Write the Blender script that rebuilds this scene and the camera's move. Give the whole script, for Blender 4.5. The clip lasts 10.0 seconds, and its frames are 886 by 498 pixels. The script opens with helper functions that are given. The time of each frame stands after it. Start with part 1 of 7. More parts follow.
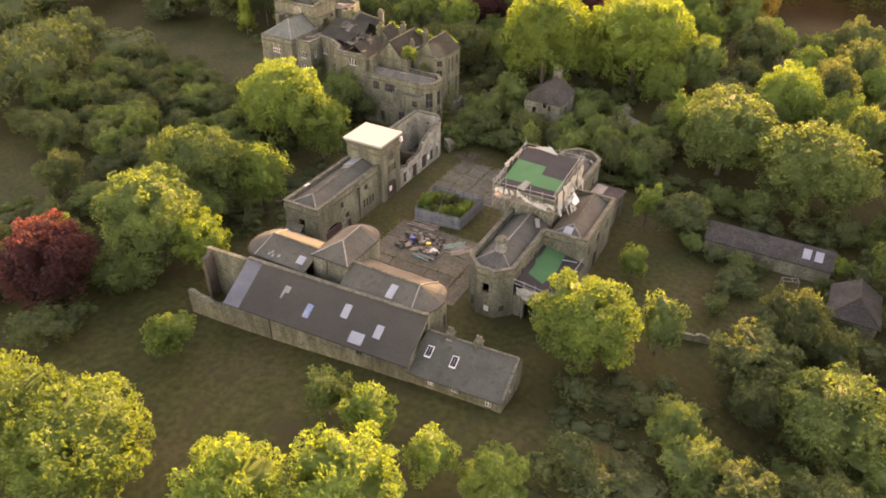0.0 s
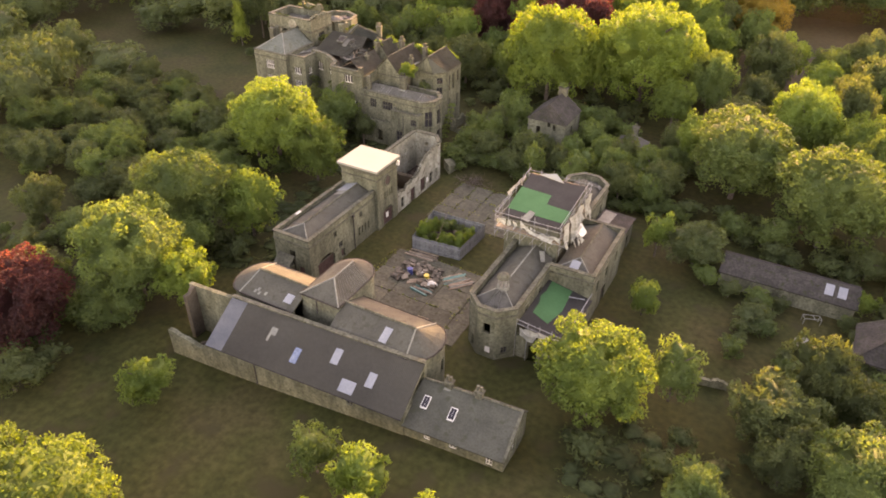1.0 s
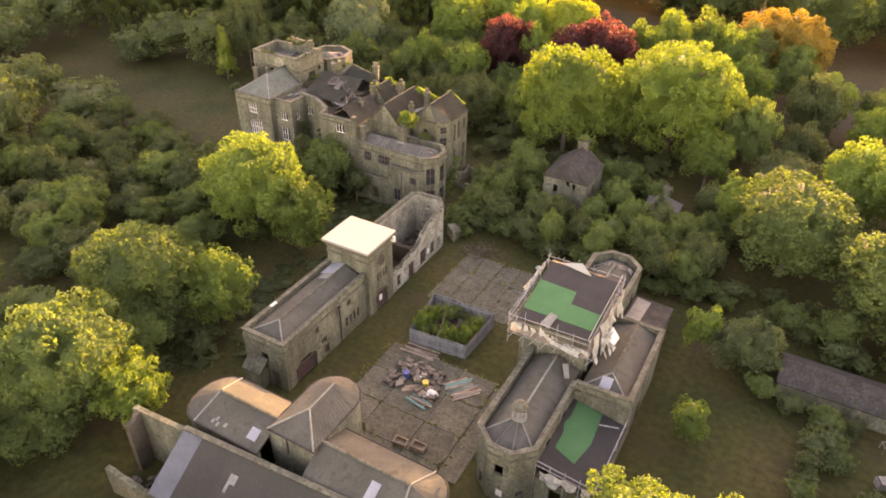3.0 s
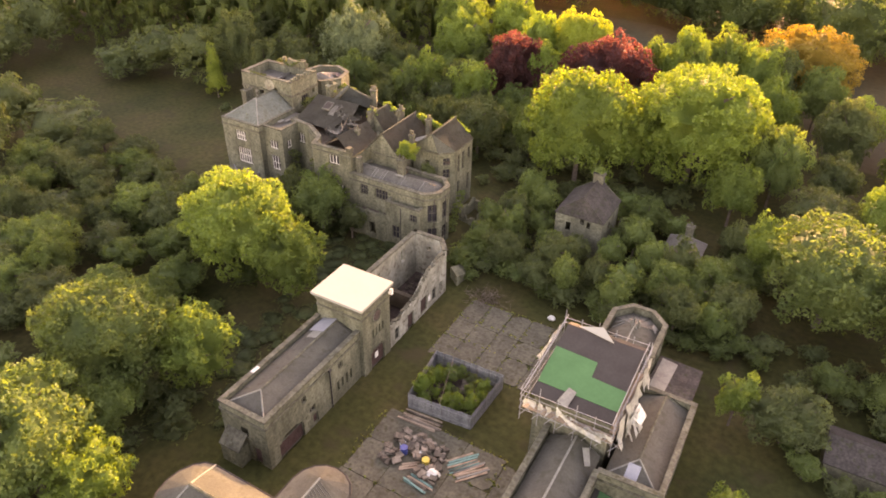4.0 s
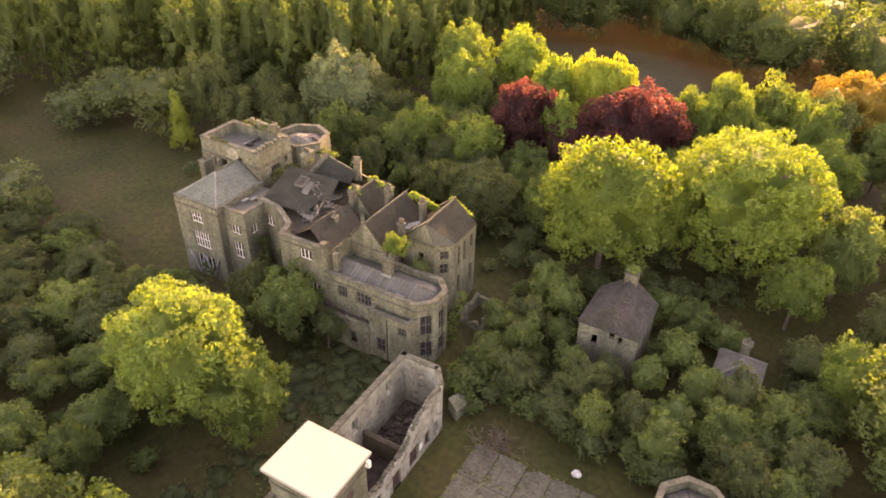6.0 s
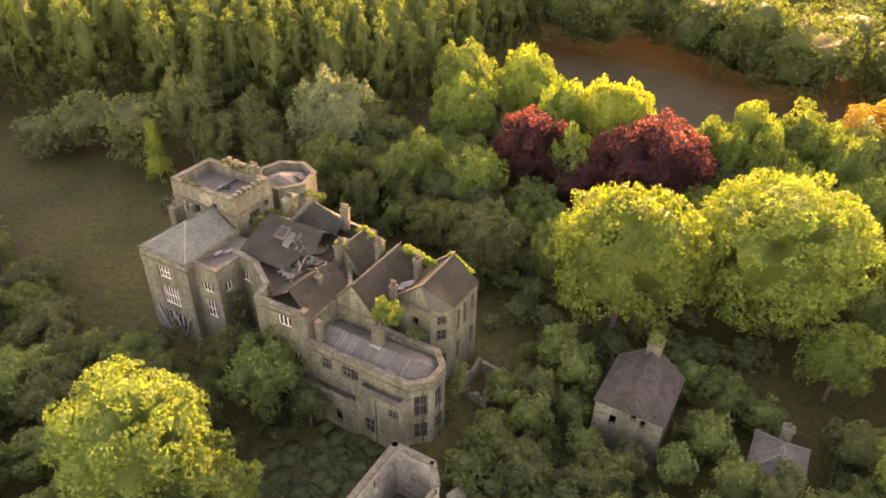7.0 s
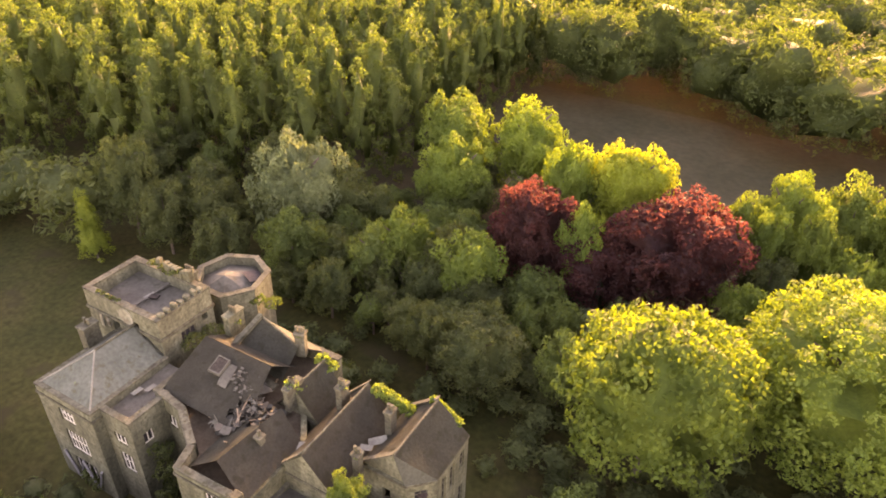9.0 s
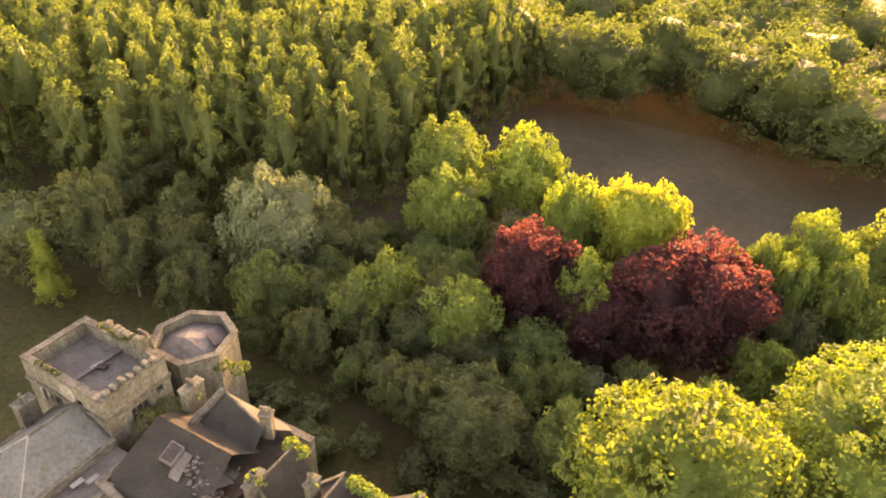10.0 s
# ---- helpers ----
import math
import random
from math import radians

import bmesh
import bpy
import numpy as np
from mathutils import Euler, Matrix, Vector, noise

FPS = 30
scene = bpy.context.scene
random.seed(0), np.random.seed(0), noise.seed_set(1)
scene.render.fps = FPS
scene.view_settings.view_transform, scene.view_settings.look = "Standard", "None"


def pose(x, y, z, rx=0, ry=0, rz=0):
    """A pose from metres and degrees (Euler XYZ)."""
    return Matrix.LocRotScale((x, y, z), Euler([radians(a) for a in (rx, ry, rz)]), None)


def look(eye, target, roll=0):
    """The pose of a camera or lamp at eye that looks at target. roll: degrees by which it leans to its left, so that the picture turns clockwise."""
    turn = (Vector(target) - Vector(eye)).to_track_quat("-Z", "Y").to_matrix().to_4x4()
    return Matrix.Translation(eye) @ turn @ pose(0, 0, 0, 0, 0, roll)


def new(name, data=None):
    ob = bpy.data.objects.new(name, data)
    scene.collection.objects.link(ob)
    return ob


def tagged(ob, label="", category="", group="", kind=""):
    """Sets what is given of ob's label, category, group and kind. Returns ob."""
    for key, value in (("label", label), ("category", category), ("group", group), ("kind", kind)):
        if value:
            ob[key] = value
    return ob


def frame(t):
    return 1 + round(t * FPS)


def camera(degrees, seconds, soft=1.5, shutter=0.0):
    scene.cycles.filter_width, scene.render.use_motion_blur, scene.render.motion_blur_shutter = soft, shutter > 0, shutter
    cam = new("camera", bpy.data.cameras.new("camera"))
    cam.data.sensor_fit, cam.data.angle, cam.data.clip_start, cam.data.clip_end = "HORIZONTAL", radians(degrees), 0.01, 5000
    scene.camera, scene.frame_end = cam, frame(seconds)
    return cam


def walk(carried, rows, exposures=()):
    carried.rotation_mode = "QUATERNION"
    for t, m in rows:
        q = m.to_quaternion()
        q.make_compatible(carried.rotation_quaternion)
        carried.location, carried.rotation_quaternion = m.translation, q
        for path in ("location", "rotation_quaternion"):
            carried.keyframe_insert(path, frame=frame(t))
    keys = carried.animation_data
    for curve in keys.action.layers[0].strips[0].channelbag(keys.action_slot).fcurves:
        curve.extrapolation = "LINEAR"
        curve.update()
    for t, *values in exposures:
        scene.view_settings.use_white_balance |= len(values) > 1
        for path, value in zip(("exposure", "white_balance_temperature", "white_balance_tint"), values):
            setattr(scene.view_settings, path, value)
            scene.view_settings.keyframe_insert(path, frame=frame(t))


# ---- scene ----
cam = camera(65.0, 10.0, soft=1.8)
PATH = [
    (0, (-1.928, -1.482, 56.015), (-2.71, -0.041, 54.869), 0.8),
    (0.5, (-3.32, 1.474, 56.084), (-4.105, 2.916, 54.942), 0.8),
    (1, (-4.804, 4.612, 56.07), (-5.594, 6.054, 54.931), 0.8),
    (1.5, (-6.705, 8.011, 56.065), (-7.498, 9.454, 54.93), 0.8),
    (2, (-8.819, 11.816, 56.13), (-9.615, 13.26, 54.997), 0.8),
    (2.5, (-11.126, 16.115, 56.286), (-11.926, 17.557, 55.156), 0.9),
    (2.7, (-12.129, 17.903, 56.314), (-12.93, 19.347, 55.186), 1.0),
    (4, (-19.011, 29.554, 56.202), (-19.819, 30.999, 55.08), 1.2),
    (4.5, (-21.369, 34.243, 56.215), (-22.182, 35.689, 55.098), 1.2),
    (5, (-23.74, 39.082, 56.217), (-24.556, 40.528, 55.103), 1.3),
    (5.5, (-26.612, 44.257, 56.379), (-27.431, 45.703, 55.266), 1.2),
    (5.7, (-27.815, 46.379, 56.41), (-28.635, 47.827, 55.3), 1.1),
    (7, (-35.325, 60.1, 56.846), (-36.147, 61.544, 55.733), 1.1),
    (7.5, (-37.683, 65.057, 56.965), (-38.507, 66.502, 55.855), 1.0),
    (8, (-40.036, 69.654, 57.034), (-40.858, 71.104, 55.929), 1.1),
    (8.5, (-42.415, 74.11, 57.036), (-43.234, 75.567, 55.938), 1.3),
    (9, (-44.699, 78.58, 57.03), (-45.516, 80.042, 55.936), 1.5),
    (9.5, (-46.821, 83.078, 57.083), (-47.637, 84.541, 55.99), 1.5),
    (10, (-48.805, 87.432, 57.12), (-49.617, 88.899, 56.029), 1.6),
]
EXPOSURES = [(0.0, 4.08, 10100, 55), (4.0, 4.24, 10300, 60), (10.0, 4.3, 10400, 64)]
walk(cam, [(t, look(eye, target, roll)) for t, eye, target, roll in PATH], EXPOSURES)

# ---- light ----
SUN_AZ, SUN_EL = 7.5, 7.2          # degrees west of +y, and above the horizon
world = bpy.data.worlds.new("sky")
scene.world = world
world.use_nodes = True
wn = world.node_tree
sky = wn.nodes.new("ShaderNodeTexSky")
sky.sky_type, sky.sun_disc = "NISHITA", False
sky.sun_elevation, sky.sun_rotation = radians(SUN_EL), radians(-SUN_AZ)
sky.air_density, sky.dust_density, sky.ozone_density = 1.0, 1.2, 1.0
wn.links.new(sky.outputs[0], wn.nodes["Background"].inputs[0])
wn.nodes["Background"].inputs[1].default_value = 0.15
sun_dir = Vector((-math.sin(radians(SUN_AZ)) * math.cos(radians(SUN_EL)), math.cos(radians(SUN_AZ)) * math.cos(radians(SUN_EL)), math.sin(radians(SUN_EL))))
sun_data = bpy.data.lights.new("sun", "SUN")
sun_data.energy, sun_data.angle, sun_data.color = 1.7, radians(0.6), (1.0, 0.84, 0.44)
sun = new("sun", sun_data)
sun.matrix_world = look(sun_dir * 300, (0, 0, 0))


# ---- materials ----
def material(name, tones, rough=0.9, scale=0.6, fine=7.0, bump=0.25, metal=0.0, streak=0.0, leaf=None, per_object=0.0, per_island=0.0, stain=None, grain_amount=0.38):
    """Tones: two or three base colours mixed by coarse noise, with finer grain and bump on top."""
    m = bpy.data.materials.new(name)
    m.use_nodes = True
    nt = m.node_tree
    N, Lk = nt.nodes, nt.links
    b = N["Principled BSDF"]
    b.inputs["Roughness"].default_value, b.inputs["Metallic"].default_value = rough, metal
    b.inputs["Specular IOR Level"].default_value = 0.3 if rough < 0.55 else 0.1
    geo = N.new("ShaderNodeNewGeometry")
    co = geo.outputs["Position"]
    n1 = N.new("ShaderNodeTexNoise")
    n1.inputs["Scale"].default_value, n1.inputs["Detail"].default_value = scale, 6
    if streak:
        mp = N.new("ShaderNodeMapping")
        mp.inputs["Scale"].default_value = (1, 1, streak)
        Lk.new(co, mp.inputs["Vector"])
        Lk.new(mp.outputs[0], n1.inputs["Vector"])
    else:
        Lk.new(co, n1.inputs["Vector"])
    ramp = N.new("ShaderNodeValToRGB")
    e = ramp.color_ramp.elements
    e[0].position, e[1].position = 0.34, 0.66
    e[0].color, e[1].color = (*tones[0], 1), (*tones[-1], 1)
    if len(tones) == 3:
        mid = e.new(0.5)
        mid.color = (*tones[1], 1)
    Lk.new(n1.outputs[0], ramp.inputs[0])
    n2 = N.new("ShaderNodeTexNoise")
    n2.inputs["Scale"].default_value, n2.inputs["Detail"].default_value = fine, 4
    Lk.new(co, n2.inputs["Vector"])
    grain = N.new("ShaderNodeMapRange")
    grain.inputs[1].default_value, grain.inputs[2].default_value, grain.inputs[3].default_value, grain.inputs[4].default_value = 0.25, 0.75, 1 - grain_amount, 1 + grain_amount
    Lk.new(n2.outputs[0], grain.inputs[0])
    mul = N.new("ShaderNodeVectorMath")
    mul.operation = "SCALE"
    Lk.new(ramp.outputs[0], mul.inputs[0])
    Lk.new(grain.outputs[0], mul.inputs["Scale"])
    col = mul.outputs[0]
    if stain:
        n3 = N.new("ShaderNodeTexNoise")
        n3.inputs["Scale"].default_value, n3.inputs["Detail"].default_value = scale * 2.7, 8
        Lk.new(co, n3.inputs["Vector"])
        sr = N.new("ShaderNodeMapRange")
        sr.inputs[1].default_value, sr.inputs[2].default_value = 0.55, 0.68
        Lk.new(n3.outputs[0], sr.inputs[0])
        mx = N.new("ShaderNodeMix")
        mx.data_type = "RGBA"
        Lk.new(sr.outputs[0], mx.inputs[0])
        Lk.new(col, mx.inputs[6])
        mx.inputs[7].default_value = (*stain, 1)
        col = mx.outputs[2]
    for amount, source in ((per_object, "object"), (per_island, "island")):
        if not amount:
            continue
        rnd = N.new("ShaderNodeObjectInfo").outputs["Random"] if source == "object" else geo.outputs["Random Per Island"]
        r = N.new("ShaderNodeMapRange")
        r.inputs[3].default_value, r.inputs[4].default_value = 1 - amount, 1 + amount
        Lk.new(rnd, r.inputs[0])
        v = N.new("ShaderNodeVectorMath")
        v.operation = "SCALE"
        Lk.new(col, v.inputs[0])
        Lk.new(r.outputs[0], v.inputs["Scale"])
        col = v.outputs[0]
    Lk.new(col, b.inputs["Base Color"])
    if leaf:
        tr = N.new("ShaderNodeBsdfTranslucent")
        tint = N.new("ShaderNodeVectorMath")
        tint.operation = "MULTIPLY"
        Lk.new(col, tint.inputs[0])
        tint.inputs[1].default_value = leaf
        Lk.new(tint.outputs[0], tr.inputs[0])
        add = N.new("ShaderNodeAddShader")
        Lk.new(b.outputs[0], add.inputs[0])
        Lk.new(tr.outputs[0], add.inputs[1])
        Lk.new(add.outputs[0], N["Material Output"].inputs[0])
    if bump:
        bp = N.new("ShaderNodeBump")
        bp.inputs["Strength"].default_value, bp.inputs["Distance"].default_value = bump, 0.12
        Lk.new(n2.outputs[0], bp.inputs["Height"])
        Lk.new(bp.outputs[0], b.inputs["Normal"])
    return m


STONE = material("stone", [(0.060, 0.064, 0.041), (0.085, 0.090, 0.058), (0.117, 0.124, 0.081)], scale=0.8, fine=3.4, streak=0.25, stain=(0.052, 0.056, 0.032), grain_amount=0.35, bump=0.4)
STONE_TRIM = material("dressed stone", [(0.048, 0.049, 0.034), (0.085, 0.087, 0.061)], scale=0.9, fine=3.2, stain=(0.038, 0.042, 0.023), grain_amount=0.35, bump=0.4)
STONE_GREY = material("grey stone", [(0.060, 0.064, 0.043), (0.086, 0.092, 0.062), (0.114, 0.124, 0.084)], scale=0.8, fine=3.4, streak=0.25, stain=(0.053, 0.056, 0.035), grain_amount=0.35, bump=0.4)
PLASTER = material("old plaster", [(0.132, 0.133, 0.098), (0.218, 0.226, 0.173)], scale=0.5, fine=2.4, stain=(0.096, 0.087, 0.060), grain_amount=0.3, streak=0.5)
BRICK = material("brown render", [(0.050, 0.041, 0.027), (0.073, 0.063, 0.044)], scale=0.7, fine=4, grain_amount=0.2)
SLATE = material("slate", [(0.041, 0.043, 0.033), (0.056, 0.058, 0.044)], rough=0.85, scale=0.5, fine=5, bump=0.2, stain=(0.037, 0.039, 0.027), grain_amount=0.15, streak=0.4)
SLATE_BROWN = material("brown slate", [(0.040, 0.044, 0.033), (0.055, 0.060, 0.045)], rough=0.88, scale=0.5, fine=5, bump=0.25, stain=(0.037, 0.042, 0.027), grain_amount=0.18, streak=0.4)
SLATE_BLUE = material("blue green slate", [(0.058, 0.071, 0.057), (0.080, 0.094, 0.077)], rough=0.85, scale=0.6, fine=3, stain=(0.054, 0.060, 0.039), streak=0.4, grain_amount=0.2)
SHEET = material("corrugated sheet", [(0.067, 0.067, 0.053), (0.082, 0.083, 0.065)], rough=0.6, scale=0.25, fine=3, bump=0.05, streak=0.5, grain_amount=0.08)
SKYLIGHT = material("translucent sheet", [(0.129, 0.149, 0.154), (0.169, 0.188, 0.184)], rough=0.35, scale=0.6, fine=4, bump=0.05, grain_amount=0.1)
BLUE_GLASS = material("blue plastic", [(0.070, 0.105, 0.152), (0.121, 0.157, 0.190)], rough=0.35, scale=1.5, fine=6, bump=0.05)
LEAD = material("lead", [(0.054, 0.055, 0.044), (0.077, 0.080, 0.064)], rough=0.6, scale=0.5, fine=3, bump=0.1, stain=(0.046, 0.048, 0.034), grain_amount=0.2)
LEAD_PALE = material("pale lead", [(0.105, 0.110, 0.091), (0.141, 0.150, 0.122)], rough=0.6, scale=0.9, fine=5, bump=0.1, grain_amount=0.2)
CAP_WHITE = material("white roof covering", [(0.188, 0.196, 0.157), (0.205, 0.213, 0.170)], rough=0.6, scale=0.25, fine=2, bump=0, grain_amount=0.02)
GREEN_FELT = material("green membrane", [(0.021, 0.087, 0.034), (0.025, 0.098, 0.039)], rough=0.8, scale=0.5, fine=3, bump=0.03, grain_amount=0.06)
DARK_FELT = material("dark roofing felt", [(0.025, 0.024, 0.021), (0.030, 0.030, 0.026)], rough=0.9, scale=0.5, fine=4, bump=0.1, grain_amount=0.08)
WHITE_SHEET = material("torn white sheeting", [(0.304, 0.321, 0.268), (0.382, 0.405, 0.345)], rough=0.5, scale=1.2, fine=3, bump=0.3)
STEEL = material("galvanised steel", [(0.136, 0.143, 0.136), (0.190, 0.200, 0.190)], rough=0.6, scale=2, fine=9, bump=0.05)
TIMBER = material("weathered timber", [(0.150, 0.112, 0.075), (0.240, 0.195, 0.135)], scale=1.2, fine=10)
DARK_WOOD = material("dark red brown wood", [(0.035, 0.022, 0.017), (0.055, 0.034, 0.028)], scale=1.2, fine=8)
WHITE_PAINT = material("white paint", [(0.422, 0.420, 0.356), (0.499, 0.499, 0.427)], rough=0.5, scale=2, fine=8, bump=0.05)
GLASS_DARK = material("dusty dark glass", [(0.015, 0.015, 0.016), (0.03, 0.03, 0.032)], rough=0.15, scale=2, fine=6, bump=0.02)
IRON = material("black iron and hole shade", [(0.02, 0.019, 0.018), (0.04, 0.036, 0.033)], rough=0.6, scale=3, fine=10)
CONCRETE = material("concrete slab", [(0.050, 0.050, 0.034), (0.074, 0.073, 0.050)], scale=0.6, fine=3, per_object=0.12, stain=(0.038, 0.040, 0.021), grain_amount=0.3)
FENCE = material("grey blue fence sheet", [(0.095, 0.106, 0.098), (0.134, 0.148, 0.134)], rough=0.6, scale=0.8, fine=5, per_object=0.15)
OLD_SLATE = material("old dark mossy slate", [(0.025, 0.024, 0.020), (0.040, 0.038, 0.032)], rough=0.9, scale=0.7, fine=4, stain=(0.022, 0.027, 0.013))
RUBBLE = material("rubble", [(0.058, 0.050, 0.036), (0.125, 0.108, 0.080)], scale=0.9, fine=4, per_island=0.3, per_object=0.4)
SOIL = material("dark debris", [(0.03, 0.022, 0.018), (0.065, 0.05, 0.04)], scale=0.7, fine=4)
BLUE = material("blue plastic drum", [(0.025, 0.04, 0.12), (0.035, 0.055, 0.16)], rough=0.5, scale=2, fine=6)
YELLOW = material("yellow plastic", [(0.28, 0.22, 0.03), (0.36, 0.28, 0.04)], rough=0.5, scale=2, fine=6)
TEAL = material("teal painted timber", [(0.052, 0.135, 0.111), (0.084, 0.180, 0.147)], rough=0.6, scale=2, fine=6)
GRASS = material("rough grass", [(0.019, 0.024, 0.007), (0.028, 0.031, 0.009), (0.036, 0.033, 0.012)], scale=0.09, fine=1.3, bump=0.6, stain=(0.028, 0.026, 0.011))
FIELD = material("bare field", [(0.030, 0.031, 0.016), (0.042, 0.040, 0.022)], scale=0.06, fine=0.8, bump=0.4, grain_amount=0.2)
BLADES = material("grass blades", [(0.05, 0.07, 0.014), (0.10, 0.10, 0.025)], scale=0.2, fine=2, bump=0, per_island=0.35, leaf=(0.5, 0.55, 0.4))
GUTTER = material("dark gutter and hole shade", [(0.020, 0.018, 0.015), (0.036, 0.032, 0.026)], rough=0.8, scale=1.0, fine=5, bump=0.1)
BARK = material("bark", [(0.06, 0.048, 0.035), (0.11, 0.09, 0.07)], scale=1.5, fine=9)


def foliage(name, dark, light, leaf=(0.78, 0.82, 0.3)):
    return material(name, [dark, light], rough=0.8, scale=0.25, fine=2.6, bump=0.15, leaf=leaf, per_object=0.18, per_island=0.08, grain_amount=0.18)


LEAF_LIME = foliage("lime tree leaves", (0.031, 0.056, 0.013), (0.050, 0.080, 0.018), (1.5, 1.35, 0.5))
LEAF_GREEN = foliage("broad leaves", (0.027, 0.047, 0.015), (0.043, 0.066, 0.020), (1.5, 1.35, 0.5))
# serves dark foliage, and also woods whose shade is put into the leaf colour
LEAF_DARK = foliage("dark and shade tinted leaves", (0.021, 0.033, 0.013), (0.034, 0.048, 0.018), (1.4, 1.2, 0.5))
LEAF_GREY = foliage("grey green leaves", (0.042, 0.063, 0.033), (0.066, 0.090, 0.046), (1.2, 1.1, 0.6))
LEAF_COPPER = foliage("copper beech leaves", (0.0105, 0.0062, 0.006), (0.016, 0.009, 0.0085), (7.5, 3.7, 2.8))
LEAF_ORANGE = foliage("orange leaves", (0.070, 0.056, 0.012), (0.10, 0.078, 0.016), (1.5, 1.2, 0.5))
# brighter copy of the lime leaves, with sun and glare put into the colour
LEAF_BRIGHT = foliage("lime leaves coloured sunlit", (0.035, 0.062, 0.013), (0.056, 0.088, 0.018), (1.6, 1.45, 0.45))
LEAF_YELLOW = foliage("yellow leaves", (0.060, 0.092, 0.014), (0.09, 0.125, 0.02), (1.5, 1.2, 0.4))
LEAF_POPLAR = foliage("poplar leaves", (0.022, 0.036, 0.012), (0.036, 0.052, 0.016), (1.75, 1.8, 0.6))


# ---- builders ----
def mesh_object(name, bm, mat, parent=None, label=""):
    me = bpy.data.meshes.new(name)
    bm.to_mesh(me)
    bm.free()
    me.materials.append(mat)
    ob = new(name, me)
    if parent is not None:
        ob.parent = parent
    return tagged(ob, label)


part = mesh_object


def share(name, source, parent, m):
    """Another object on the mesh of source."""
    ob = new(name, source.data)
    ob.parent = parent
    ob.matrix_basis = m
    return ob


def thing(name, label, category, group="", kind="", at=(0, 0, 0), rz=0):
    ob = new(name)
    ob.empty_display_size = 0.2
    ob.matrix_basis = pose(*at, 0, 0, rz)
    return tagged(ob, label, category, group, kind)


def add_box(bm, x0, x1, y0, y1, z0, z1, m=None, bevel=0.0):
    vs = [bm.verts.new((x, y, z)) for z in (z0, z1) for y in (y0, y1) for x in (x0, x1)]
    if m is not None:
        for v in vs:
            v.co = m @ v.co
    fs = [bm.faces.new([vs[i] for i in f]) for f in ((0, 2, 3, 1), (4, 5, 7, 6), (0, 1, 5, 4), (1, 3, 7, 5), (3, 2, 6, 7), (2, 0, 4, 6))]
    if bevel:
        bmesh.ops.bevel(bm, geom=list({e for f in fs for e in f.edges}), offset=bevel, segments=1, affect="EDGES")


def box(name, x0, x1, y0, y1, z0, z1, mat, parent=None, label="", m=None, bevel=0.0):
    bm = bmesh.new()
    add_box(bm, x0, x1, y0, y1, z0, z1, m, bevel)
    return mesh_object(name, bm, mat, parent, label)


def add_bar(bm, a, b, w=0.05, sides=6, w2=None):
    """A round bar from a to b."""
    a, b = Vector(a), Vector(b)
    q = (b - a).to_track_quat("Z", "Y")
    w2 = w if w2 is None else w2
    r0 = [bm.verts.new(a + q @ Vector((w * math.cos(k * math.tau / sides), w * math.sin(k * math.tau / sides), 0))) for k in range(sides)]
    r1 = [bm.verts.new(b + q @ Vector((w2 * math.cos(k * math.tau / sides), w2 * math.sin(k * math.tau / sides), 0))) for k in range(sides)]
    for k in range(sides):
        bm.faces.new((r0[k], r0[(k + 1) % sides], r1[(k + 1) % sides], r1[k]))
    bm.faces.new(r0[::-1])
    bm.faces.new(r1)


def add_slab(bm, pts, thick=0.15):
    """A closed plate: the face through pts on top, its copy thick below."""
    top = [bm.verts.new(p) for p in pts]
    low = [bm.verts.new((p[0], p[1], p[2] - thick)) for p in pts]
    n = len(pts)
    bm.faces.new(top)
    bm.faces.new(low[::-1])
    for k in range(n):
        bm.faces.new((top[k], low[k], low[(k + 1) % n], top[(k + 1) % n]))


def slab(name, pts, mat, parent=None, label="", thick=0.15):
    bm = bmesh.new()
    add_slab(bm, pts, thick)
    bmesh.ops.recalc_face_normals(bm, faces=bm.faces)
    return mesh_object(name, bm, mat, parent, label)


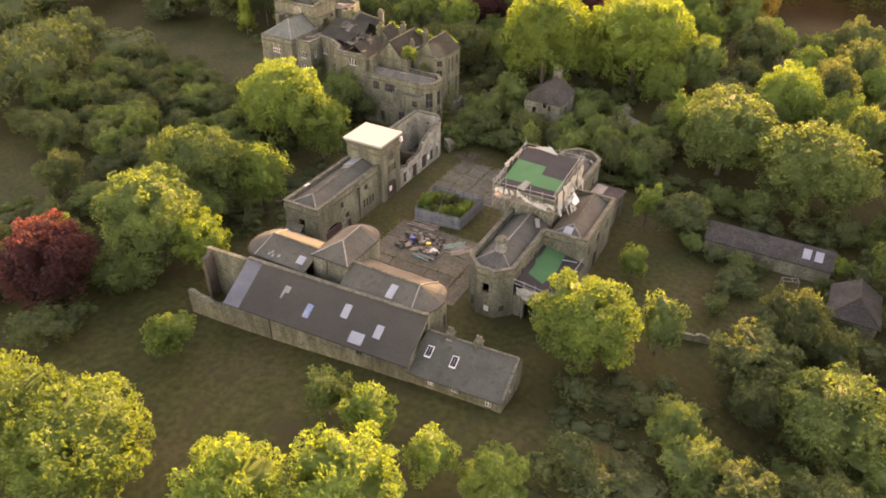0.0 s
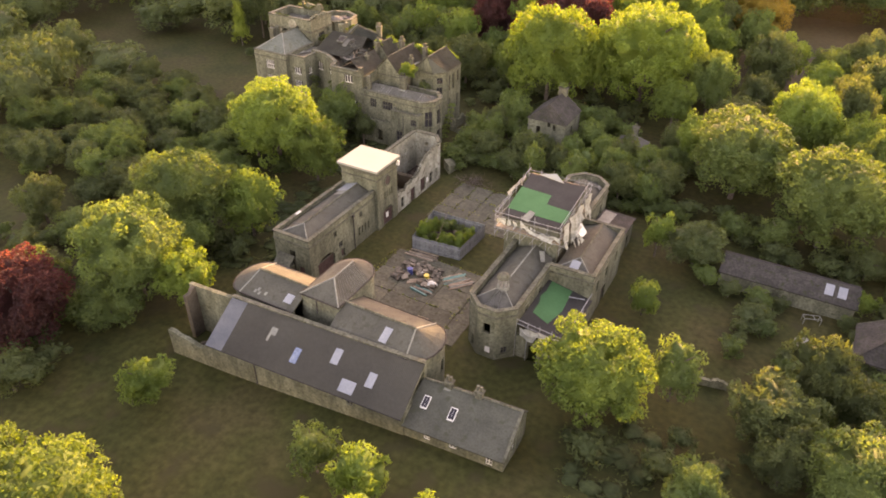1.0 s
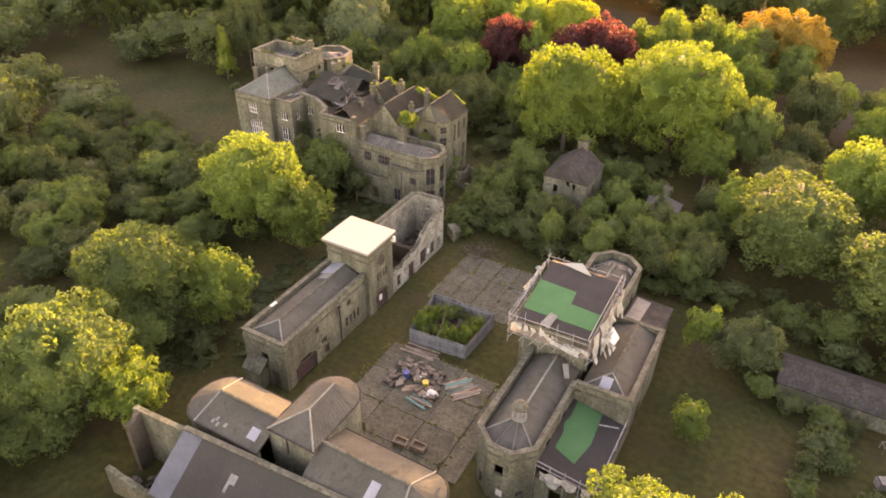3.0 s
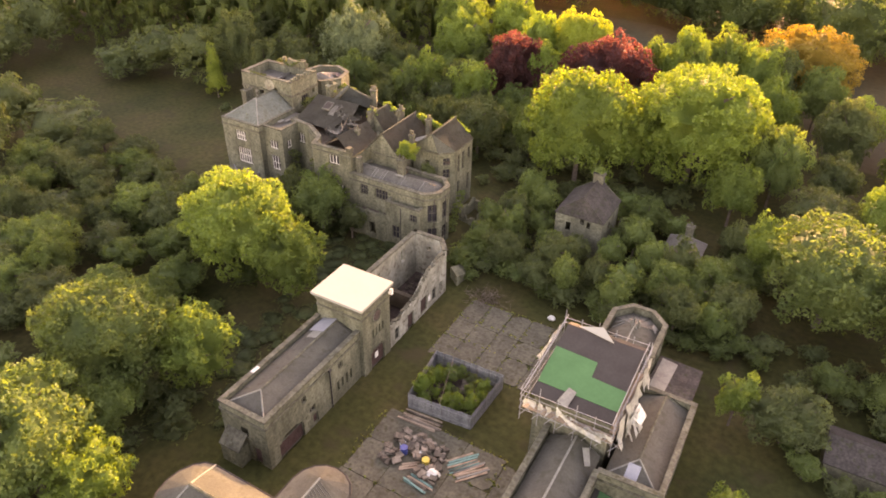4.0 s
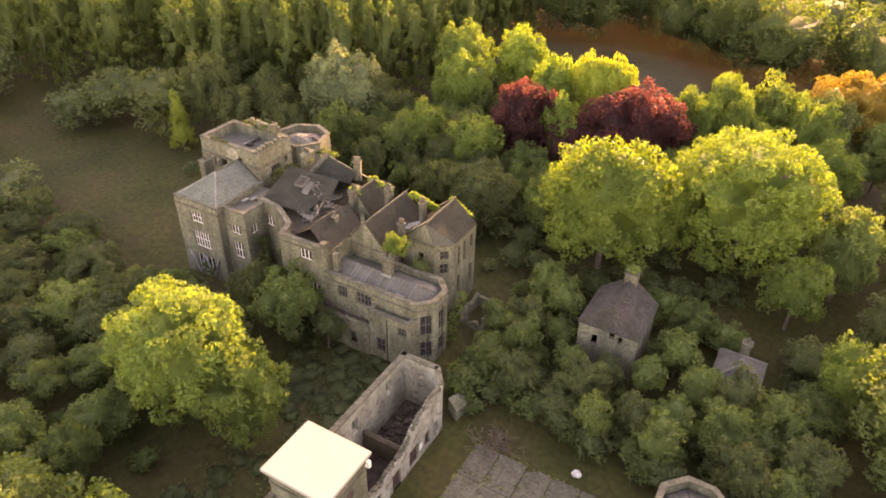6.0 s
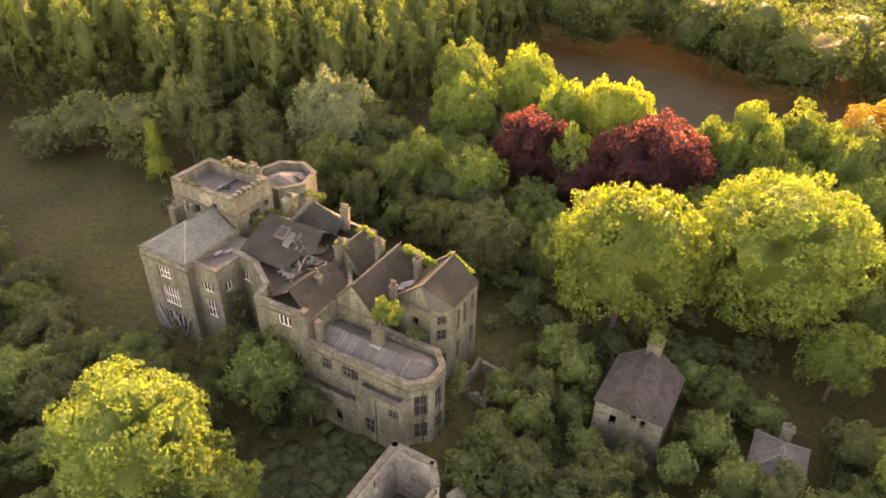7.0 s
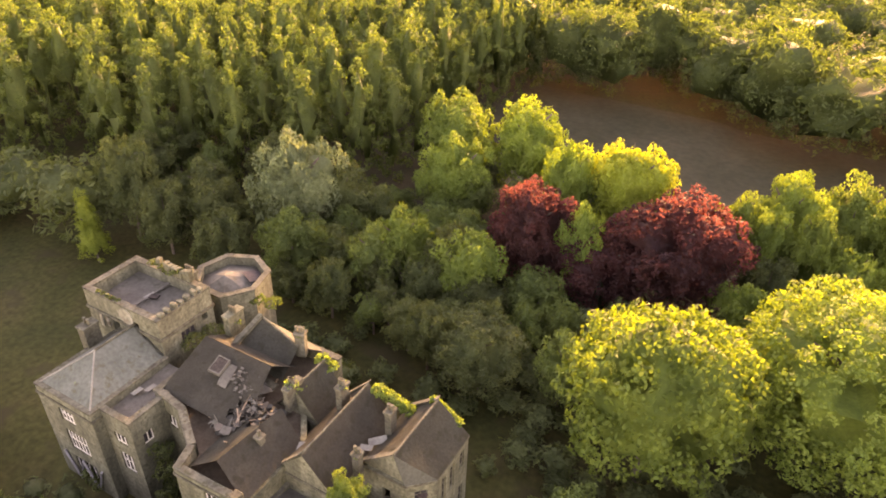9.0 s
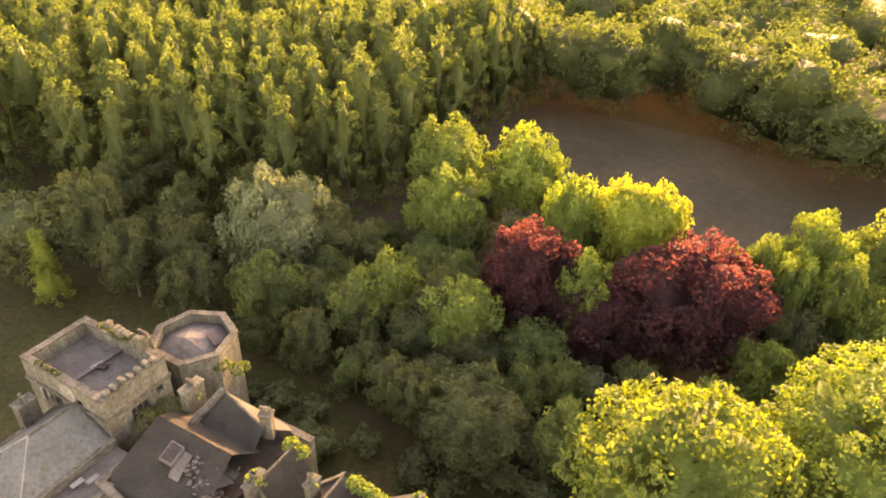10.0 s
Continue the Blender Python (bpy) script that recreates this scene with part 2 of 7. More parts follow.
def wall_mesh(length, z0, z1, thick, holes, ragged=None):
    """A wall along +x from 0 to length, its outer face at y = 0 and its inner face at y = thick; holes (u0, u1, low, high) go right through.
    ragged: a function of u for the height of a broken top."""
    us = sorted({0.0, length, *[h[0] for h in holes], *[h[1] for h in holes], *([length * k / 24 for k in range(1, 24)] if ragged else [])})
    zs = sorted({z0, z1, *[h[2] for h in holes], *[h[3] for h in holes]})
    nu, nz = len(us) - 1, len(zs) - 1
    solid = [[not any(h[0] - 1e-6 <= us[i] and us[i + 1] <= h[1] + 1e-6 and h[2] - 1e-6 <= zs[j] and zs[j + 1] <= h[3] + 1e-6 for h in holes) for j in range(nz)] for i in range(nu)]
    bm = bmesh.new()
    cache = {}

    def v(i, j, k):
        if (i, j, k) not in cache:
            z = zs[j]
            if ragged and j == nz:
                z = max(ragged(us[i]), zs[j - 1] + 0.05)
            cache[i, j, k] = bm.verts.new((us[i], thick * k, z))
        return cache[i, j, k]

    for i in range(nu):
        for j in range(nz):
            if not solid[i][j]:
                continue
            bm.faces.new((v(i, j, 0), v(i + 1, j, 0), v(i + 1, j + 1, 0), v(i, j + 1, 0)))
            bm.faces.new((v(i, j, 1), v(i, j + 1, 1), v(i + 1, j + 1, 1), v(i + 1, j, 1)))
            if i == 0 or not solid[i - 1][j]:
                bm.faces.new((v(i, j, 0), v(i, j + 1, 0), v(i, j + 1, 1), v(i, j, 1)))
            if i == nu - 1 or not solid[i + 1][j]:
                bm.faces.new((v(i + 1, j, 0), v(i + 1, j, 1), v(i + 1, j + 1, 1), v(i + 1, j + 1, 0)))
            if j == 0 or not solid[i][j - 1]:
                bm.faces.new((v(i, j, 0), v(i, j, 1), v(i + 1, j, 1), v(i + 1, j, 0)))
            if j == nz - 1 or not solid[i][j + 1]:
                bm.faces.new((v(i, j + 1, 0), v(i + 1, j + 1, 0), v(i + 1, j + 1, 1), v(i, j + 1, 1)))
    return bm


def along(a, b):
    """The pose whose x axis runs from a to b on the plan; its y axis is to the left."""
    return pose(a[0], a[1], 0, 0, 0, math.degrees(math.atan2(b[1] - a[1], b[0] - a[0])))


def add_window(parent, u0, u1, z0, z1, m, mullions=1, transoms=1, frame_mat=None, glass=GLASS_DARK, depth=0.16, door=False):
    """A window (or boarded door) set back in a hole of a wall."""
    frame_mat = frame_mat or STONE_TRIM
    ob = new("door" if door else "window")
    ob.parent = parent
    bm = bmesh.new()
    w = 0.09
    for x0, x1, y0, y1 in ((u0, u0 + w, z0, z1), (u1 - w, u1, z0, z1), (u0 + w, u1 - w, z0, z0 + w), (u0 + w, u1 - w, z1 - w, z1)):
        add_box(bm, x0, x1, depth, depth + 0.12, y0, y1, m)
    if not door:
        for k in range(mullions):
            c = u0 + (u1 - u0) * (k + 1) / (mullions + 1)
            add_box(bm, c - 0.05, c + 0.05, depth, depth + 0.1, z0 + w, z1 - w, m)
        for k in range(transoms):
            c = z0 + (z1 - z0) * (k + 1) / (transoms + 1)
            add_box(bm, u0 + w, u1 - w, depth + 0.01, depth + 0.09, c - 0.04, c + 0.04, m)
    mesh_object("frame", bm, frame_mat, ob)
    box("door_leaf" if door else "pane", u0 + 0.02, u1 - 0.02, depth + 0.05, depth + 0.08, z0 + 0.02, z1 - 0.02, DARK_WOOD if door else glass, ob, m=m)
    return ob


def walls(parent, pts, z0, z1, thick, mat, holes={}, closed=True, coping=0.0, cop_mat=None, cop_h=0.22, ragged={}, frame_mat=None, skip=()):
    """Walls along the counter-clockwise outline pts, each of its own, mitred by running the pieces past one another's inner face.
    holes: side -> list of (u0, u1, low, high, style), style 'w' window, 'o' plain opening, 'd' door."""
    n = len(pts)
    for k in range(n if closed else n - 1):
        if k in skip:
            continue
        a, b = Vector(pts[k]).to_2d(), Vector(pts[(k + 1) % n]).to_2d()
        length = (b - a).length
        m = along(a, b)
        cut = 0.004
        hs = holes.get(k, [])
        bm = wall_mesh(length - 2 * cut, z0, z1, thick, [h[:4] for h in hs], ragged.get(k))
        bmesh.ops.transform(bm, matrix=m @ pose(cut, 0, 0), verts=bm.verts)
        wall = mesh_object("wall", bm, mat, parent)
        for h in hs:
            if h[4] == "w":
                add_window(wall, *h[:4], m, mullions=h[5] if len(h) > 5 else 1, transoms=h[6] if len(h) > 6 else 1, frame_mat=frame_mat)
            elif h[4] == "d":
                add_window(wall, *h[:4], m, door=True, frame_mat=frame_mat)
        if coping and k not in ragged:
            box("coping", -coping, length + coping, -coping - 0.003 * k, thick + coping * 0.6 + 0.003 * k, z1 + 0.004 + 0.004 * k, z1 + cop_h + 0.006 * k, cop_mat or STONE_TRIM, parent, m=m, bevel=0.03)


def band(parent, pts, z0, z1, out, mat, sides=None):
    """A string course or cornice round the outline."""
    n = len(pts)
    for k in range(n):
        if sides is not None and k not in sides:
            continue
        a, b = Vector(pts[k]).to_2d(), Vector(pts[(k + 1) % n]).to_2d()
        box("cornice", -out * 0.4, (b - a).length + out * 0.4, -out - 0.003 * k, -0.002, z0 - 0.004 * k, z1 + 0.004 * k, mat, parent, m=along(a, b), bevel=0.02)


def hip_roof(name, x0, x1, y0, y1, z, ridge, mat, parent, along_y=True, hip0=1.0, hip1=1.0, thick=0.12, label="", ridge_mat=None):
    """A hipped roof; hip0 and hip1: how far the ridge stops short of the ends, in half widths (0: a gable)."""
    if along_y:
        c, hw = (x0 + x1) / 2, (x1 - x0) / 2
        r0, r1 = (c, y0 + hip0 * hw, ridge), (c, y1 - hip1 * hw, ridge)
        A, B, C, D = (x0, y0, z), (x1, y0, z), (x1, y1, z), (x0, y1, z)
        faces = [("roof_slope", [B, C, r1, r0]), ("roof_slope", [D, A, r0, r1]), ("roof_slope", [A, B, r0]), ("roof_slope", [C, D, r1])]
    else:
        c, hw = (y0 + y1) / 2, (y1 - y0) / 2
        r0, r1 = (x0 + hip0 * hw, c, ridge), (x1 - hip1 * hw, c, ridge)
        A, B, C, D = (x0, y0, z), (x1, y0, z), (x1, y1, z), (x0, y1, z)
        faces = [("roof_slope", [A, B, r1, r0]), ("roof_slope", [C, D, r0, r1]), ("roof_slope", [D, A, r0]), ("roof_slope", [B, C, r1])]
    out = []
    for nm, pts in faces:
        flat = len({round(p[0], 3) for p in pts}) == 1 or len({round(p[1], 3) for p in pts}) == 1
        if flat:
            bm = bmesh.new()
            q = [Vector(p) for p in pts]
            off = Vector((0, 0.3, 0)) if len({round(p[1], 3) for p in pts}) == 1 else Vector((0.3, 0, 0))
            ctr = Vector(((x0 + x1) / 2, (y0 + y1) / 2, 0))
            s = 1 if (ctr - q[0]).dot(off) > 0 else -1
            f0, f1 = [bm.verts.new(p) for p in q], [bm.verts.new(p + off * s) for p in q]
            bm.faces.new(f0), bm.faces.new(f1[::-1])
            for k in range(len(q)):
                bm.faces.new((f0[k], f1[k], f1[(k + 1) % len(q)], f0[(k + 1) % len(q)]))
            bmesh.ops.recalc_face_normals(bm, faces=bm.faces)
            out.append(mesh_object("gable", bm, STONE, parent))
        else:
            out.append(slab(nm, pts, mat, parent, label, thick))
    bm = bmesh.new()
    add_bar(bm, (r0[0], r0[1], r0[2] + 0.02), (r1[0], r1[1], r1[2] + 0.02), 0.13)
    mesh_object("ridge", bm, ridge_mat or STONE_TRIM, parent)
    for corner, r, h in ((A, r0, hip0), ((B if along_y else D), r0, hip0), (C, r1, hip1), ((D if along_y else B), r1, hip1)):
        if h:
            bm = bmesh.new()
            add_bar(bm, (corner[0], corner[1], corner[2] + 0.02), (r[0], r[1], r[2] + 0.02), 0.08)
            mesh_object("hip_ridge", bm, ridge_mat or LEAD_PALE, parent)
    return out


def chimney(x, y, z0, z1, parent, w=1.3, d=0.8, pots=3, mat=None, rz=0):
    """A stack with a moulded cap and pots."""
    mat = mat or STONE_TRIM
    m = pose(x, y, 0, 0, 0, rz)
    ch = box("chimney", -w / 2, w / 2, -d / 2, d / 2, z0, z1 - 0.45, mat, parent, m=m, bevel=0.03)
    box("cap", -w / 2 - 0.1, w / 2 + 0.1, -d / 2 - 0.1, d / 2 + 0.1, z1 - 0.447, z1 - 0.2, mat, ch, m=m, bevel=0.04)
    for k in range(pots):
        u = (k + 0.5) / pots * w - w / 2
        bm = bmesh.new()
        add_bar(bm, m @ Vector((u, 0, z1 - 0.2)), m @ Vector((u, 0, z1 + 0.35)), 0.15, 8, 0.12)
        add_bar(bm, m @ Vector((u, 0, z1 + 0.3)), m @ Vector((u, 0, z1 + 0.4)), 0.16, 8)
        mesh_object("pot", bm, STONE_TRIM, ch)
    return ch


# ---- ground ----
def smooth(a, b, v):
    t = min(1, max(0, (v - a) / (b - a)))
    return t * t * (3 - 2 * t)


def ground_z(x, y):
    """Level in the yard, a bank south of the barn, a low rise under the hall."""
    south = smooth(50, 43, y) * (0.5 + 1.3 * smooth(-56, -26, x)) * smooth(-75, -60, x) * smooth(12, -8, x)
    hall = 0.8 * smooth(96, 102, y) * smooth(-56, -62, x)
    far = 0.5 * noise.noise((x * 0.03, y * 0.03, 0)) * smooth(60, 140, math.hypot(x + 45, y - 75))
    return south + hall + far


def build_ground():
    near_x, near_y = np.arange(-170, 90.1, 2.0), np.arange(-30, 290.1, 2.0)
    xs = np.concatenate(([-2500, -1200, -600, -320, -220], near_x, [130, 220, 500, 1100, 2400]))
    ys = np.concatenate(([-1500, -700, -250, -90], near_y, [330, 420, 700, 1400, 3500]))
    verts = [(x, y, ground_z(x, y)) for y in ys for x in xs]
    w = len(xs)
    faces = [(j * w + i, j * w + i + 1, (j + 1) * w + i + 1, (j + 1) * w + i) for j in range(len(ys) - 1) for i in range(w - 1)]
    me = bpy.data.meshes.new("ground")
    me.from_pydata(verts, [], faces)
    me.materials.append(GRASS)
    tagged(new("ground", me), "rough shaded grass with worn brown patches", "ground", kind="structure")


build_ground()


def far_field():
    """The bare field between the park and the far wood, a hand above the grass."""
    xs, ys = np.linspace(-140, 90, 54), np.linspace(161, 226, 22)
    verts = [(x, y, ground_z(x, y) + 0.12) for y in ys for x in xs]
    w = len(xs)
    faces = [(j * w + i, j * w + i + 1, (j + 1) * w + i + 1, (j + 1) * w + i) for j in range(len(ys) - 1) for i in range(w - 1)]
    me = bpy.data.meshes.new("field")
    me.from_pydata(verts, [], faces)
    me.materials.append(FIELD)
    tagged(new("field", me), "bare brown field beyond the park trees", "field", kind="structure")


far_field()


# ---- trees ----
def leaf_cards(rng, centres, normals, size, spread=0.95):
    """Folded diamond leaves at the centres, facing roughly along the normals."""
    n = len(centres)
    nor = normals + rng.normal(0, spread, (n, 3))
    nor /= np.linalg.norm(nor, axis=1, keepdims=True)
    ref = rng.normal(0, 1, (n, 3))
    u = np.cross(nor, ref)
    u /= np.linalg.norm(u, axis=1, keepdims=True)
    v = np.cross(nor, u)
    s = (size * rng.uniform(0.6, 1.4, n))[:, None]
    a, b = centres - u * s, centres + u * s
    c = centres + v * s * 0.62 - nor * s * 0.18
    d = centres - v * s * 0.62 - nor * s * 0.18
    verts = np.stack([a, c, b, d], axis=1).reshape(-1, 3)
    return verts


def crown_points(rng, lobes, count, lift):
    """Points on the outside of a cluster of lobes [(centre, radius)], with outward normals."""
    cen = np.array([l[0] for l in lobes])
    rad = np.array([l[1] for l in lobes])
    kept_p, kept_d, have = [], [], 0
    for _ in range(12):
        n = count
        pick = rng.choice(len(lobes), n, p=rad ** 2 / np.sum(rad ** 2))
        d = rng.normal(0, 1, (n, 3))
        d[:, 2] = d[:, 2] * 0.9 + lift
        d /= np.linalg.norm(d, axis=1, keepdims=True)
        p = cen[pick] + d * (rad[pick] * rng.uniform(0.78, 1.2, n))[:, None]
        keep = np.ones(n, bool)
        for c, r in zip(cen, rad):
            keep &= np.sum((p - c) ** 2, axis=1) > (0.74 * r) ** 2
        kept_p.append(p[keep])
        kept_d.append(d[keep])
        have += int(keep.sum())
        if have >= count:
            break
    return np.concatenate(kept_p)[:count], np.concatenate(kept_d)[:count]


def sphere_spread(rng, n):
    """n directions spread evenly over the sphere, a little shaken."""
    k = np.arange(n) + 0.5
    z = 1 - 2 * k / n
    a = k * 2.39996 + rng.uniform(0, math.tau)
    r = np.sqrt(1 - z * z)
    d = np.stack([r * np.cos(a), r * np.sin(a), z], axis=1) + rng.normal(0, 0.9 / math.sqrt(n), (n, 3))
    return d / np.linalg.norm(d, axis=1, keepdims=True)


def sprays(rng, boughs, each):
    """Every bough [(centre, radius, outward)] breaks up into small round sprays that crowd on its outer and upper side."""
    out = []
    for c, r, d in boughs:
        out.append((c, r * 0.72))
        for _ in range(each):
            e = d + rng.normal(0, 0.75, 3) + np.array([0, 0, 0.3])
            e /= np.linalg.norm(e)
            out.append((c + e * r * rng.uniform(0.55, 0.85), r * rng.uniform(0.28, 0.46)))
    return out


def crown_shape(seed, style, count, leaf, boughs=60, each=5):
    """A crown 2 wide and 1 from its foot to its top at z 0..1 in unit size; scaled by the tree."""
    rng = np.random.default_rng(seed)
    stretch = {"round": 0.47, "loose": 0.5, "poplar": 0.17, "cone": 0.22}[style]
    tall = 1 / stretch
    arms = []
    if style in ("round", "loose"):
        swell = rng.uniform(0, math.tau, 4)
        wild = 0.10 if style == "round" else 0.2
        for d in sphere_spread(rng, boughs):
            if d[2] < -0.75:
                continue
            a = math.atan2(d[1], d[0])
            # broad shoulders, with an outline that bulges and draws in
            wide = (abs(d[0]) ** 2.5 + abs(d[1]) ** 2.5 + abs(d[2]) ** 2.5) ** (-1 / 2.5) if style == "round" else 1.0
            reach = wide * (1 + wild * (0.6 * math.sin(2 * a + swell[0]) + 0.5 * math.sin(3 * a + 4 * d[2] + swell[1]) + 0.5 * math.sin(5 * d[2] + swell[2])) - rng.uniform(0, wild * 1.6))
            r = rng.uniform(0.19, 0.33) * (60 / boughs) ** 0.4
            q = max(0.2, min(reach, 1.12) - r * 0.9)
            arms.append((np.array([d[0] * q, d[1] * q, (0.5 + d[2] * q * 0.47) * tall]), r, d))
    else:
        for k in range(boughs):
            h = (k + rng.uniform(0, 1)) / boughs
            r = 0.62 * math.sin(math.pi * min(1, 0.2 + 0.8 * h)) ** 0.7 if style == "poplar" else 0.72 * (1 - h) ** 0.75
            a = k * 2.39996
            d = np.array([math.cos(a) * 0.7, math.sin(a) * 0.7, 0.7])
            arms.append((np.array([math.cos(a) * r, math.sin(a) * r, (0.03 + 0.9 * h) * tall]), rng.uniform(0.2, 0.34), d))
    lobes = sprays(rng, arms, each)
    p, d = crown_points(rng, lobes, count, 0.25)
    leaves = leaf_cards(rng, p, d, leaf, 0.65)
    n = len(leaves) // 4
    q = np.arange(n * 4).reshape(n, 4)
    tris = np.concatenate([q[:, [0, 1, 2]], q[:, [0, 2, 3]]], axis=1).reshape(-1, 3) if count > 6000 else q[:, [0, 1, 2]]
    # the dense inside of the crown, which keeps the light out
    heart, heart_tris = crown_heart(lobes, rng, 0.86 if style == "poplar" else 0.83, 3 if count > 4000 else 2 if count > 500 else 1)
    verts = np.concatenate([leaves, heart])
    verts[:, 2] *= stretch
    return verts, np.concatenate([tris, heart_tris + n * 4])


def crown_heart(lobes, rng, share_of, level):
    """A closed lumpy body just under the leaves of the lobes."""
    cen = np.array([l[0] for l in lobes])
    rad = np.array([l[1] for l in lobes])
    mid = cen.mean(axis=0)
    bm = bmesh.new()
    bmesh.ops.create_icosphere(bm, subdivisions=level, radius=1)
    d = np.array([v.co[:] for v in bm.verts])
    tris = np.array([[v.index for v in f.verts] for f in bm.faces])
    bm.free()
    span = cen.max(axis=0) - cen.min(axis=0) + 0.3
    d = d * span / span.max()
    d /= np.linalg.norm(d, axis=1, keepdims=True)
    rel = cen - mid
    along_ray = d @ rel.T
    disc = along_ray ** 2 - np.sum(rel ** 2, axis=1)[None] + (rad ** 2)[None]
    reach = np.where(disc > 0, along_ray + np.sqrt(np.maximum(disc, 0)), 0.12).max(axis=1)
    return mid + d * (reach * share_of * rng.uniform(0.9, 1.05, len(d)))[:, None], tris


def tri_mesh(name, verts, tris, mat):
    me = bpy.data.meshes.new(name)
    me.vertices.add(len(verts))
    me.vertices.foreach_set("co", verts.astype(np.float32).ravel())
    me.loops.add(len(tris) * 3)
    me.loops.foreach_set("vertex_index", tris.ravel().astype(np.int32))
    me.polygons.add(len(tris))
    me.polygons.foreach_set("loop_start", np.arange(0, len(tris) * 3, 3, dtype=np.int32))
    me.update(calc_edges=True)
    me.materials.append(mat)
    return me


def trunk_mesh(name, seed, style):
    """A tapered trunk with limbs, foot at 0, unit height to the top of the tree (scaled by the tree)."""
    rng = random.Random(seed)
    bm = bmesh.new()
    add_bar(bm, (0, 0, -0.04), (0.02, 0.01, 0.35), 0.075, 8, 0.055)
    add_bar(bm, (0.02, 0.01, 0.35), (0.0, 0.02, 0.85), 0.055, 7, 0.012)
    if style in ("round", "loose"):
        for k in range(9):
            a, h = k * 2.4 + rng.uniform(-0.3, 0.3), 0.25 + 0.05 * k
            e = (math.cos(a) * rng.uniform(0.45, 0.7), math.sin(a) * rng.uniform(0.45, 0.7), h + rng.uniform(0.12, 0.25))
            add_bar(bm, (0.02, 0.01, h), (e[0] * 0.5, e[1] * 0.5, (h + e[2]) / 2 + 0.02), 0.035, 5, 0.022)
            add_bar(bm, (e[0] * 0.5, e[1] * 0.5, (h + e[2]) / 2 + 0.02), e, 0.022, 5, 0.008)
    me = bpy.data.meshes.new(name)
    bm.to_mesh(me)
    bm.free()
    me.materials.append(BARK)
    return me


LEAVES = {"poplar": LEAF_POPLAR, "bright": LEAF_BRIGHT, "lime": LEAF_LIME, "green": LEAF_GREEN, "dark": LEAF_DARK, "grey": LEAF_GREY, "copper": LEAF_COPPER, "orange": LEAF_ORANGE, "yellow": LEAF_YELLOW}
WORDS = {"bright": "sunlit yellow-green", "lime": "bright yellow-green", "green": "fresh green", "dark": "dark green shaded", "grey": "grey-green", "copper": "dark red copper", "orange": "orange-brown", "yellow": "yellow"}
crowns, trunks, tree_count = {}, {}, {}


def crown_of(style, grade, colour, seed):
    key = (style, grade, colour, seed)
    if key not in crowns:
        count, leaf = {"huge": (26000, 0.020), "big": (12000, 0.029), "mid": (4600, 0.056), "small": (1700, 0.085)}[grade]
        shape = crown_shape(11 + seed * 7 + len(style), style, count, leaf, {"huge": 150, "big": 95, "mid": 46, "small": 24}[grade], {"huge": 6, "big": 6}.get(grade, 4))
        crowns[key] = tri_mesh("crown", *shape, LEAVES[colour])
    return crowns[key]


def tree(x, y, top, r, colour="green", style="round", grade=None, foot=None, seed=None, what="tree"):
    """A tree with its crown's top at the height top and the crown's radius r."""
    z0 = ground_z(x, y)
    grade = grade or ("huge" if r > 8.8 else "big" if r > 5.2 else "mid" if r > 2.9 else "small")
    k = tree_count.get((style, grade), 0)
    tree_count[style, grade] = k + 1
    seed = k % (3 if grade == "big" else 2) if seed is None else seed
    height = top - z0
    foot = 0.05 * height if foot is None else foot
    ob = new(what)
    ob.matrix_basis = pose(x, y, z0, 0, 0, (x * 37.7 + y * 91.3) % 360)
    size = "tall" if height > 13 else "young" if height < 7 else "middling"
    tagged(ob, {"tree": f"{size} {WORDS[colour]} leafy tree standing in rough grass", "bush": f"{WORDS[colour]} leafy bush growing in rough grass"}[what] if style != "cone" else f"{WORDS[colour]} narrow conifer standing in rough grass", what, "trees of the park")
    cr = new("crown", crown_of(style, grade, colour, seed))
    cr.parent = ob
    cr.matrix_basis = Matrix.Translation((0, 0, foot)) @ Matrix.Diagonal((r, r, height - foot, 1))
    tk = style if style in ("round", "poplar") else "loose"
    if tk not in trunks:
        trunks[tk] = trunk_mesh("trunk", 3, tk)
    tr = new("trunk", trunks[tk])
    tr.parent = ob
    tr.matrix_basis = Matrix.Diagonal((max(r * 0.75, 1.2), max(r * 0.75, 1.2), height * 0.92, 1))
    return ob


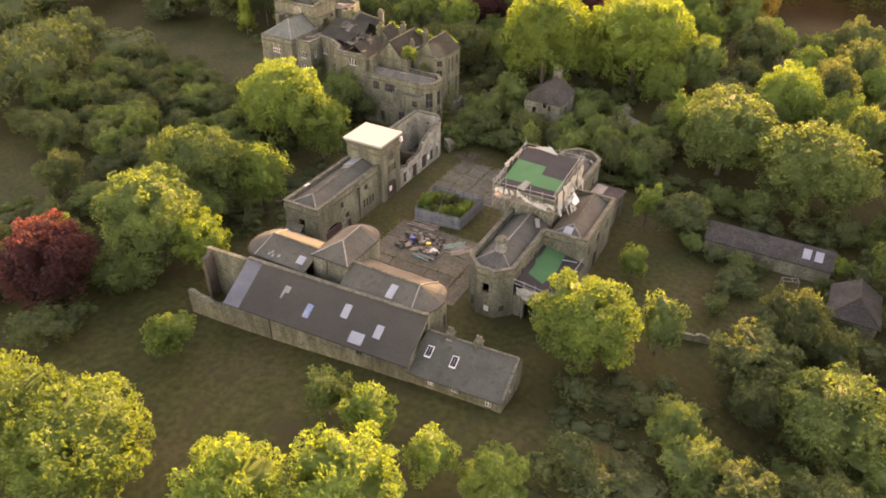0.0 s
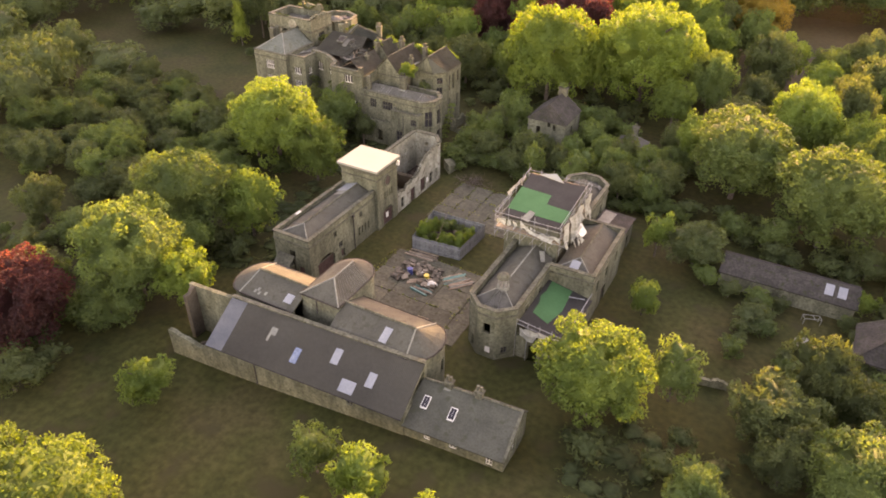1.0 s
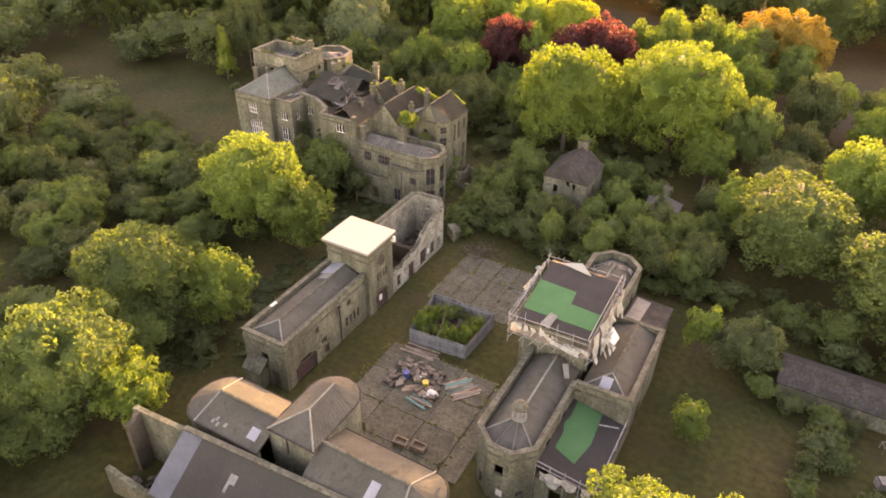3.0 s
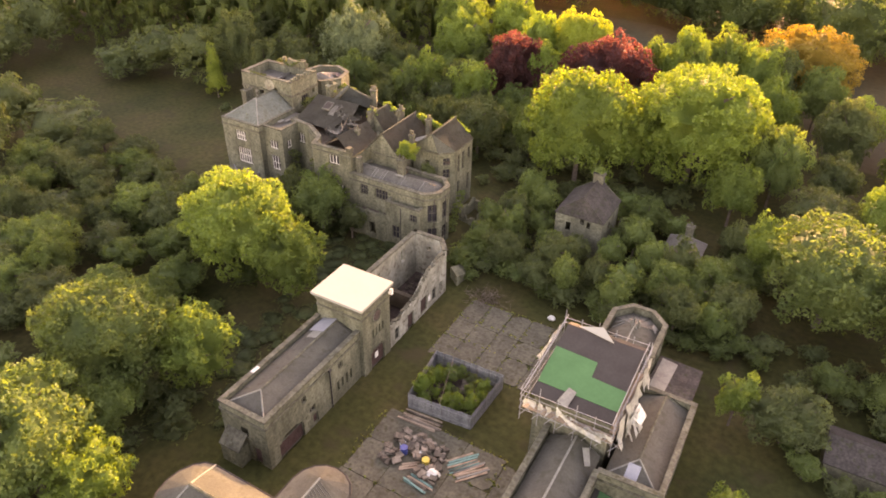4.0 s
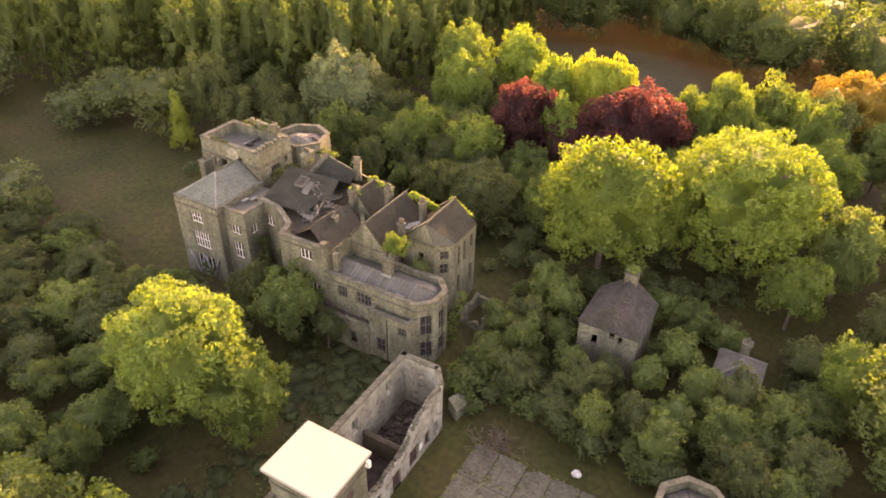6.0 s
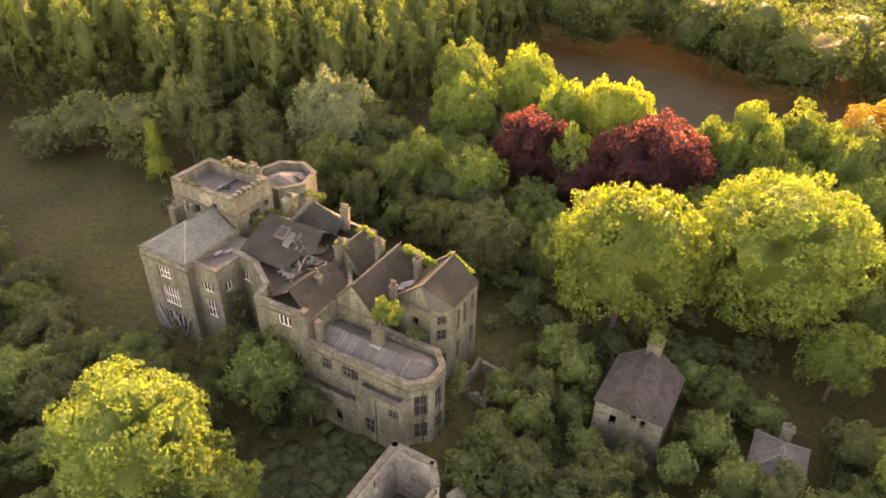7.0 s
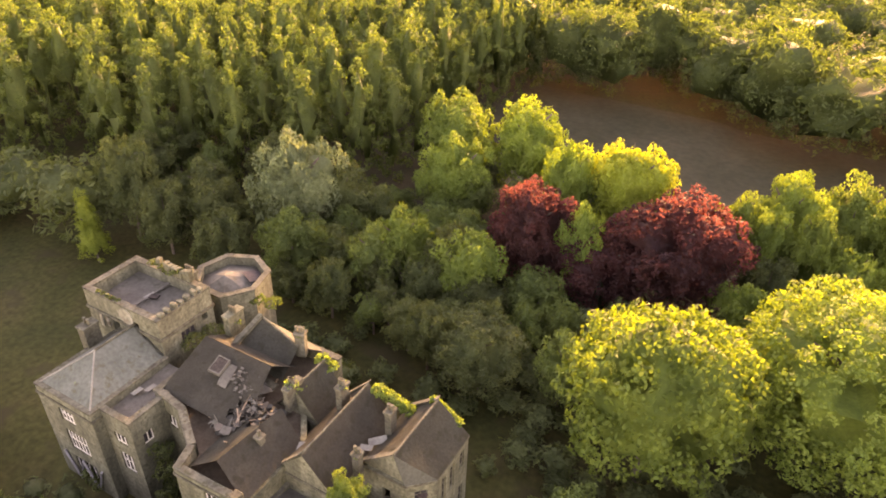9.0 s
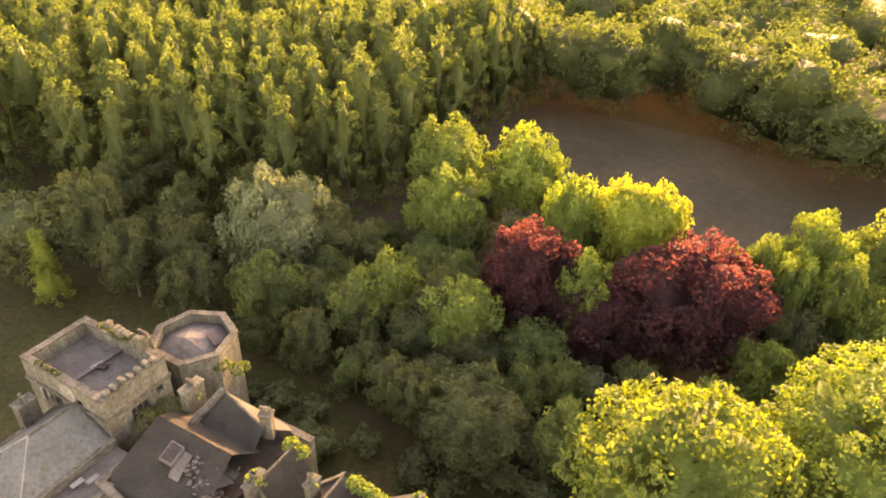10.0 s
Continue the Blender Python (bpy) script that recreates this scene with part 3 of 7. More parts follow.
# the trees that stand out, one by one: x, y, top, radius, colour, style
for row in (
    (-78, 82, 17.2, 7.0, "lime"), (-71.0, 82.5, 12.2, 4.8, "lime"), (-85.5, 84.5, 10.5, 4.6, "green"), (-75.5, 60, 15.0, 6.6, "green"), (-69, 65, 11.0, 4.4, "lime"),
    (-75.5, 34.6, 12.6, 6.0, "copper"), (-71, 47, 15.2, 6.2, "green"), (-64.5, 48.6, 9.8, 3.6, "bright"), (-56.2, 34.8, 6.4, 3.0, "lime", "loose"),
    (-47.6, 17.8, 13.8, 6.4, "lime"), (-56.5, 16.5, 13.8, 5.8, "lime"), (-33, 20.8, 14.0, 4.3, "lime"), (-25.6, 25.6, 14.0, 4.9, "lime"), (-29.4, 35.0, 8.8, 2.7, "lime"), (-34.8, 35.6, 8.2, 2.6, "green"),
    (-22, 33.6, 8.4, 2.5, "lime"), (-15.9, 34.2, 7.8, 3.3, "lime"), (-11, 40.2, 7.2, 2.7, "dark", "loose"),
    (-15.6, 56.2, 12.9, 5.7, "lime"), (-8.6, 62.6, 8.6, 2.9, "green"), (-15.2, 75.4, 5.6, 2.1, "lime"), (-12, 89, 7.4, 4.4, "dark", "loose"),
    (-11, 111, 15.0, 8.2, "green"), (2.5, 103, 15.6, 8.2, "green"), (4.5, 67.5, 11.8, 3.8, "dark", "loose"), (8.2, 66.4, 9.0, 3.0, "dark", "loose"), (1.4, 61, 9.2, 4.6, "dark"),
    (-3.3, 49, 7.2, 3.2, "green", "loose"), (9.4, 55.5, 10.8, 5.3, "green"), (3.2, 57, 8.2, 3.4, "dark"), (3.2, 43.4, 8.2, 3.2, "dark"), (10, 45.6, 8.2, 3.6, "dark"),
    (-49.8, 128.2, 22.3, 8.4, "bright"), (-34.5, 140, 21.0, 10.6, "bright"), (-42.6, 135.5, 17.0, 4.2, "bright"),
    (-21, 105.6, 6.6, 1.6, "lime"), (-17.2, 88.8, 7.8, 2.4, "lime", "loose"), (-77.4, 97.2, 10.8, 4.8, "green", "loose"), (-82.4, 97.0, 9.6, 3.6, "dark", "loose"), (-72.2, 97.4, 6.4, 2.6, "dark", "loose"),
    # the narrow conifer is olive; yellow leaves put the sunlight into its colour
    (-126.3, 125.3, 12.4, 2.7, "yellow", "cone", "mid"), (-103, 142.5, 21.0, 6.4, "grey", "loose"), (-82.2, 172, 20.6, 6.6, "bright", "loose"), (-93.2, 170, 19.8, 7.0, "lime", "loose"), (-88.0, 160, 17.4, 5.6, "lime", "loose"),
    (-64.0, 165.5, 21.2, 6.0, "yellow", "loose"), (-72.0, 164.5, 19.6, 4.8, "bright", "loose"), (-72.0, 151.5, 17.2, 6.2, "copper"), (-55, 156, 18.6, 8.6, "copper"), (-62.5, 151.5, 13.5, 6.0, "copper"), (-65.4, 150.5, 17.4, 3.0, "lime", "loose"), (-43.9, 171, 18.8, 5.6, "bright", "loose"), (-36.6, 173, 18.6, 5.8, "lime", "loose"), (-29.5, 169, 18.6, 5.0, "lime", "loose"),
    (-86.5, 142, 14.4, 4.4, "lime", "loose"), (-76.5, 142.5, 14.2, 5.2, "lime", "loose"), (-69, 130.5, 11.4, 5.4, "dark"), (-88, 138.5, 13.2, 4.0, "green", "loose"),
    (-23.0, 182, 18.6, 9.6, "orange"), (-30, 175, 17.4, 6.2, "lime", "loose"), (-26.5, 160, 14.4, 5.2, "lime"), (-62, 158, 13, 4.0, "grey", "loose"),
    (-49.0, 165, 17.0, 3.8, "lime", "loose"), (-45.0, 164, 17.2, 3.6, "lime", "loose"), (-39.8, 164, 18.0, 4.0, "lime", "loose"), (-35.6, 161, 15.6, 4.0, "lime", "loose"),
):
    tree(*row)

# buildings and clear places that the thickets keep out of: x0, x1, y0, y1
CLEAR = [(-64, -27, 36, 58), (-32, -16, 40, 56), (-62, -18, 56, 97), (-106, -58, 96, 127), (-47.5, -38.5, 106, 119), (-32, -25.5, 112, 119), (-11, 12, 80, 95), (-62, -53, 92, 102),
         (-67, -52, 20, 42), (-68, -60, 52, 101), (-20, 12, 64, 80), (-60, -18, 26, 40), (-11, -3, 52, 66), (-150, -102, 100, 117)]


def thicket(x0, x1, y0, y1, gap, tops, radii, colours, seed, styles=("round", "loose"), extra=(), what="tree", gone=lambda x, y: False):
    rng = random.Random(seed)
    put = []
    for _ in range(int((x1 - x0) * (y1 - y0) / gap ** 2 * 6)):
        x, y = rng.uniform(x0, x1), rng.uniform(y0, y1)
        r = rng.uniform(*radii)
        if any(a - r * 0.8 < x < b + r * 0.8 and c - r * 0.8 < y < d + r * 0.8 for a, b, c, d in CLEAR) or gone(x, y):
            continue
        if any((x - a) ** 2 + (y - b) ** 2 < (gap * 0.5 * (1 + r / radii[1])) ** 2 for a, b in put):
            continue
        put.append((x, y))
        tree(x, y, rng.uniform(*tops), r, rng.choice(colours), rng.choice(styles), what=what)


big_ones = [(-78, 82, 6), (-75.5, 60, 7), (-71, 47, 6), (-11, 111, 8), (2.5, 103, 8), (-49.5, 126, 8.5), (-34, 138, 10), (-69, 130.5, 5), (-73, 153, 8.5), (-55, 155, 10), (-62.5, 151.5, 9), (-75.5, 34.6, 9)]


def near_big(x, y):
    return any((x - a) ** 2 + (y - b) ** 2 < (r * 0.8) ** 2 for a, b, r in big_ones)


thicket(-128, -80, 62, 112, 4.9, (5.5, 8.5), (2.9, 4.2), ("green", "dark", "dark"), 5, gone=lambda x, y: near_big(x, y) or y > 96 + (x + 80) * -0.1)
thicket(-57, -20, 98, 122, 4.0, (4.5, 8.5), (2.3, 3.4), ("green", "green", "dark"), 6, gone=near_big)
thicket(-100, -58, 121, 142, 4.8, (7.5, 11.5), (2.6, 3.8), ("green", "green", "dark"), 7, gone=near_big)
thicket(-30, 20, 116, 175, 9.0, (10, 17), (4.2, 6.0), ("green", "dark", "green", "lime"), 8, gone=near_big)
thicket(14, 26, 46, 116, 8.0, (8, 15), (4, 5.2), ("green", "dark"), 9, gone=near_big)
thicket(-12, 14, 90, 99, 5.0, (4, 6.5), (2.2, 3.4), ("green", "dark"), 10, gone=near_big)
thicket(-58, -30, 140, 160, 6.5, (10, 14), (3, 4.4), ("green", "dark", "lime"), 11, gone=near_big)
# mostly dark leaves: the colour carries the shade on these trees
thicket(-140, -98, 122, 150, 7.5, (12, 20), (4, 5.2), ("dark", "dark", "green"), 12, gone=lambda x, y: near_big(x, y) or y < 122 - (x + 98) * 0.35)
thicket(-6, 14, 34, 50, 6.5, (4, 7.5), (2.4, 3.6), ("green", "dark"), 13, gone=near_big)
thicket(-100, -70, 28, 62, 6.5, (4, 9), (2.6, 4.4), ("green", "dark", "green"), 14, gone=near_big)
thicket(-84, -44, 132, 144, 4.6, (4, 9), (2.4, 3.4), ("dark", "dark", "green"), 16, gone=lambda x, y: near_big(x, y) or x > -74)
thicket(-100, -60, 142, 175, 6.0, (6, 13), (3.0, 4.2), ("dark", "green", "grey"), 17, gone=near_big)


def far_wood(name, label, spots, colour, leaves, seed, style="round", leaf=0.088):
    """A distant wood as one object: many rounded crowns of leaves."""
    rng = np.random.default_rng(seed)
    shapes = [crown_shape(100 + k, style, leaves, leaf, 70 if leaves > 3000 else 30 if leaves > 300 else 10, 3) for k in range(4)]
    allv, allt, first = [], [], 0
    for x, y, top, r in spots:
        v, f = shapes[int(rng.integers(4))]
        a = rng.uniform(0, math.tau)
        c, s = math.cos(a), math.sin(a)
        z0 = ground_z(x, y)
        rise = min(0.2, top * 0.1)
        allv.append(np.stack([(v[:, 0] * c - v[:, 1] * s) * r + x, (v[:, 0] * s + v[:, 1] * c) * r + y, v[:, 2] * (top - rise) + z0 + rise], axis=1))
        allt.append(f + first)
        first += len(v)
    me = tri_mesh(name, np.concatenate(allv), np.concatenate(allt), LEAVES[colour])
    tagged(new(name, me), label, "woodland", kind="stuff")


def spots_in(x0, x1, y0, y1, gap, tops, radii, seed, keep):
    rng = random.Random(seed)
    out, y = [], y0
    while y < y1:
        x = x0
        while x < x1:
            a, b = x + rng.uniform(-0.35, 0.35) * gap, y + rng.uniform(-0.35, 0.35) * gap
            if keep(a, b):
                out.append((a, b, rng.uniform(*tops), rng.uniform(*radii)))
            x += gap
        y += gap
    return out


far_wood("far_wood", "distant mixed green woodland beyond the field", spots_in(-130, 70, 209, 325, 15.5, (17, 23), (8.5, 11.5), 21, lambda x, y: y > 208), "poplar", 3600, 31, "round", 0.046)
far_wood("poplar_wood", "dense stand of tall poplars behind the hall", spots_in(-215, -100, 128, 232, 5.8, (21, 27.5), (3.0, 4.3), 22, lambda x, y: y > 154 + 0.33 * (x + 105) and y < 228 and (x < -104 or y > 166)), "poplar", 1600, 32, "poplar", 0.085)
# dark leaf colour stands in for shade over this wood
far_wood("west_wood", "dark mixed woodland west of the park", spots_in(-220, -128, 60, 140, 11, (8, 16), (5.5, 7.5), 23, lambda x, y: y < 154 + 0.33 * (x + 105) - 6 and y > 60 and not (x > -165 and 96 < y < 120)), "dark", 1300, 33)


# ---- undergrowth: low shrubs that fill the ground between the trees ----
KEEP_OPEN = [(0.5, 6.5, 77.5, 86), (-60, -18.5, 40, 56), (-63, -18.5, 55, 96), (-104, -58.5, 97, 119), (-48, -37, 108, 120), (-33, -25, 112, 119), (-9, 9, 86.2, 93), (-58, -26, 26, 43), (-66, -53, 26, 50), (-18.5, -6, 62, 86), (-75, -60, 84, 97), (-104, -84, 92, 100), (-150, -100, 99, 118)]


def shrubs(name, label, colour, seed, areas, leaves=290):
    spots = []
    rng = random.Random(seed)
    for x0, x1, y0, y1, n in areas:
        for _ in range(n):
            x, y, r = rng.uniform(x0, x1), rng.uniform(y0, y1), rng.uniform(1.1, 2.4)
            if any(a - r < x < b + r and c - r < y < d + r for a, b, c, d in KEEP_OPEN):
                continue
            spots.append((x, y, r * rng.uniform(1.0, 1.7), r))
    far_wood(name, label, spots, colour, leaves, seed, "round", 0.19)


# dark leaves fill the gaps under the trees, coloured as the shade there
shrubs("undergrowth", "dark green undergrowth between the trees, shade put into its leaf colour", "dark", 41, [(-58, -18, 96, 124, 110), (-18, 16, 66, 104, 90), (-10, 12, 79, 86, 40), (-108, -60, 100, 140, 110), (-100, -62, 30, 62, 50), (-125, -76, 84, 120, 60), (-16, 14, 38, 66, 22), (-62, -30, 122, 143, 60), (-84, -44, 134, 143, 40)])
shrubs("bramble_thicket", "mid-green bramble and nettle thicket on rough ground", "green", 42, [(-58, -18, 95, 116, 90), (-20, 16, 66, 100, 50), (-62, -54, 97, 120, 40), (-100, -62, 30, 62, 40), (-125, -76, 60, 100, 60)])


def darkening_weeds(name, label, colour, seed, areas):
    """A low even bed of weeds, added to darken the grass as shade would."""
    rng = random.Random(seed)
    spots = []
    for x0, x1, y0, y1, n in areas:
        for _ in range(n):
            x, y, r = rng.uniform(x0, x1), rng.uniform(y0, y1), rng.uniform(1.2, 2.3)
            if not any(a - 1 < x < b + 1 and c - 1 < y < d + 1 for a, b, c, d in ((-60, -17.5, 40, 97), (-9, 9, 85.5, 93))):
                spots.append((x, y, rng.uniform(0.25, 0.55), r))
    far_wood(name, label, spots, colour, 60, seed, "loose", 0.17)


# added dark plants over pale grass; their leaf colour stands in for shade
darkening_weeds("nettle_bed", "low dark weeds added over rough grass in place of shade", "dark", 51, [(-18, 16, 36, 58, 90), (-72, -60, 57, 98, 90), (-100, -62, 86, 99, 90)])


# ---- stable yard: the west range with its clock tower and roofless end ----
def arc(cx, cy, rx, ry, a0, a1, n):
    return [(cx + rx * math.cos(radians(a0 + (a1 - a0) * k / n)), cy + ry * math.sin(radians(a0 + (a1 - a0) * k / n))) for k in range(n + 1)]


def west_wing():
    b = thing("stable_wing", "two-storey weathered stone stable wing with parapet and slate hipped roof", "building")
    o = [(-60.25, 59.95), (-54.57, 59.95), (-54.57, 75.0), (-60.25, 75.0)]
    # the wide arch is open; its added dark door leaf stands for the shade inside
    holes = {1: [(1.45, 5.05, 0.0, 2.0, "d"), (1.75, 4.75, 2.0, 2.35, "o"), (2.3, 4.2, 2.35, 2.6, "o"), (5.15, 5.85, 4.2, 5.1, "w"), (6.1, 7.0, 2.0, 2.9, "w"), (6.5, 7.3, 0.2, 1.5, "d"), (11.1, 11.9, 4.1, 5.0, "w")]
             + [(10.7 + 0.75 * k, 11.05 + 0.75 * k, 1.4, 2.7, "o") for k in range(4)],
             0: [(2.4, 3.3, 3.2, 4.4, "o"), (3.6, 4.6, 0.0, 2.2, "d")]}
    walls(b, o, -0.3, 6.45, 0.4, STONE, holes, coping=0.1, cop_h=0.26, skip=(2,))
    band(b, o, 5.55, 5.75, 0.14, STONE_TRIM, sides=(0, 1, 3))
    hip_roof("roof", -59.8, -55.02, 60.4, 75.0, 6.15, 7.0, SLATE, b, hip1=0.0)
    for p, q in (((-57.41, 62.79, 7.08), (-57.41, 74.9, 7.08)), ((-57.41, 62.79, 7.08), (-59.8, 60.4, 6.22)), ((-57.41, 62.79, 7.08), (-55.02, 60.4, 6.22))):
        bm = bmesh.new()
        add_bar(bm, p, q, 0.05, 5)
        mesh_object("ridge", bm, LEAD_PALE, b)
    slab("roof_patch", [(-59.5, 72.6, 6.40), (-57.46, 72.6, 7.13), (-57.46, 75.0, 7.13), (-59.5, 75.0, 6.40)], SKYLIGHT, b, "pale blue-grey sheet patch on the slates", 0.05)
    slab("roof_patch", [(-58.9, 71.4, 6.58), (-57.6, 71.4, 7.05), (-57.6, 72.55, 7.05), (-58.9, 72.55, 6.58)], LEAD_PALE, b, "", 0.04)
    bm = bmesh.new()
    add_bar(bm, (-54.45, 69.5, 0.0), (-54.45, 69.5, 5.5), 0.07)
    add_box(bm, -54.57, -54.3, 69.32, 69.68, 5.3, 5.55)
    mesh_object("downpipe", bm, IRON, b)
    box("floor_slab", -59.7, -55.1, 60.5, 75.0, 0.0, 0.06, SOIL, b)
    slab("loose_sheet", [(-60.2, 64.3, 6.76), (-59.8, 64.3, 6.76), (-59.75, 65.2, 6.8), (-60.15, 65.25, 6.8)], WHITE_SHEET, b, "white rag on the parapet", 0.05)
    # lean-to stub on the south face
    bm = bmesh.new()
    add_box(bm, -59.6, -57.2, 58.6, 59.94, -0.2, 2.4)
    mesh_object("buttress", bm, STONE, b)
    slab("buttress_cap", [(-59.7, 58.5, 2.4), (-57.1, 58.5, 2.4), (-57.1, 59.94, 3.6), (-59.7, 59.94, 3.6)], STONE_TRIM, b, "", 0.14)


west_wing()


def clock_tower():
    b = thing("clock_tower", "square stone stable tower with white flat roof and dark door", "tower")
    o = [(-60.15, 75.01), (-54.12, 75.01), (-54.12, 80.25), (-60.15, 80.25)]
    holes = {1: [(1.35, 3.95, 0.0, 2.4, "d"), (1.75, 3.55, 2.4, 2.8, "o")] + [(1.75 + 0.6 * k, 2.1 + 0.6 * k, 4.4, 5.6, "o") for k in range(4)]}
    walls(b, o, -0.3, 9.35, 0.55, STONE, holes)
    band(b, o, 8.1, 8.3, 0.12, STONE_TRIM)
    band(b, o, 9.0, 9.35, 0.2, STONE_TRIM)
    bm = bmesh.new()
    add_box(bm, -60.56, -53.76, 74.55, 80.68, 9.62, 9.96, bevel=0.05)
    mesh_object("roof_cap", bm, CAP_WHITE, b, "clean off-white flat roof covering")
    box("soffit", -60.4, -53.92, 74.7, 80.5, 9.356, 9.616, STONE_TRIM, b)
    # clock ring
    bm = bmesh.new()
    for k in range(20):
        a0, a1 = k * math.tau / 20, (k + 1) * math.tau / 20
        add_bar(bm, (-54.1, 77.65 + 0.72 * math.cos(a0), 7.2 + 0.72 * math.sin(a0)), (-54.1, 77.65 + 0.72 * math.cos(a1), 7.2 + 0.72 * math.sin(a1)), 0.12, 5)
    ring = mesh_object("clock_surround", bm, STONE_TRIM, b)
    # dark disc on the solid wall, coloured as the inside of an empty opening
    bm = bmesh.new()
    add_bar(bm, (-54.119, 77.65, 7.2), (-54.07, 77.65, 7.2), 0.62, 20)
    mesh_object("clock_face", bm, SOIL, ring, "dark disc standing in for the shade of an empty clock opening")
    box("notice", -54.26, -54.2, 77.2, 77.75, 1.1, 1.9, WHITE_PAINT, b, "white paper notice on the door")
    box("bracket", -54.1, -53.6, 80.0, 80.3, 8.6, 9.3, WHITE_PAINT, b, "white loose board under the eaves")


clock_tower()


def roofless_end():
    b = thing("roofless_range", "roofless stone range with broken wall top and bare plastered inside", "ruin")
    rng = random.Random(4)
    steps = [rng.uniform(-0.25, 0.25) for _ in range(40)]

    def front_top(u):
        base = 3.2 + 3.0 * smooth(3.0, 11.5, u)
        if u < 1.6:
            base = 3.6 - 0.2 * u
        return base + steps[int(u * 2) % 40]

    o = [(-54.3, 80.27), (-54.3, 93.6), (-55.9, 95.6), (-60.3, 95.6), (-60.3, 80.27)]
    holes = {0: [(1.2, 2.1, 0.3, 2.2, "w"), (4.0, 5.4, 0, 2.3, "d"), (7.0, 8.6, 0.2, 2.6, "d"), (9.8, 10.8, 0.5, 2.4, "w"), (11.6, 12.5, 0.6, 2.4, "o")], 1: [(0.9, 1.7, 1.0, 2.6, "w")],
             3: [(3.2, 4.1, 3.6, 5.6, "o"), (9.0, 9.9, 3.4, 5.3, "o")], 2: [(1.6, 2.2, 4.2, 4.9, "o")]}
    walls(b, o, -0.3, 6.35, 0.5, PLASTER, holes, closed=False, ragged={0: front_top})
    for k, (a, c) in enumerate(((o[1], o[2]), (o[2], o[3]), (o[3], o[4]))):
        box("coping", -0.05, (Vector(c) - Vector(a)).length + 0.05, -0.1, 0.56, 6.354, 6.58, STONE_TRIM, b, m=along(a, c), bevel=0.03)
    bm = bmesh.new()
    for k in range(60):
        u = k * 0.22
        add_box(bm, -0.16, 0.16, -0.2, 0.2, 0, 0.2, pose(-54.55 + rng.uniform(-0.1, 0.1), 80.4 + u, front_top(u) - 0.05, rng.uniform(-9, 9), rng.uniform(-9, 9), rng.uniform(0, 90)))
    tagged(mesh_object("broken_wall_head", bm, STONE_TRIM, b), kind="stuff")
    bm = bmesh.new()
    add_box(bm, -59.78, -54.82, 87.0, 87.6, 0.1, 2.9, bevel=0.25)
    mesh_object("cross_wall", bm, BRICK, b, "brown rendered cross wall with rounded top")
    slab("inner_floor", [(-59.8, 80.3, 0.12), (-54.8, 80.3, 0.12), (-54.8, 93.4, 0.12), (-56.1, 95.1, 0.12), (-59.8, 95.1, 0.12)], SOIL, b, "dark debris-strewn floor", 0.2)
    bm = bmesh.new()
    for k in range(90):
        x, y = rng.uniform(-59.4, -55.2), rng.uniform(88, 94.5)
        s = rng.uniform(0.1, 0.4)
        add_box(bm, -s, s, -s * 0.7, s * 0.7, -s * 0.3, s * 0.5, pose(x, y, 0.2, rng.uniform(-30, 30), rng.uniform(-30, 30), rng.uniform(0, 180)))
    tagged(mesh_object("rubble", bm, RUBBLE, b), kind="stuff")
    box("notice", -54.26, -54.22, 89.0, 89.5, 1.3, 2.1, WHITE_PAINT, b, "white paper notice on the boarded opening")
    slab("end_stub", [(-54.9, 95.9, 2.2), (-53.5, 95.2, 1.6), (-53.2, 97.6, 0.8), (-54.5, 98.2, 1.5)], STONE, b, "", 1.6)


roofless_end()


# ---- stable yard: the east range with the octagonal ends and the scaffolded centre ----
OCT = [(-31.85, 60.6), (-30.0, 58.9), (-27.75, 58.9), (-26.0, 60.6)]
OCT_FAR = [(-26.0, 92.5), (-27.9, 94.3), (-30.2, 94.3), (-32.0, 92.4)]


def lantern(parent, x, y, z, s=1.0):
    ln = new("lantern")
    ln.parent = parent
    bm = bmesh.new()
    add_bar(bm, (x, y, z - 0.3), (x, y, z + 0.12), 0.75 * s, 8)
    mesh_object("drum", bm, LEAD_PALE, ln)
    for k in range(6):
        px, py = x + 0.55 * s * math.cos(k * math.tau / 6), y + 0.55 * s * math.sin(k * math.tau / 6)
        bm = bmesh.new()
        add_bar(bm, (px, py, z + 0.124), (px, py, z + 1.197 * s), 0.09 * s)
        mesh_object("column", bm, LEAD_PALE, ln)
    bm = bmesh.new()
    add_bar(bm, (x, y, z + 1.2 * s), (x, y, z + 1.32 * s), 0.78 * s, 12)
    for lo, hi, r0, r1 in ((1.32, 1.52, 0.7, 0.62), (1.52, 1.7, 0.62, 0.42), (1.7, 1.8, 0.42, 0.12)):
        add_bar(bm, (x, y, z + lo * s), (x, y, z + hi * s), r0 * s, 12, r1 * s)
    mesh_object("dome", bm, STONE_TRIM, ln, "mossy stone dome")
    return ln


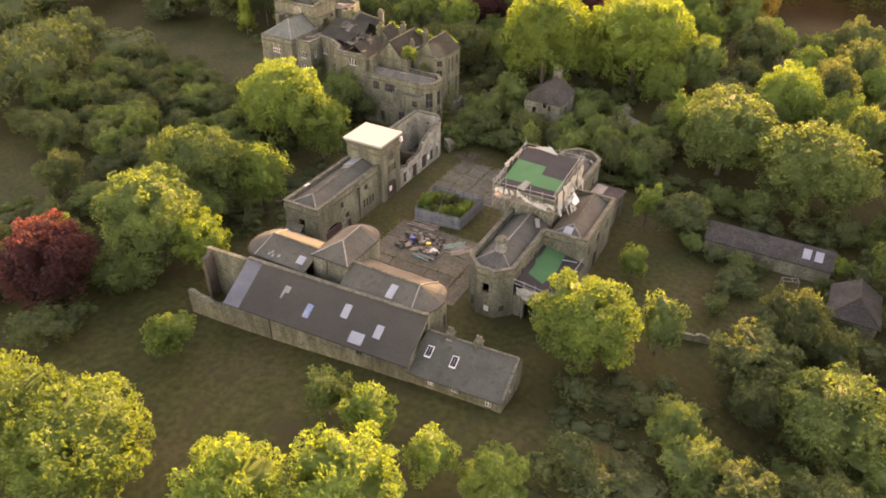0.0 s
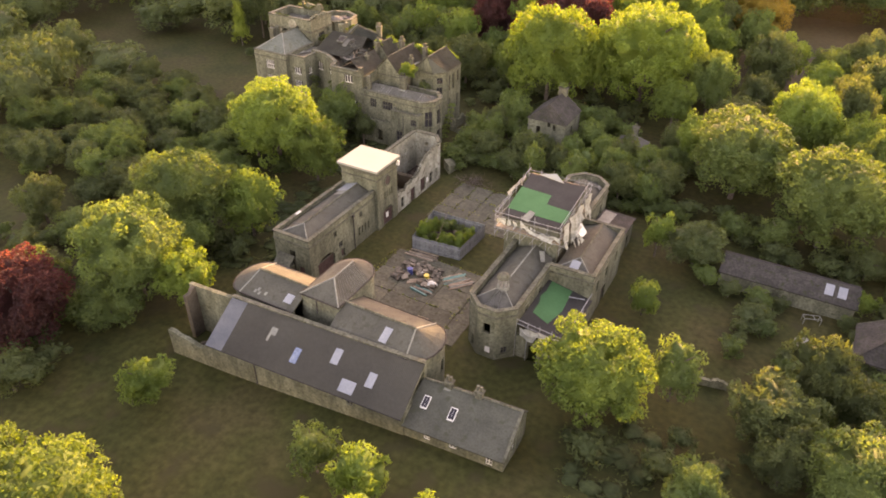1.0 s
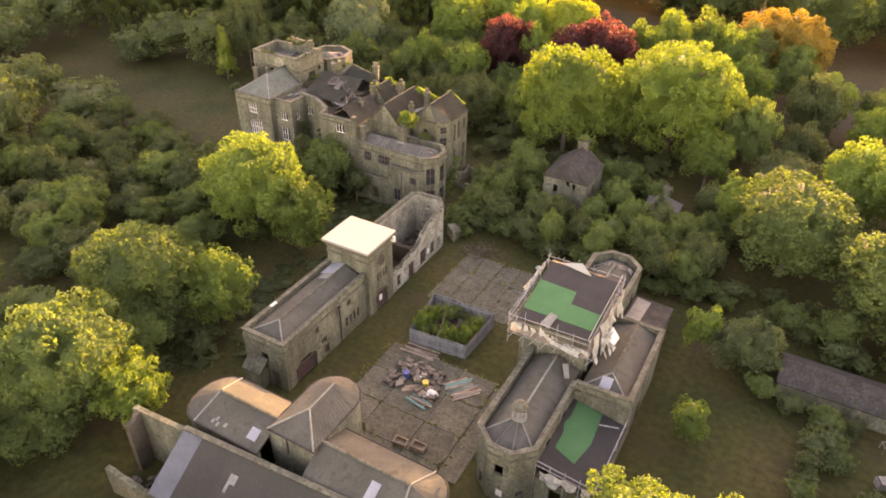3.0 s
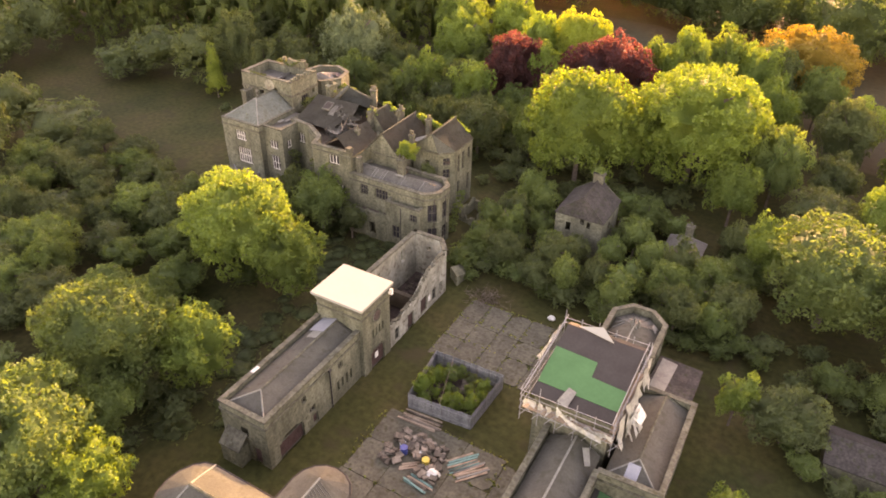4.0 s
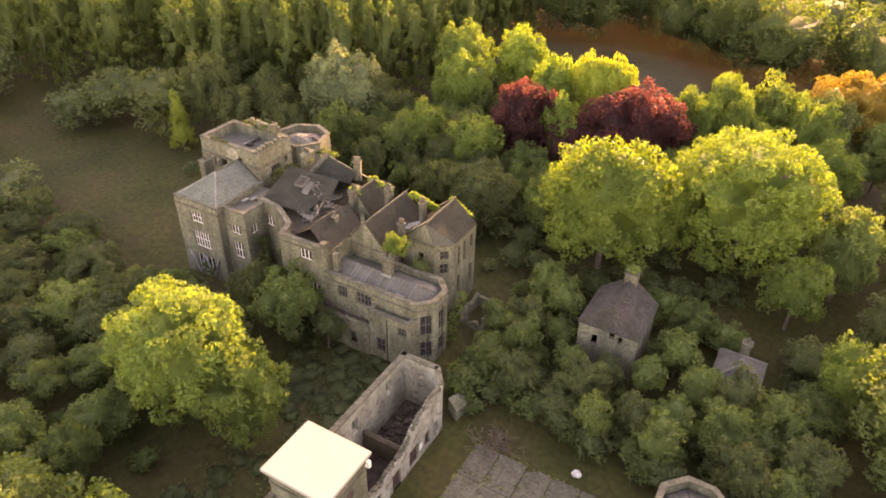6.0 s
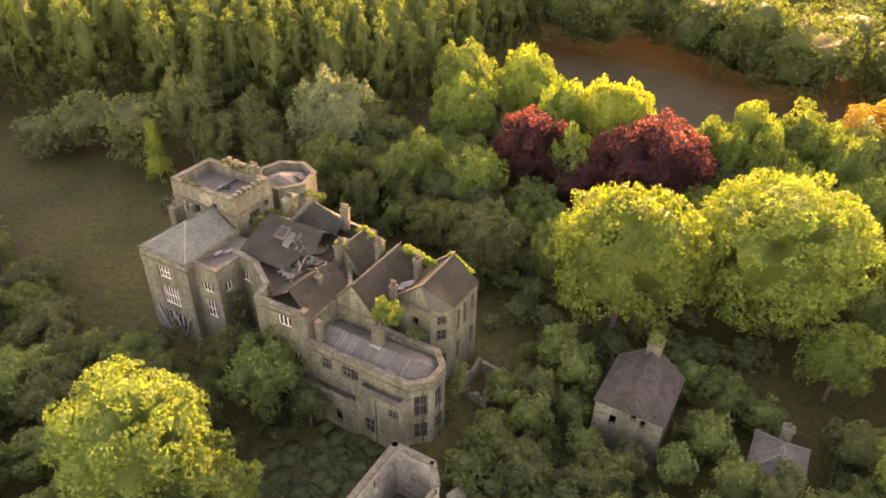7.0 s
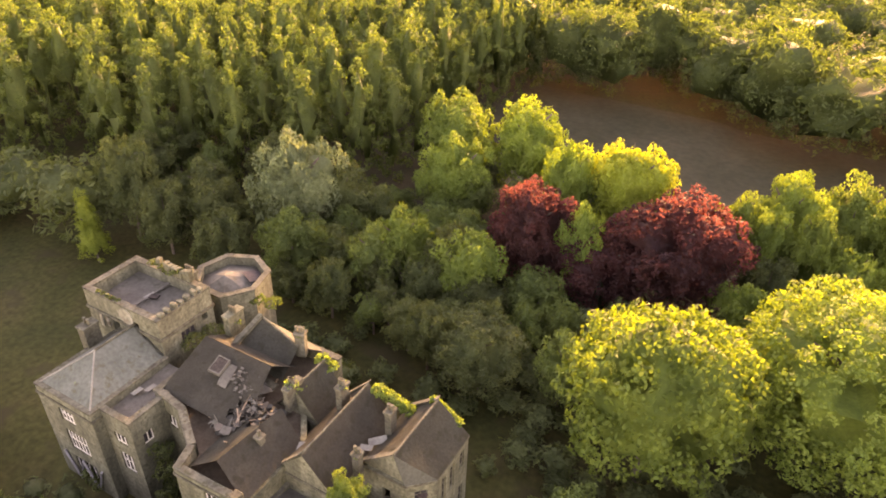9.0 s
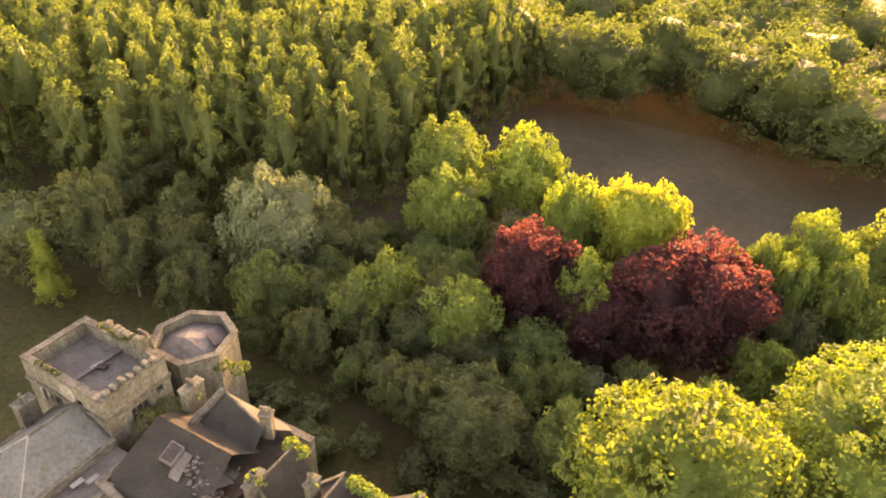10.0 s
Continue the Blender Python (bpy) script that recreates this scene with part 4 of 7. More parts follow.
def east_range():
    b = thing("east_stable_range", "long stone stable range with octagonal ends and grey roofs", "building")
    o = OCT + [(-26.0, 70.2), (-20.5, 70.4), (-20.5, 82.4), (-26.0, 82.4)] + OCT_FAR
    holes = {0: [(0.9, 1.6, 0.2, 2.0, "o")], 1: [(0.7, 1.6, 3.6, 5.0, "o")], 2: [(0.8, 1.6, 0.7, 1.7, "w")], 3: [(2.5, 3.4, 4.2, 5.5, "w"), (6.5, 7.4, 4.2, 5.5, "w")],
             5: [(1.5, 2.4, 3.6, 5.2, "w"), (5.0, 5.9, 3.6, 5.2, "w"), (9.0, 9.9, 3.6, 5.2, "w"), (4.5, 6.0, 0.0, 2.4, "d")], 7: [(3.0, 3.9, 3.6, 5.2, "w"), (7, 7.9, 3.6, 5.2, "w")],
             11: [(3, 4, 3.6, 5.2, "w"), (8, 9, 3.6, 5.2, "w"), (13, 15, 0, 3, "d"), (22, 23, 3.6, 5.2, "w"), (27, 28, 3.6, 5.2, "w"), (29.4, 30.6, 0, 2.4, "d")]}
    walls(b, o, -0.3, 7.0, 0.36, STONE, holes, coping=0.1, cop_h=0.2)
    band(b, o, 6.1, 6.3, 0.1, STONE_TRIM)
    # octagonal near roof: fan of lead-dressed slates, then a ridge running back
    hub, back = (-28.9, 63.0, 7.6), (-28.9, 72.5, 7.6)
    rim = [(-31.4, 60.85, 6.4), (-29.85, 59.35, 6.4), (-27.9, 59.35, 6.4), (-26.45, 60.85, 6.4)]
    for p, q in zip(rim, rim[1:]):
        slab("roof_slope", [p, q, hub], LEAD, b)
        for k in range(7):
            f = k / 6
            e = [p[i] * (1 - f) + q[i] * f for i in range(3)]
            bm = bmesh.new()
            add_bar(bm, (e[0], e[1], e[2] + 0.03), (hub[0], hub[1], hub[2] + 0.03), 0.07 if k in (0, 6) else 0.035, 5)
            mesh_object("roof_roll", bm, LEAD_PALE if k in (0, 6) else LEAD, b)
    slab("roof_slope", [rim[3], (-26.45, 72.5, 6.4), back, hub], SLATE, b)
    slab("roof_slope", [(-31.4, 72.5, 6.4), rim[0], hub, back], SLATE, b)
    bm = bmesh.new()
    add_bar(bm, (hub[0], hub[1], hub[2] + 0.03), (back[0], back[1], back[2] + 0.03), 0.1)
    mesh_object("ridge", bm, LEAD_PALE, b)
    lantern(b, hub[0], hub[1], 7.6)
    slab("fallen_board", [(-28.0, 71.5, 7.62), (-27.2, 70.1, 7.2), (-26.8, 70.4, 7.12), (-27.5, 71.9, 7.5)], LEAD_PALE, b, "pale boards fallen at the head of the roof", 0.08)
    box("notice", -28.9, -28.3, 58.85, 58.896, 0.9, 1.7, WHITE_PAINT, b, "small white notice on the wall")
    # far octagonal roof
    hub, back = (-29.0, 90.4, 7.5), (-29.0, 80.5, 7.5)
    rim = [(-26.5, 92.2, 6.3), (-28.1, 93.8, 6.3), (-30.0, 93.8, 6.3), (-31.5, 92.1, 6.3)]
    for p, q in zip(rim, rim[1:]):
        slab("roof_slope", [p, q, hub], LEAD, b)
        for k in (0, 3, 6):
            f = k / 6
            e = [p[i] * (1 - f) + q[i] * f for i in range(3)]
            bm = bmesh.new()
            add_bar(bm, (e[0], e[1], e[2] + 0.03), (hub[0], hub[1], hub[2] + 0.03), 0.06, 5)
            mesh_object("roof_roll", bm, LEAD, b)
    for p, q in (((-31.2, 90.9, 6.62), (-29.8, 91.9, 7.0)), ((-31.3, 90.0, 6.5), (-30.0, 91.2, 7.05)), ((-31.2, 88.3, 6.5), (-30.0, 88.4, 7.1))):
        bm = bmesh.new()
        add_bar(bm, p, q, 0.06, 4)
        mesh_object("loose_batten", bm, LEAD_PALE, b)
    slab("roof_slope", [(-26.5, 80.5, 6.3), rim[0], hub, back], SLATE, b)
    slab("roof_slope", [rim[3], (-31.5, 80.5, 6.3), back, hub], SLATE, b)
    bm = bmesh.new()
    add_bar(bm, (hub[0], hub[1], hub[2] + 0.03), (back[0], back[1], back[2] + 0.03), 0.08)
    mesh_object("ridge", bm, LEAD_PALE, b)
    bm = bmesh.new()
    for a in range(0, 360, 60):
        add_bar(bm, (-29 + 0.5 * math.cos(radians(a)), 90.4 + 0.5 * math.sin(radians(a)), 7.4), (-29 + 0.42 * math.cos(radians(a)), 90.4 + 0.42 * math.sin(radians(a)), 8.1), 0.1)
    mesh_object("lantern_stump", bm, LEAD_PALE, b, "broken pale lead lantern base")
    slab("loose_sheet", [(-27.0, 82.6, 6.65), (-26.5, 82.4, 6.45), (-26.55, 83.4, 6.45), (-27.1, 83.9, 6.68)], LEAD_PALE, b, "", 0.05)
    slab("loose_sheet", [(-27.4, 91.6, 6.98), (-26.8, 91.0, 6.72), (-26.9, 92.2, 6.62), (-27.4, 92.5, 6.75)], LEAD_PALE, b, "", 0.05)
    # square east block
    hip_roof("roof", -25.6, -20.95, 70.8, 82.0, 6.45, 7.3, SLATE, b, hip1=0.0)
    slab("roof_patch", [(-24.0, 71.05, 6.64), (-22.9, 71.05, 6.64), (-22.9, 72.5, 7.17), (-24.0, 72.5, 7.17)], SKYLIGHT, b, "pale grey sheet patch", 0.04)
    # low roof under repair on the south side
    lw = [(-25.99, 60.9), (-20.5, 60.9), (-20.5, 70.38)]
    walls(b, lw, -0.3, 3.2, 0.4, STONE, {0: [(1.5, 2.8, 0, 2.2, "o")], 1: [(3, 4, 1, 2.2, "w")]}, closed=False)
    lowp = lambda u, v: (-25.95 + 5.6 * u, 61.0 + 9.35 * v, 4.9 - 1.2 * u + 0.012)
    slab("low_roof", [lowp(0, 0), lowp(1, 0), lowp(1, 1), lowp(0, 1)], DARK_FELT, b, "dark felted low roof under repair")
    pts = [(0.12, 0.28), (0.50, 0.22), (0.56, 0.42), (0.6, 0.55), (0.55, 0.98), (0.08, 0.98), (0.1, 0.75), (0.06, 0.62), (0.12, 0.5)]
    slab("membrane", [(*lowp(u, v)[:2], lowp(u, v)[2] + 0.03) for u, v in pts], GREEN_FELT, b, "patch of green roofing membrane", 0.03)
    bm = bmesh.new()
    for z in (4.4, 5.0):
        add_bar(bm, (-26.1, 60.7, z + 0.6), (-20.3, 60.7, z), 0.045)
    for k in range(5):
        add_bar(bm, (-26 + k * 1.4, 60.65, 0), (-26 + k * 1.4, 60.65, 5.6), 0.045)
    add_bar(bm, (-20.4, 60.7, 5.0), (-20.4, 70, 5.0), 0.045)
    add_bar(bm, (-20.9, 69.0, 4.6), (-22.6, 68.2, 4.9), 0.07)
    add_bar(bm, (-20.4, 63, 3.0), (-20.4, 63, 5.2), 0.045)
    add_bar(bm, (-20.4, 67, 3.0), (-20.4, 67, 5.2), 0.045)
    mesh_object("guard_rail", bm, STEEL, b)
    torn_sheet(b, [(-25.9, 60.55), (-20.6, 60.55)], 3.7, 4.9, 12, 9)
    # yard at the back, with a lean-to
    slab("rear_lean_to", [(-25.9, 82.75, 4.5), (-21.1, 82.75, 4.3), (-21.1, 91.2, 3.8), (-25.7, 91.2, 4.0)], OLD_SLATE, b, "brown lean-to roof with a pale sheet", 0.2)
    slab("rear_sheet", [(-25.6, 83.2, 4.52), (-24.0, 83.2, 4.45), (-23.7, 90.6, 4.02), (-25.4, 90.8, 4.08)], LEAD_PALE, b, "", 0.05)
    slab("rear_sheet", [(-23.4, 85.2, 4.31), (-21.6, 85.2, 4.23), (-21.5, 85.6, 4.2), (-23.4, 85.7, 4.28)], LEAD, b, "", 0.05)
    walls(b, [(-25.9, 82.5), (-21.3, 82.5), (-21.3, 91.0), (-25.8, 91.0)], -0.2, 3.55, 0.3, STONE, {1: [(2.0, 3.0, 1.0, 2.4, "w"), (5.4, 6.6, 0.0, 2.2, "d")]}, skip=(0, 3))


def torn_sheet(parent, line, z0, z1, n, seed, name="torn_sheeting", flare=0.0):
    """A hanging, crumpled and torn sheet along a line on the plan; flare: how far its foot blows outwards."""
    rng = random.Random(seed)
    a, c = Vector(line[0]), Vector(line[1])
    d = (c - a).normalized()
    out = Vector((d.y, -d.x))
    bm = bmesh.new()
    rows = []
    for i in range(n + 1):
        p = a + (c - a) * (i / n)
        hi, lo = z1 + rng.uniform(-0.15, 0.1), z0 + rng.uniform(-0.5, 0.5)
        col = []
        for j in range(5):
            q = p + out * (rng.uniform(0.0, 0.35) + flare * (j / 4) ** 1.5) + d * rng.uniform(-0.1, 0.1)
            col.append(bm.verts.new((q.x, q.y, hi + (lo - hi) * j / 4)))
        rows.append(col)
    for i in range(n):
        if rng.random() < 0.12:
            continue
        for j in range(4):
            if j == 3 and rng.random() < 0.35:
                continue
            bm.faces.new((rows[i][j], rows[i + 1][j], rows[i + 1][j + 1], rows[i][j + 1]))
    bmesh.ops.solidify(bm, geom=bm.faces[:], thickness=0.02)
    mesh_object(name, bm, WHITE_SHEET, parent, "torn white scaffold sheeting")


east_range()


def scaffolded_centre():
    b = thing("scaffolded_pavilion", "stone pavilion in scaffolding under a green and black roof", "building")
    x0, x1, y0, y1 = -33.4, -26.3, 73.0, 81.6
    walls(b, [(x0, y0), (x1, y0), (x1, y1), (x0, y1)], -0.3, 10.2, 0.5, STONE, {3: [(3, 4.2, 1, 3, "w"), (3, 4.2, 5, 6.6, "w")]})
    rp = lambda u, v: (x0 - 0.3 + (x1 - x0 + 0.5) * u, y0 - 0.3 + (y1 - y0 - 0.1) * v, 10.4 + 1.9 * v)
    slab("roof_slope", [rp(0, 0), rp(1, 0), rp(1, 1), rp(0, 1)], DARK_FELT, b, "dark felted roof slope")
    back = rp(0, 1)
    slab("roof_slope", [rp(0, 1), rp(1, 1), (x1 + 0.2, y1 + 0.5, 11.9), (x0 - 0.3, y1 + 0.5, 11.9)], DARK_FELT, b)
    up = 0.035
    green = [(0.0, 0.16), (1.0, 0.16), (1.0, 0.42), (0.56, 0.44), (0.55, 0.64), (0.0, 0.66)]
    slab("membrane", [(*rp(u, v)[:2], rp(u, v)[2] + up) for u, v in green], GREEN_FELT, b, "green roofing membrane", 0.03)
    for s in range(2):
        pts = [(x0 if s == 0 else x1, y, z) for y, z in ((y0, 10.2), (y1, 10.2), (y1, 11.9), (y0 + 0.1, 10.3))]
        bm = bmesh.new()
        off = 0.4 if s == 0 else -0.4
        f0, f1 = [bm.verts.new(p) for p in pts], [bm.verts.new((p[0] + off, p[1], p[2])) for p in pts]
        bm.faces.new(f0), bm.faces.new(f1[::-1])
        for k in range(4):
            bm.faces.new((f0[k], f1[k], f1[(k + 1) % 4], f0[(k + 1) % 4]))
        bmesh.ops.recalc_face_normals(bm, faces=bm.faces)
        mesh_object("gable", bm, STONE, b)
    slab("white_tarpaulin", [(-32.6, 81.3, 12.4), (-30.3, 80.9, 12.37), (-28.9, 80.7, 12.35), (-30.4, 81.9, 12.75)], CAP_WHITE, b, "bright white tarpaulin over the ridge", 0.05)
    slab("roof_board", [(-31.2, 72.6, 10.75), (-30.2, 72.4, 10.6), (-30.0, 74.2, 11.0), (-30.8, 74.4, 11.05)], LEAD_PALE, b, "pale grey board leaning on the roof", 0.06)

    sc = thing("scaffolding", "galvanised tube scaffolding with boards and torn white sheeting", "scaffold")
    fx0, fx1, fy0, fy1 = -34.3, -25.7, 71.9, 82.1
    posts = [(x, fy0) for x in np.linspace(fx0, fx1, 6)] + [(x, fy1) for x in np.linspace(fx0, fx1, 6)] + [(fx0, y) for y in np.linspace(fy0, fy1, 6)[1:-1]] + [(fx1, y) for y in np.linspace(fy0, fy1, 6)[1:-1]]
    rng = random.Random(8)
    for x, y in posts:
        lift = 1.1 * (y - fy0) / (fy1 - fy0)
        bm = bmesh.new()
        add_bar(bm, (x, y, 7.4), (x, y, 11.6 + lift + rng.uniform(-0.2, 0.5)), 0.032)
        mesh_object("standard", bm, STEEL, sc)
    for z in (8.9, 9.9, 10.6, 11.2):
        for a, c in (((fx0, fy0), (fx1, fy0)), ((fx0, fy0), (fx0, fy1)), ((fx1, fy0), (fx1, fy1)), ((fx0, fy1), (fx1, fy1))):
            k0, k1 = (1.1 * (q[1] - fy0) / (fy1 - fy0) if z > 10 else 0 for q in (a, c))
            bm = bmesh.new()
            add_bar(bm, (a[0] - 0.1, a[1] - 0.1, z + k0), (c[0] + 0.1, c[1] + 0.1, z + k1), 0.03)
            mesh_object("ledger", bm, STEEL, sc)
    for k in range(7):
        x = fx0 + 0.1 + k * 1.22
        bm = bmesh.new()
        add_box(bm, x, x + 1.2, fy0 + 0.05, fy0 + 0.95, 9.0 + 0.01 * (k % 2), 9.06 + 0.01 * (k % 2))
        mesh_object("board", bm, TIMBER, sc)
    for k in range(8):
        a = (fx0 + k * 1.2, fy0, 8.0)
        bm = bmesh.new()
        add_bar(bm, a, (a[0] + 1.1, fy0, 9.8), 0.035)
        add_bar(bm, (a[0], fy0 + 0.9, 8.3), (a[0] + 0.9, fy0 + 0.1, 8.8), 0.035)
        mesh_object("brace", bm, STEEL, sc)
    torn_sheet(sc, [(fx0, fy0 - 0.06), (fx0 + 2.9, fy0 - 0.06)], 9.6, 10.6, 8, 2)
    torn_sheet(sc, [(fx0 + 3.4, fy0 - 0.06), (fx0 + 5.4, fy0 - 0.06)], 9.9, 10.4, 6, 12)
    torn_sheet(sc, [(fx0 + 5.6, fy0 - 0.06), (fx1, fy0 - 0.06)], 9.3, 10.0, 8, 13)
    torn_sheet(sc, [(fx1 + 0.06, fy0 + 0.3), (fx1 + 0.06, fy1 - 0.6)], 8.3, 11.6, 14, 3, flare=0.5)
    torn_sheet(sc, [(fx1 + 0.5, fy0 + 2.2), (fx1 + 0.7, fy0 + 5.2)], 7.7, 9.4, 6, 14, flare=0.7)
    torn_sheet(sc, [(fx0 - 0.06, fy1), (fx0 - 0.06, fy0 + 4)], 10.8, 11.9, 8, 5)
    slab("sheeting_flap", [(fx1 + 0.6, 75.6, 9.2), (fx1 + 1.5, 76.0, 8.3), (fx1 + 1.6, 77.4, 8.3), (fx1 + 0.7, 77.6, 9.3)], WHITE_SHEET, sc, "loose flap of white sheeting", 0.03)
    # a twisted strip that sags from the leaning board along the front
    line = [(-30.9, 71.75, 10.7), (-30.2, 71.6, 10.3), (-29.5, 71.55, 9.9), (-28.7, 71.5, 9.75), (-27.7, 71.5, 9.6), (-26.6, 71.5, 9.35)]
    bm = bmesh.new()
    rows = [(bm.verts.new((x, y, z + 0.22)), bm.verts.new((x + 0.1, y - 0.25 + 0.12 * (k % 2), z - 0.2))) for k, (x, y, z) in enumerate(line)]
    for p, q in zip(rows, rows[1:]):
        bm.faces.new((p[0], q[0], q[1], p[1]))
    bmesh.ops.solidify(bm, geom=bm.faces[:], thickness=0.02)
    mesh_object("sheeting_strip", bm, WHITE_SHEET, sc)
    # guard rails over the roof and the planks of the lift on the east side
    for x, ya, yb, z in ((fx1 - 0.25, fy0, fy1, 11.7), (fx0 + 0.25, fy0, fy1, 11.7)):
        bm = bmesh.new()
        add_bar(bm, (x, ya, z - 0.3), (x, yb, z + 1.0), 0.04)
        mesh_object("guard_rail", bm, STEEL, sc)
    for k in range(8):
        y = fy0 + 1.2 + k * 1.08
        box("board", fx1 - 0.75, fx1 - 0.05, y, y + 1.05, 9.0 + 0.01 * (k % 2), 9.06 + 0.01 * (k % 2), TIMBER, sc)


scaffolded_centre()


# ---- stable yard: the south range and the long sheet-roofed barn ----
def south_range():
    b = thing("south_stable_range", "stone stable range with bowed ends and raised rounded centre", "building")
    zl, zr = 6.9, 8.4
    # west part: straight sides, bowed west end
    west = [(-47.1, 54.0)] + arc(-54.6, 50.9, 2.3, 3.1, 90, 270, 8) + [(-47.1, 47.8)]
    walls(b, west, -0.3, zl, 0.45, STONE, {0: [(2, 3, 3, 4.5, "w"), (5, 6, 3, 4.5, "w")]}, closed=False)
    east = [(-42.1, 47.8)] + arc(-32.6, 50.9, 2.3, 3.1, -90, 90, 8) + [(-42.1, 54.0)]
    walls(b, east, -0.3, zl, 0.45, STONE, {5: [(0.2, 0.9, 3.2, 5.0, "o")]}, closed=False)
    def eaves(line, z):
        bm = bmesh.new()
        for p, q in zip(line, line[1:]):
            add_bar(bm, (p[0], p[1], z), (q[0], q[1], z), 0.1, 6)
        mesh_object("gutter", bm, GUTTER, b)

    for pts, ax, end in ((west, -54.0, -46.9), (east, -33.2, -42.3)):
        ring = [(p[0] + (-0.1 if p[0] < -54.6 else 0.1 if p[0] > -32.6 else 0), 50.9 + (p[1] - 50.9) * 1.02, zl + 0.13) for p in pts]
        eaves([(p[0], p[1]) for p in ring], zl + 0.1)
        apex, far = (ax, 50.9, 8.45), (end, 50.9, 8.45)
        for p, q in zip(ring, ring[1:]):
            if abs(p[0] - q[0]) > 5:
                slab("roof_slope", [p, q, apex, far] if (p[0] - end) ** 2 < (q[0] - end) ** 2 else [p, q, far, apex], SLATE, b)
            else:
                slab("roof_slope", [p, q, apex], SLATE, b)
        for p in (ring[1], ring[-2]):
            bm = bmesh.new()
            add_bar(bm, (p[0], p[1], p[2] + 0.03), (apex[0], apex[1], apex[2] + 0.03), 0.09)
            mesh_object("hip_ridge", bm, LEAD_PALE, b)
        bm = bmesh.new()
        add_bar(bm, (apex[0], 50.9, 8.5), (far[0], 50.9, 8.5), 0.16)
        mesh_object("ridge", bm, STONE_TRIM, b)
    for x, y, z in ((-53.0, 48.3, 7.33), (-52.4, 48.2, 7.29), (-51.6, 48.4, 7.38), (-52.7, 48.6, 7.47)):
        slab("slipped_slates", [(x, y, z), (x + 0.28, y, z), (x + 0.34, y + 0.35, z + 0.16), (x + 0.06, y + 0.35, z + 0.16)], LEAD_PALE, b, "", 0.05)
    slab("skylight", [(-48.9, 48.5, 7.42), (-47.9, 48.5, 7.42), (-47.9, 49.5, 7.87), (-48.9, 49.5, 7.87)], SKYLIGHT, b, "pale translucent skylight", 0.06)
    slab("skylight", [(-36.3, 48.4, 7.38), (-35.4, 48.4, 7.38), (-35.4, 50.0, 8.10), (-36.3, 50.0, 8.10)], SKYLIGHT, b, "pale translucent skylight", 0.06)
    # raised centre with its round end to the yard
    c = [(-47.1, 55.6), (-47.1, 49.6), (-42.1, 49.6), (-42.1, 55.6)] + arc(-44.6, 55.6, 2.5, 2.5, 0, 180, 8)[1:-1]
    walls(b, c, -0.3, zr, 0.45, STONE_GREY, {2: [(2.5, 3.4, 5.4, 6.8, "w")], 5: [(0.1, 0.8, 1, 3, "w")]})
    ring = [(-44.6 + (p[0] + 44.6) * 1.03, 53.5 + (p[1] - 53.5) * 1.02, zr + 0.13) for p in c]
    eaves([(p[0], p[1]) for p in ring + ring[:1]], zr + 0.1)
    s, n = (-44.6, 52.4, 9.75), (-44.6, 56.0, 9.75)
    slab("roof_slope", [ring[1], ring[2], s], SLATE, b)
    slab("roof_slope", [ring[2], ring[3], n, s], SLATE, b)
    slab("roof_slope", [ring[0], ring[1], s, n], SLATE, b)
    loop = ring[3:] + [ring[0]]
    for p, q in zip(loop, loop[1:]):
        slab("roof_slope", [p, q, n], SLATE, b)
    for p, q in ((ring[1], s), (ring[2], s), (s, n)):
        bm = bmesh.new()
        add_bar(bm, (p[0], p[1], p[2] + 0.03), (q[0], q[1], q[2] + 0.03), 0.09)
        mesh_object("hip_ridge", bm, LEAD_PALE, b)
    for p, q in ((ring[2], ring[3]),):
        for k in range(1, 14):
            f = k / 14
            e = [p[i] * (1 - f) + q[i] * f for i in range(3)]
            g = f if f > 0.0 else 0
            t = [s[i] * (1 - f) + n[i] * f for i in range(3)]
            bm = bmesh.new()
            add_bar(bm, (e[0], e[1], e[2] + 0.02), (t[0], t[1], t[2] + 0.02), 0.03, 4)
            mesh_object("roof_roll", bm, LEAD, b)
    bm = bmesh.new()
    add_bar(bm, (-45.0, 49.5, 6.6), (-45.0, 49.5, 8.3), 0.07)
    mesh_object("downpipe", bm, IRON, b)


south_range()


